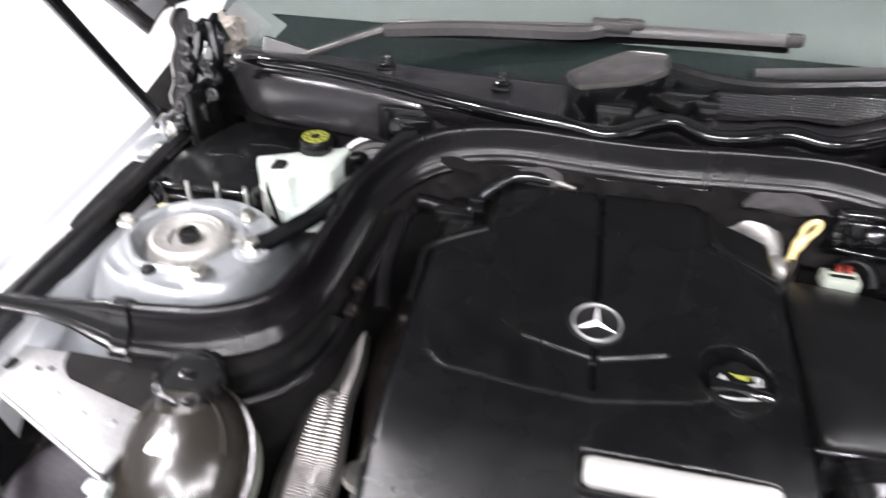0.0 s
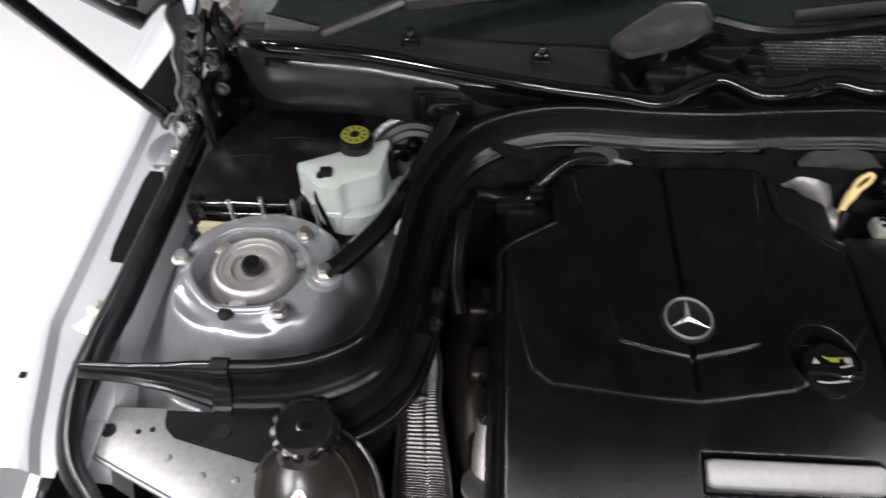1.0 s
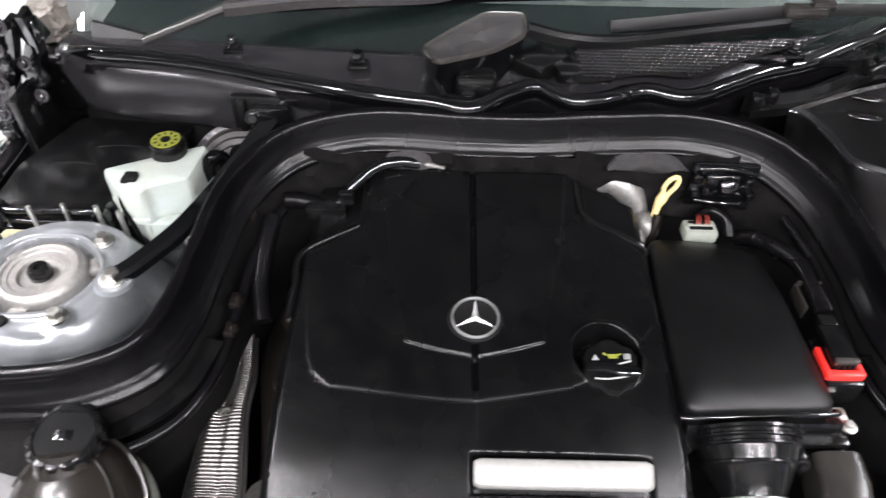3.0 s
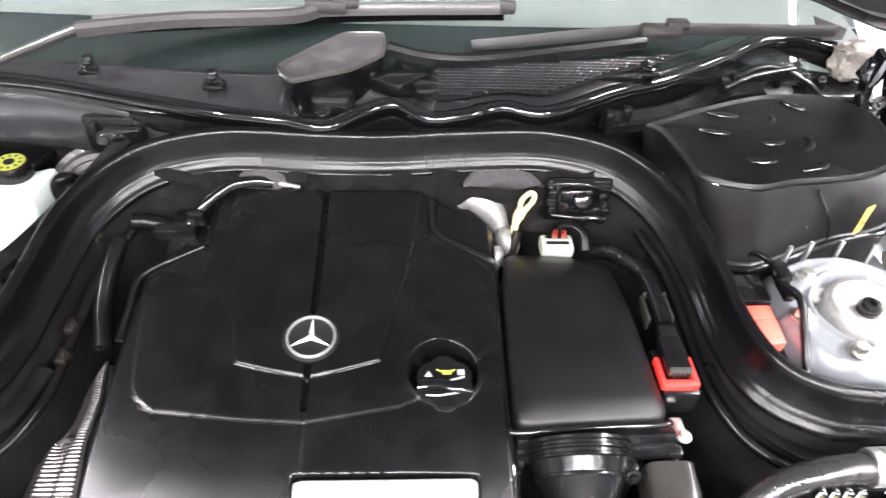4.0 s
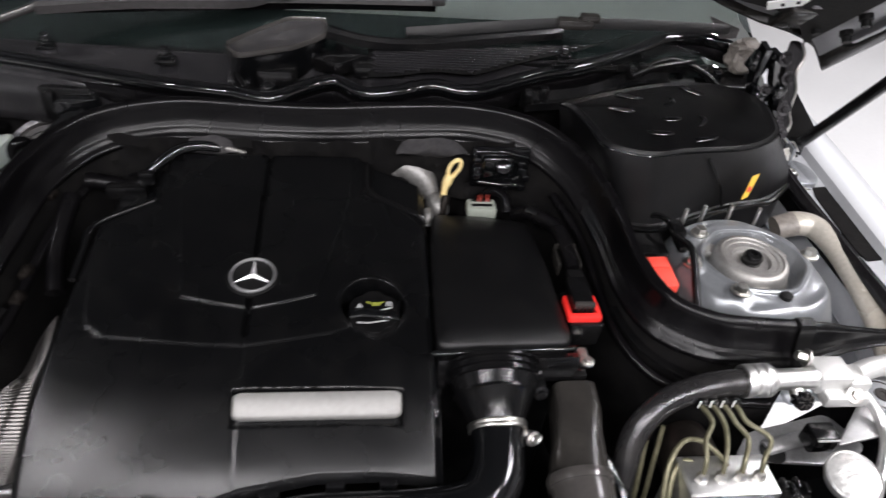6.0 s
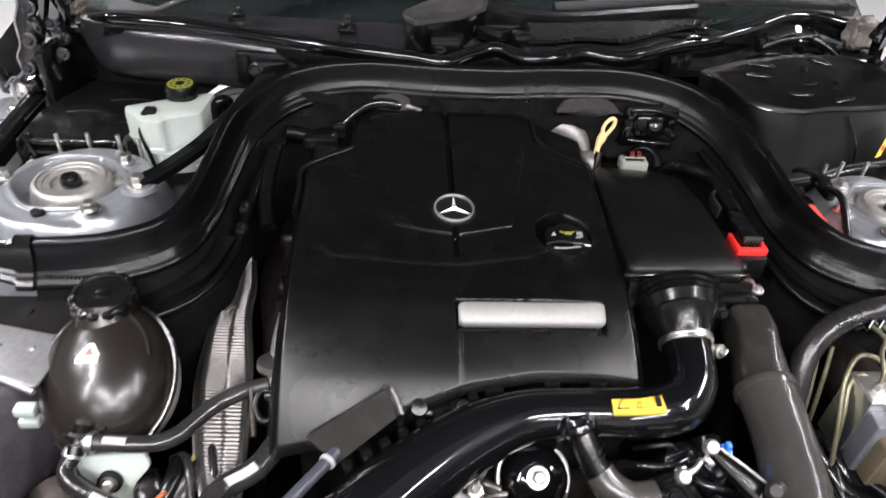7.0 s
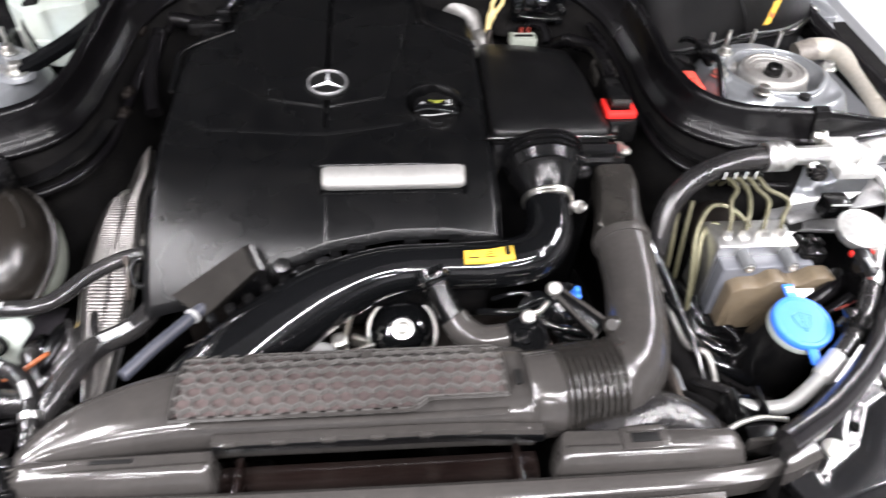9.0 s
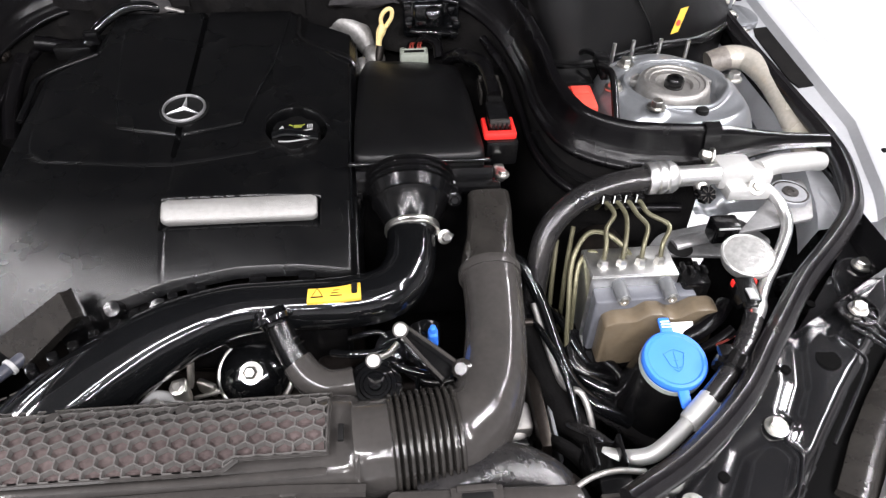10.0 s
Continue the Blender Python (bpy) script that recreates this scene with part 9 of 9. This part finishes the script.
# ---- headlamp carrier panels ----
def carrier(sx):
    t = thing("headlamp_carrier", "glossy black pressed steel headlamp carrier with holes", "body panel", (sx * 0.55, -0.4, 0.76), "headlamp carriers")
    edge_in = [(0.705, -0.185), (0.690, -0.225), (0.655, -0.275), (0.600, -0.330), (0.540, -0.384), (0.490, -0.434), (0.415, -0.496), (0.352, -0.548)]
    outer = [(0.372, -0.585), (0.455, -0.565), (0.515, -0.520), (0.560, -0.470), (0.598, -0.430), (0.640, -0.388), (0.668, -0.360), (0.705, -0.325), (0.74, -0.255), (0.745, -0.19)]
    poly = edge_in + outer
    groove1 = [(0.700, -0.262), (0.672, -0.262), (0.652, -0.283), (0.644, -0.318), (0.634, -0.344), (0.618, -0.362)]
    groove2 = [(0.618, -0.362), (0.630, -0.378), (0.634, -0.394), (0.606, -0.428), (0.560, -0.476)]
    groove3 = [(0.530, -0.452), (0.516, -0.468), (0.524, -0.486), (0.498, -0.528), (0.470, -0.556)]
    valley = [(0.578, -0.350), (0.556, -0.412), (0.536, -0.440)]
    valley2 = [(0.500, -0.462), (0.470, -0.478), (0.440, -0.520), (0.40, -0.545)]
    holes = [(0.598, -0.386, 0.0125), (0.549, -0.394, 0.005), (0.610, -0.318, 0.0048), (0.446, -0.498, 0.0052), (0.470, -0.540, 0.0045), (0.540, -0.392, 0.0038)]

    def f(x, y):
        u = x * sx
        if not inside(u, y, poly):
            return None
        z = interp(y, [(-0.59, 0.768), (-0.45, 0.777), (-0.34, 0.790), (-0.26, 0.800), (-0.18, 0.812)])
        z += 0.0020 * sum(math.exp(-(seg_dist(u, y, g) / 0.0075) ** 2) for g in (groove1, groove2, groove3))
        z -= 0.003 * math.exp(-(seg_dist(u, y, valley) / 0.012) ** 2)
        z -= 0.002 * math.exp(-(seg_dist(u, y, valley2) / 0.010) ** 2)
        z -= 0.010 * sstep(0.0, 0.012, 0.012 - seg_dist(u, y, outer))
        return z

    part("panel", field(min(sx * 0.34, sx * 0.75), max(sx * 0.34, sx * 0.75), 205, -0.59, -0.18, 205, f, 0.012), SHEET, t, sharp=45)
    for g in (groove1, groove2, groove3):
        part("pressed_rib", tube([(sx * x, y, interp(y, [(-0.59, 0.768), (-0.45, 0.777), (-0.34, 0.790), (-0.26, 0.800), (-0.18, 0.812)]) + 0.0022) for x, y in g], 0.0019, 8, 5), RIBGLOSS, t)
    # Black discs stand in for the shade inside the holes.
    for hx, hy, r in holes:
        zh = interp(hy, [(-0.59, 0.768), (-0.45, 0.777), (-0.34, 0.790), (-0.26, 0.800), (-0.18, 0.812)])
        part("hole", lathe([(0, -0.012), (r, -0.012), (r, 0.0012), (0, 0.0012)], 24, Matrix.Translation((sx * hx, hy, zh - 0.0002))), HOLLOWSHADE, t)
    # Black sheet added below as shade, hiding the bright floor.
    part("shade_sheet", prism([(sx * x, y) for x, y in edge_in + [(0.40, -0.640), (0.50, -0.625), (0.60, -0.560), (0.70, -0.440), (0.765, -0.33), (0.77, -0.19)]][::sx], 0.735, 0.740), HOLLOWSHADE, t)
    for x, y in ((0.513, -0.455), (0.690, -0.272)):
        part("bolt", bolt((sx * x, y, interp(y, [(-0.45, 0.779), (-0.26, 0.803)])), r=0.0078, h=0.008, washer=1.45), STEEL, t, "bright zinc bolt")
    return t


carrier(1)
carrier(-1)
for sx in (-1, 1):
    hl = thing("headlamp", "clear headlamp with grey plastic housing", "headlamp", (sx * 0.66, -0.50, 0.6), "headlamps")
    part("housing", loft([[Vector((sx * x, y, z)) for x, y, z in ((0.560 + d, -0.505 - d, h), (0.600 + d, -0.455 - d, h), (0.640 + d, -0.412 - d, h), (0.705 + d, -0.350 - d, h), (0.76, -0.36, h - 0.02), (0.70, -0.52, h - 0.06), (0.62, -0.60, h - 0.05))] for d, h in ((0.0, 0.66), (0.0, 0.748), (0.012, 0.754), (0.02, 0.752))]), DUCT_DARK, hl)
    part("lens", loft([[Vector((sx * x, y, z)) for x, y, z in ((0.590 + d, -0.520, h), (0.635 + d, -0.468, h + 0.004), (0.690 + d, -0.405, h + 0.008), (0.76, -0.40, h - 0.02), (0.75, -0.52, h - 0.06), (0.67, -0.60, h - 0.05))] for d, h in ((0.0, 0.752), (0.004, 0.758), (0.012, 0.760))]), mat("lamp_lens", (0.22, 0.22, 0.22), 0.12, var=0.05, coat=0.8), hl, "pale grey clear lens")
    st2 = part("support", joined(lathe([(0.010, 0.0), (0.022, 0.0), (0.022, 0.004), (0.0195, 0.0045), (0.0195, 0.002), (0.010, 0.002)], 32, Matrix.Translation((sx * 0.648, -0.338, 0.800))), *[box(sx * (0.648 + 0.015 * math.cos(a)), -0.338 + 0.015 * math.sin(a), 0.802, 0.012, 0.0016, 0.004, 0, m=Matrix.Rotation(a, 4, "Z")) for a in [k * math.pi / 4 for k in range(8)]],
                                *[tube([(sx * (0.648 + dx), -0.352 - abs(dx) * 0.3, 0.802), (sx * (0.668 + dx * 0.6), -0.385, 0.795), (sx * (0.690 + dx * 0.4), -0.425, 0.785)], 0.0022, 6, 2) for dx in (-0.018, -0.006, 0.007, 0.018)]), PLASTIC, hl, "black ribbed support arm")
    part("support_bolt", bolt((sx * 0.648, -0.338, 0.804), r=0.0075, h=0.008, washer=1.35), STEEL, st2)
solo("bumper_skin", loft([[Vector((x, y, z)) for x, y, z in ((x0, y0 - 0.03, 0.690), (x0, y0 - 0.06, 0.675), (x0 * 1.02, y0 - 0.10, 0.62), (x0 * 1.02, y0 - 0.11, 0.45))] for x0, y0 in ((-0.66, -0.56), (-0.5, -0.62), (-0.3, -0.665), (0, -0.685), (0.3, -0.665), (0.5, -0.62), (0.66, -0.56))], closed=False), SILVER, "silver painted front bumper skin", "bumper", kind="structure")
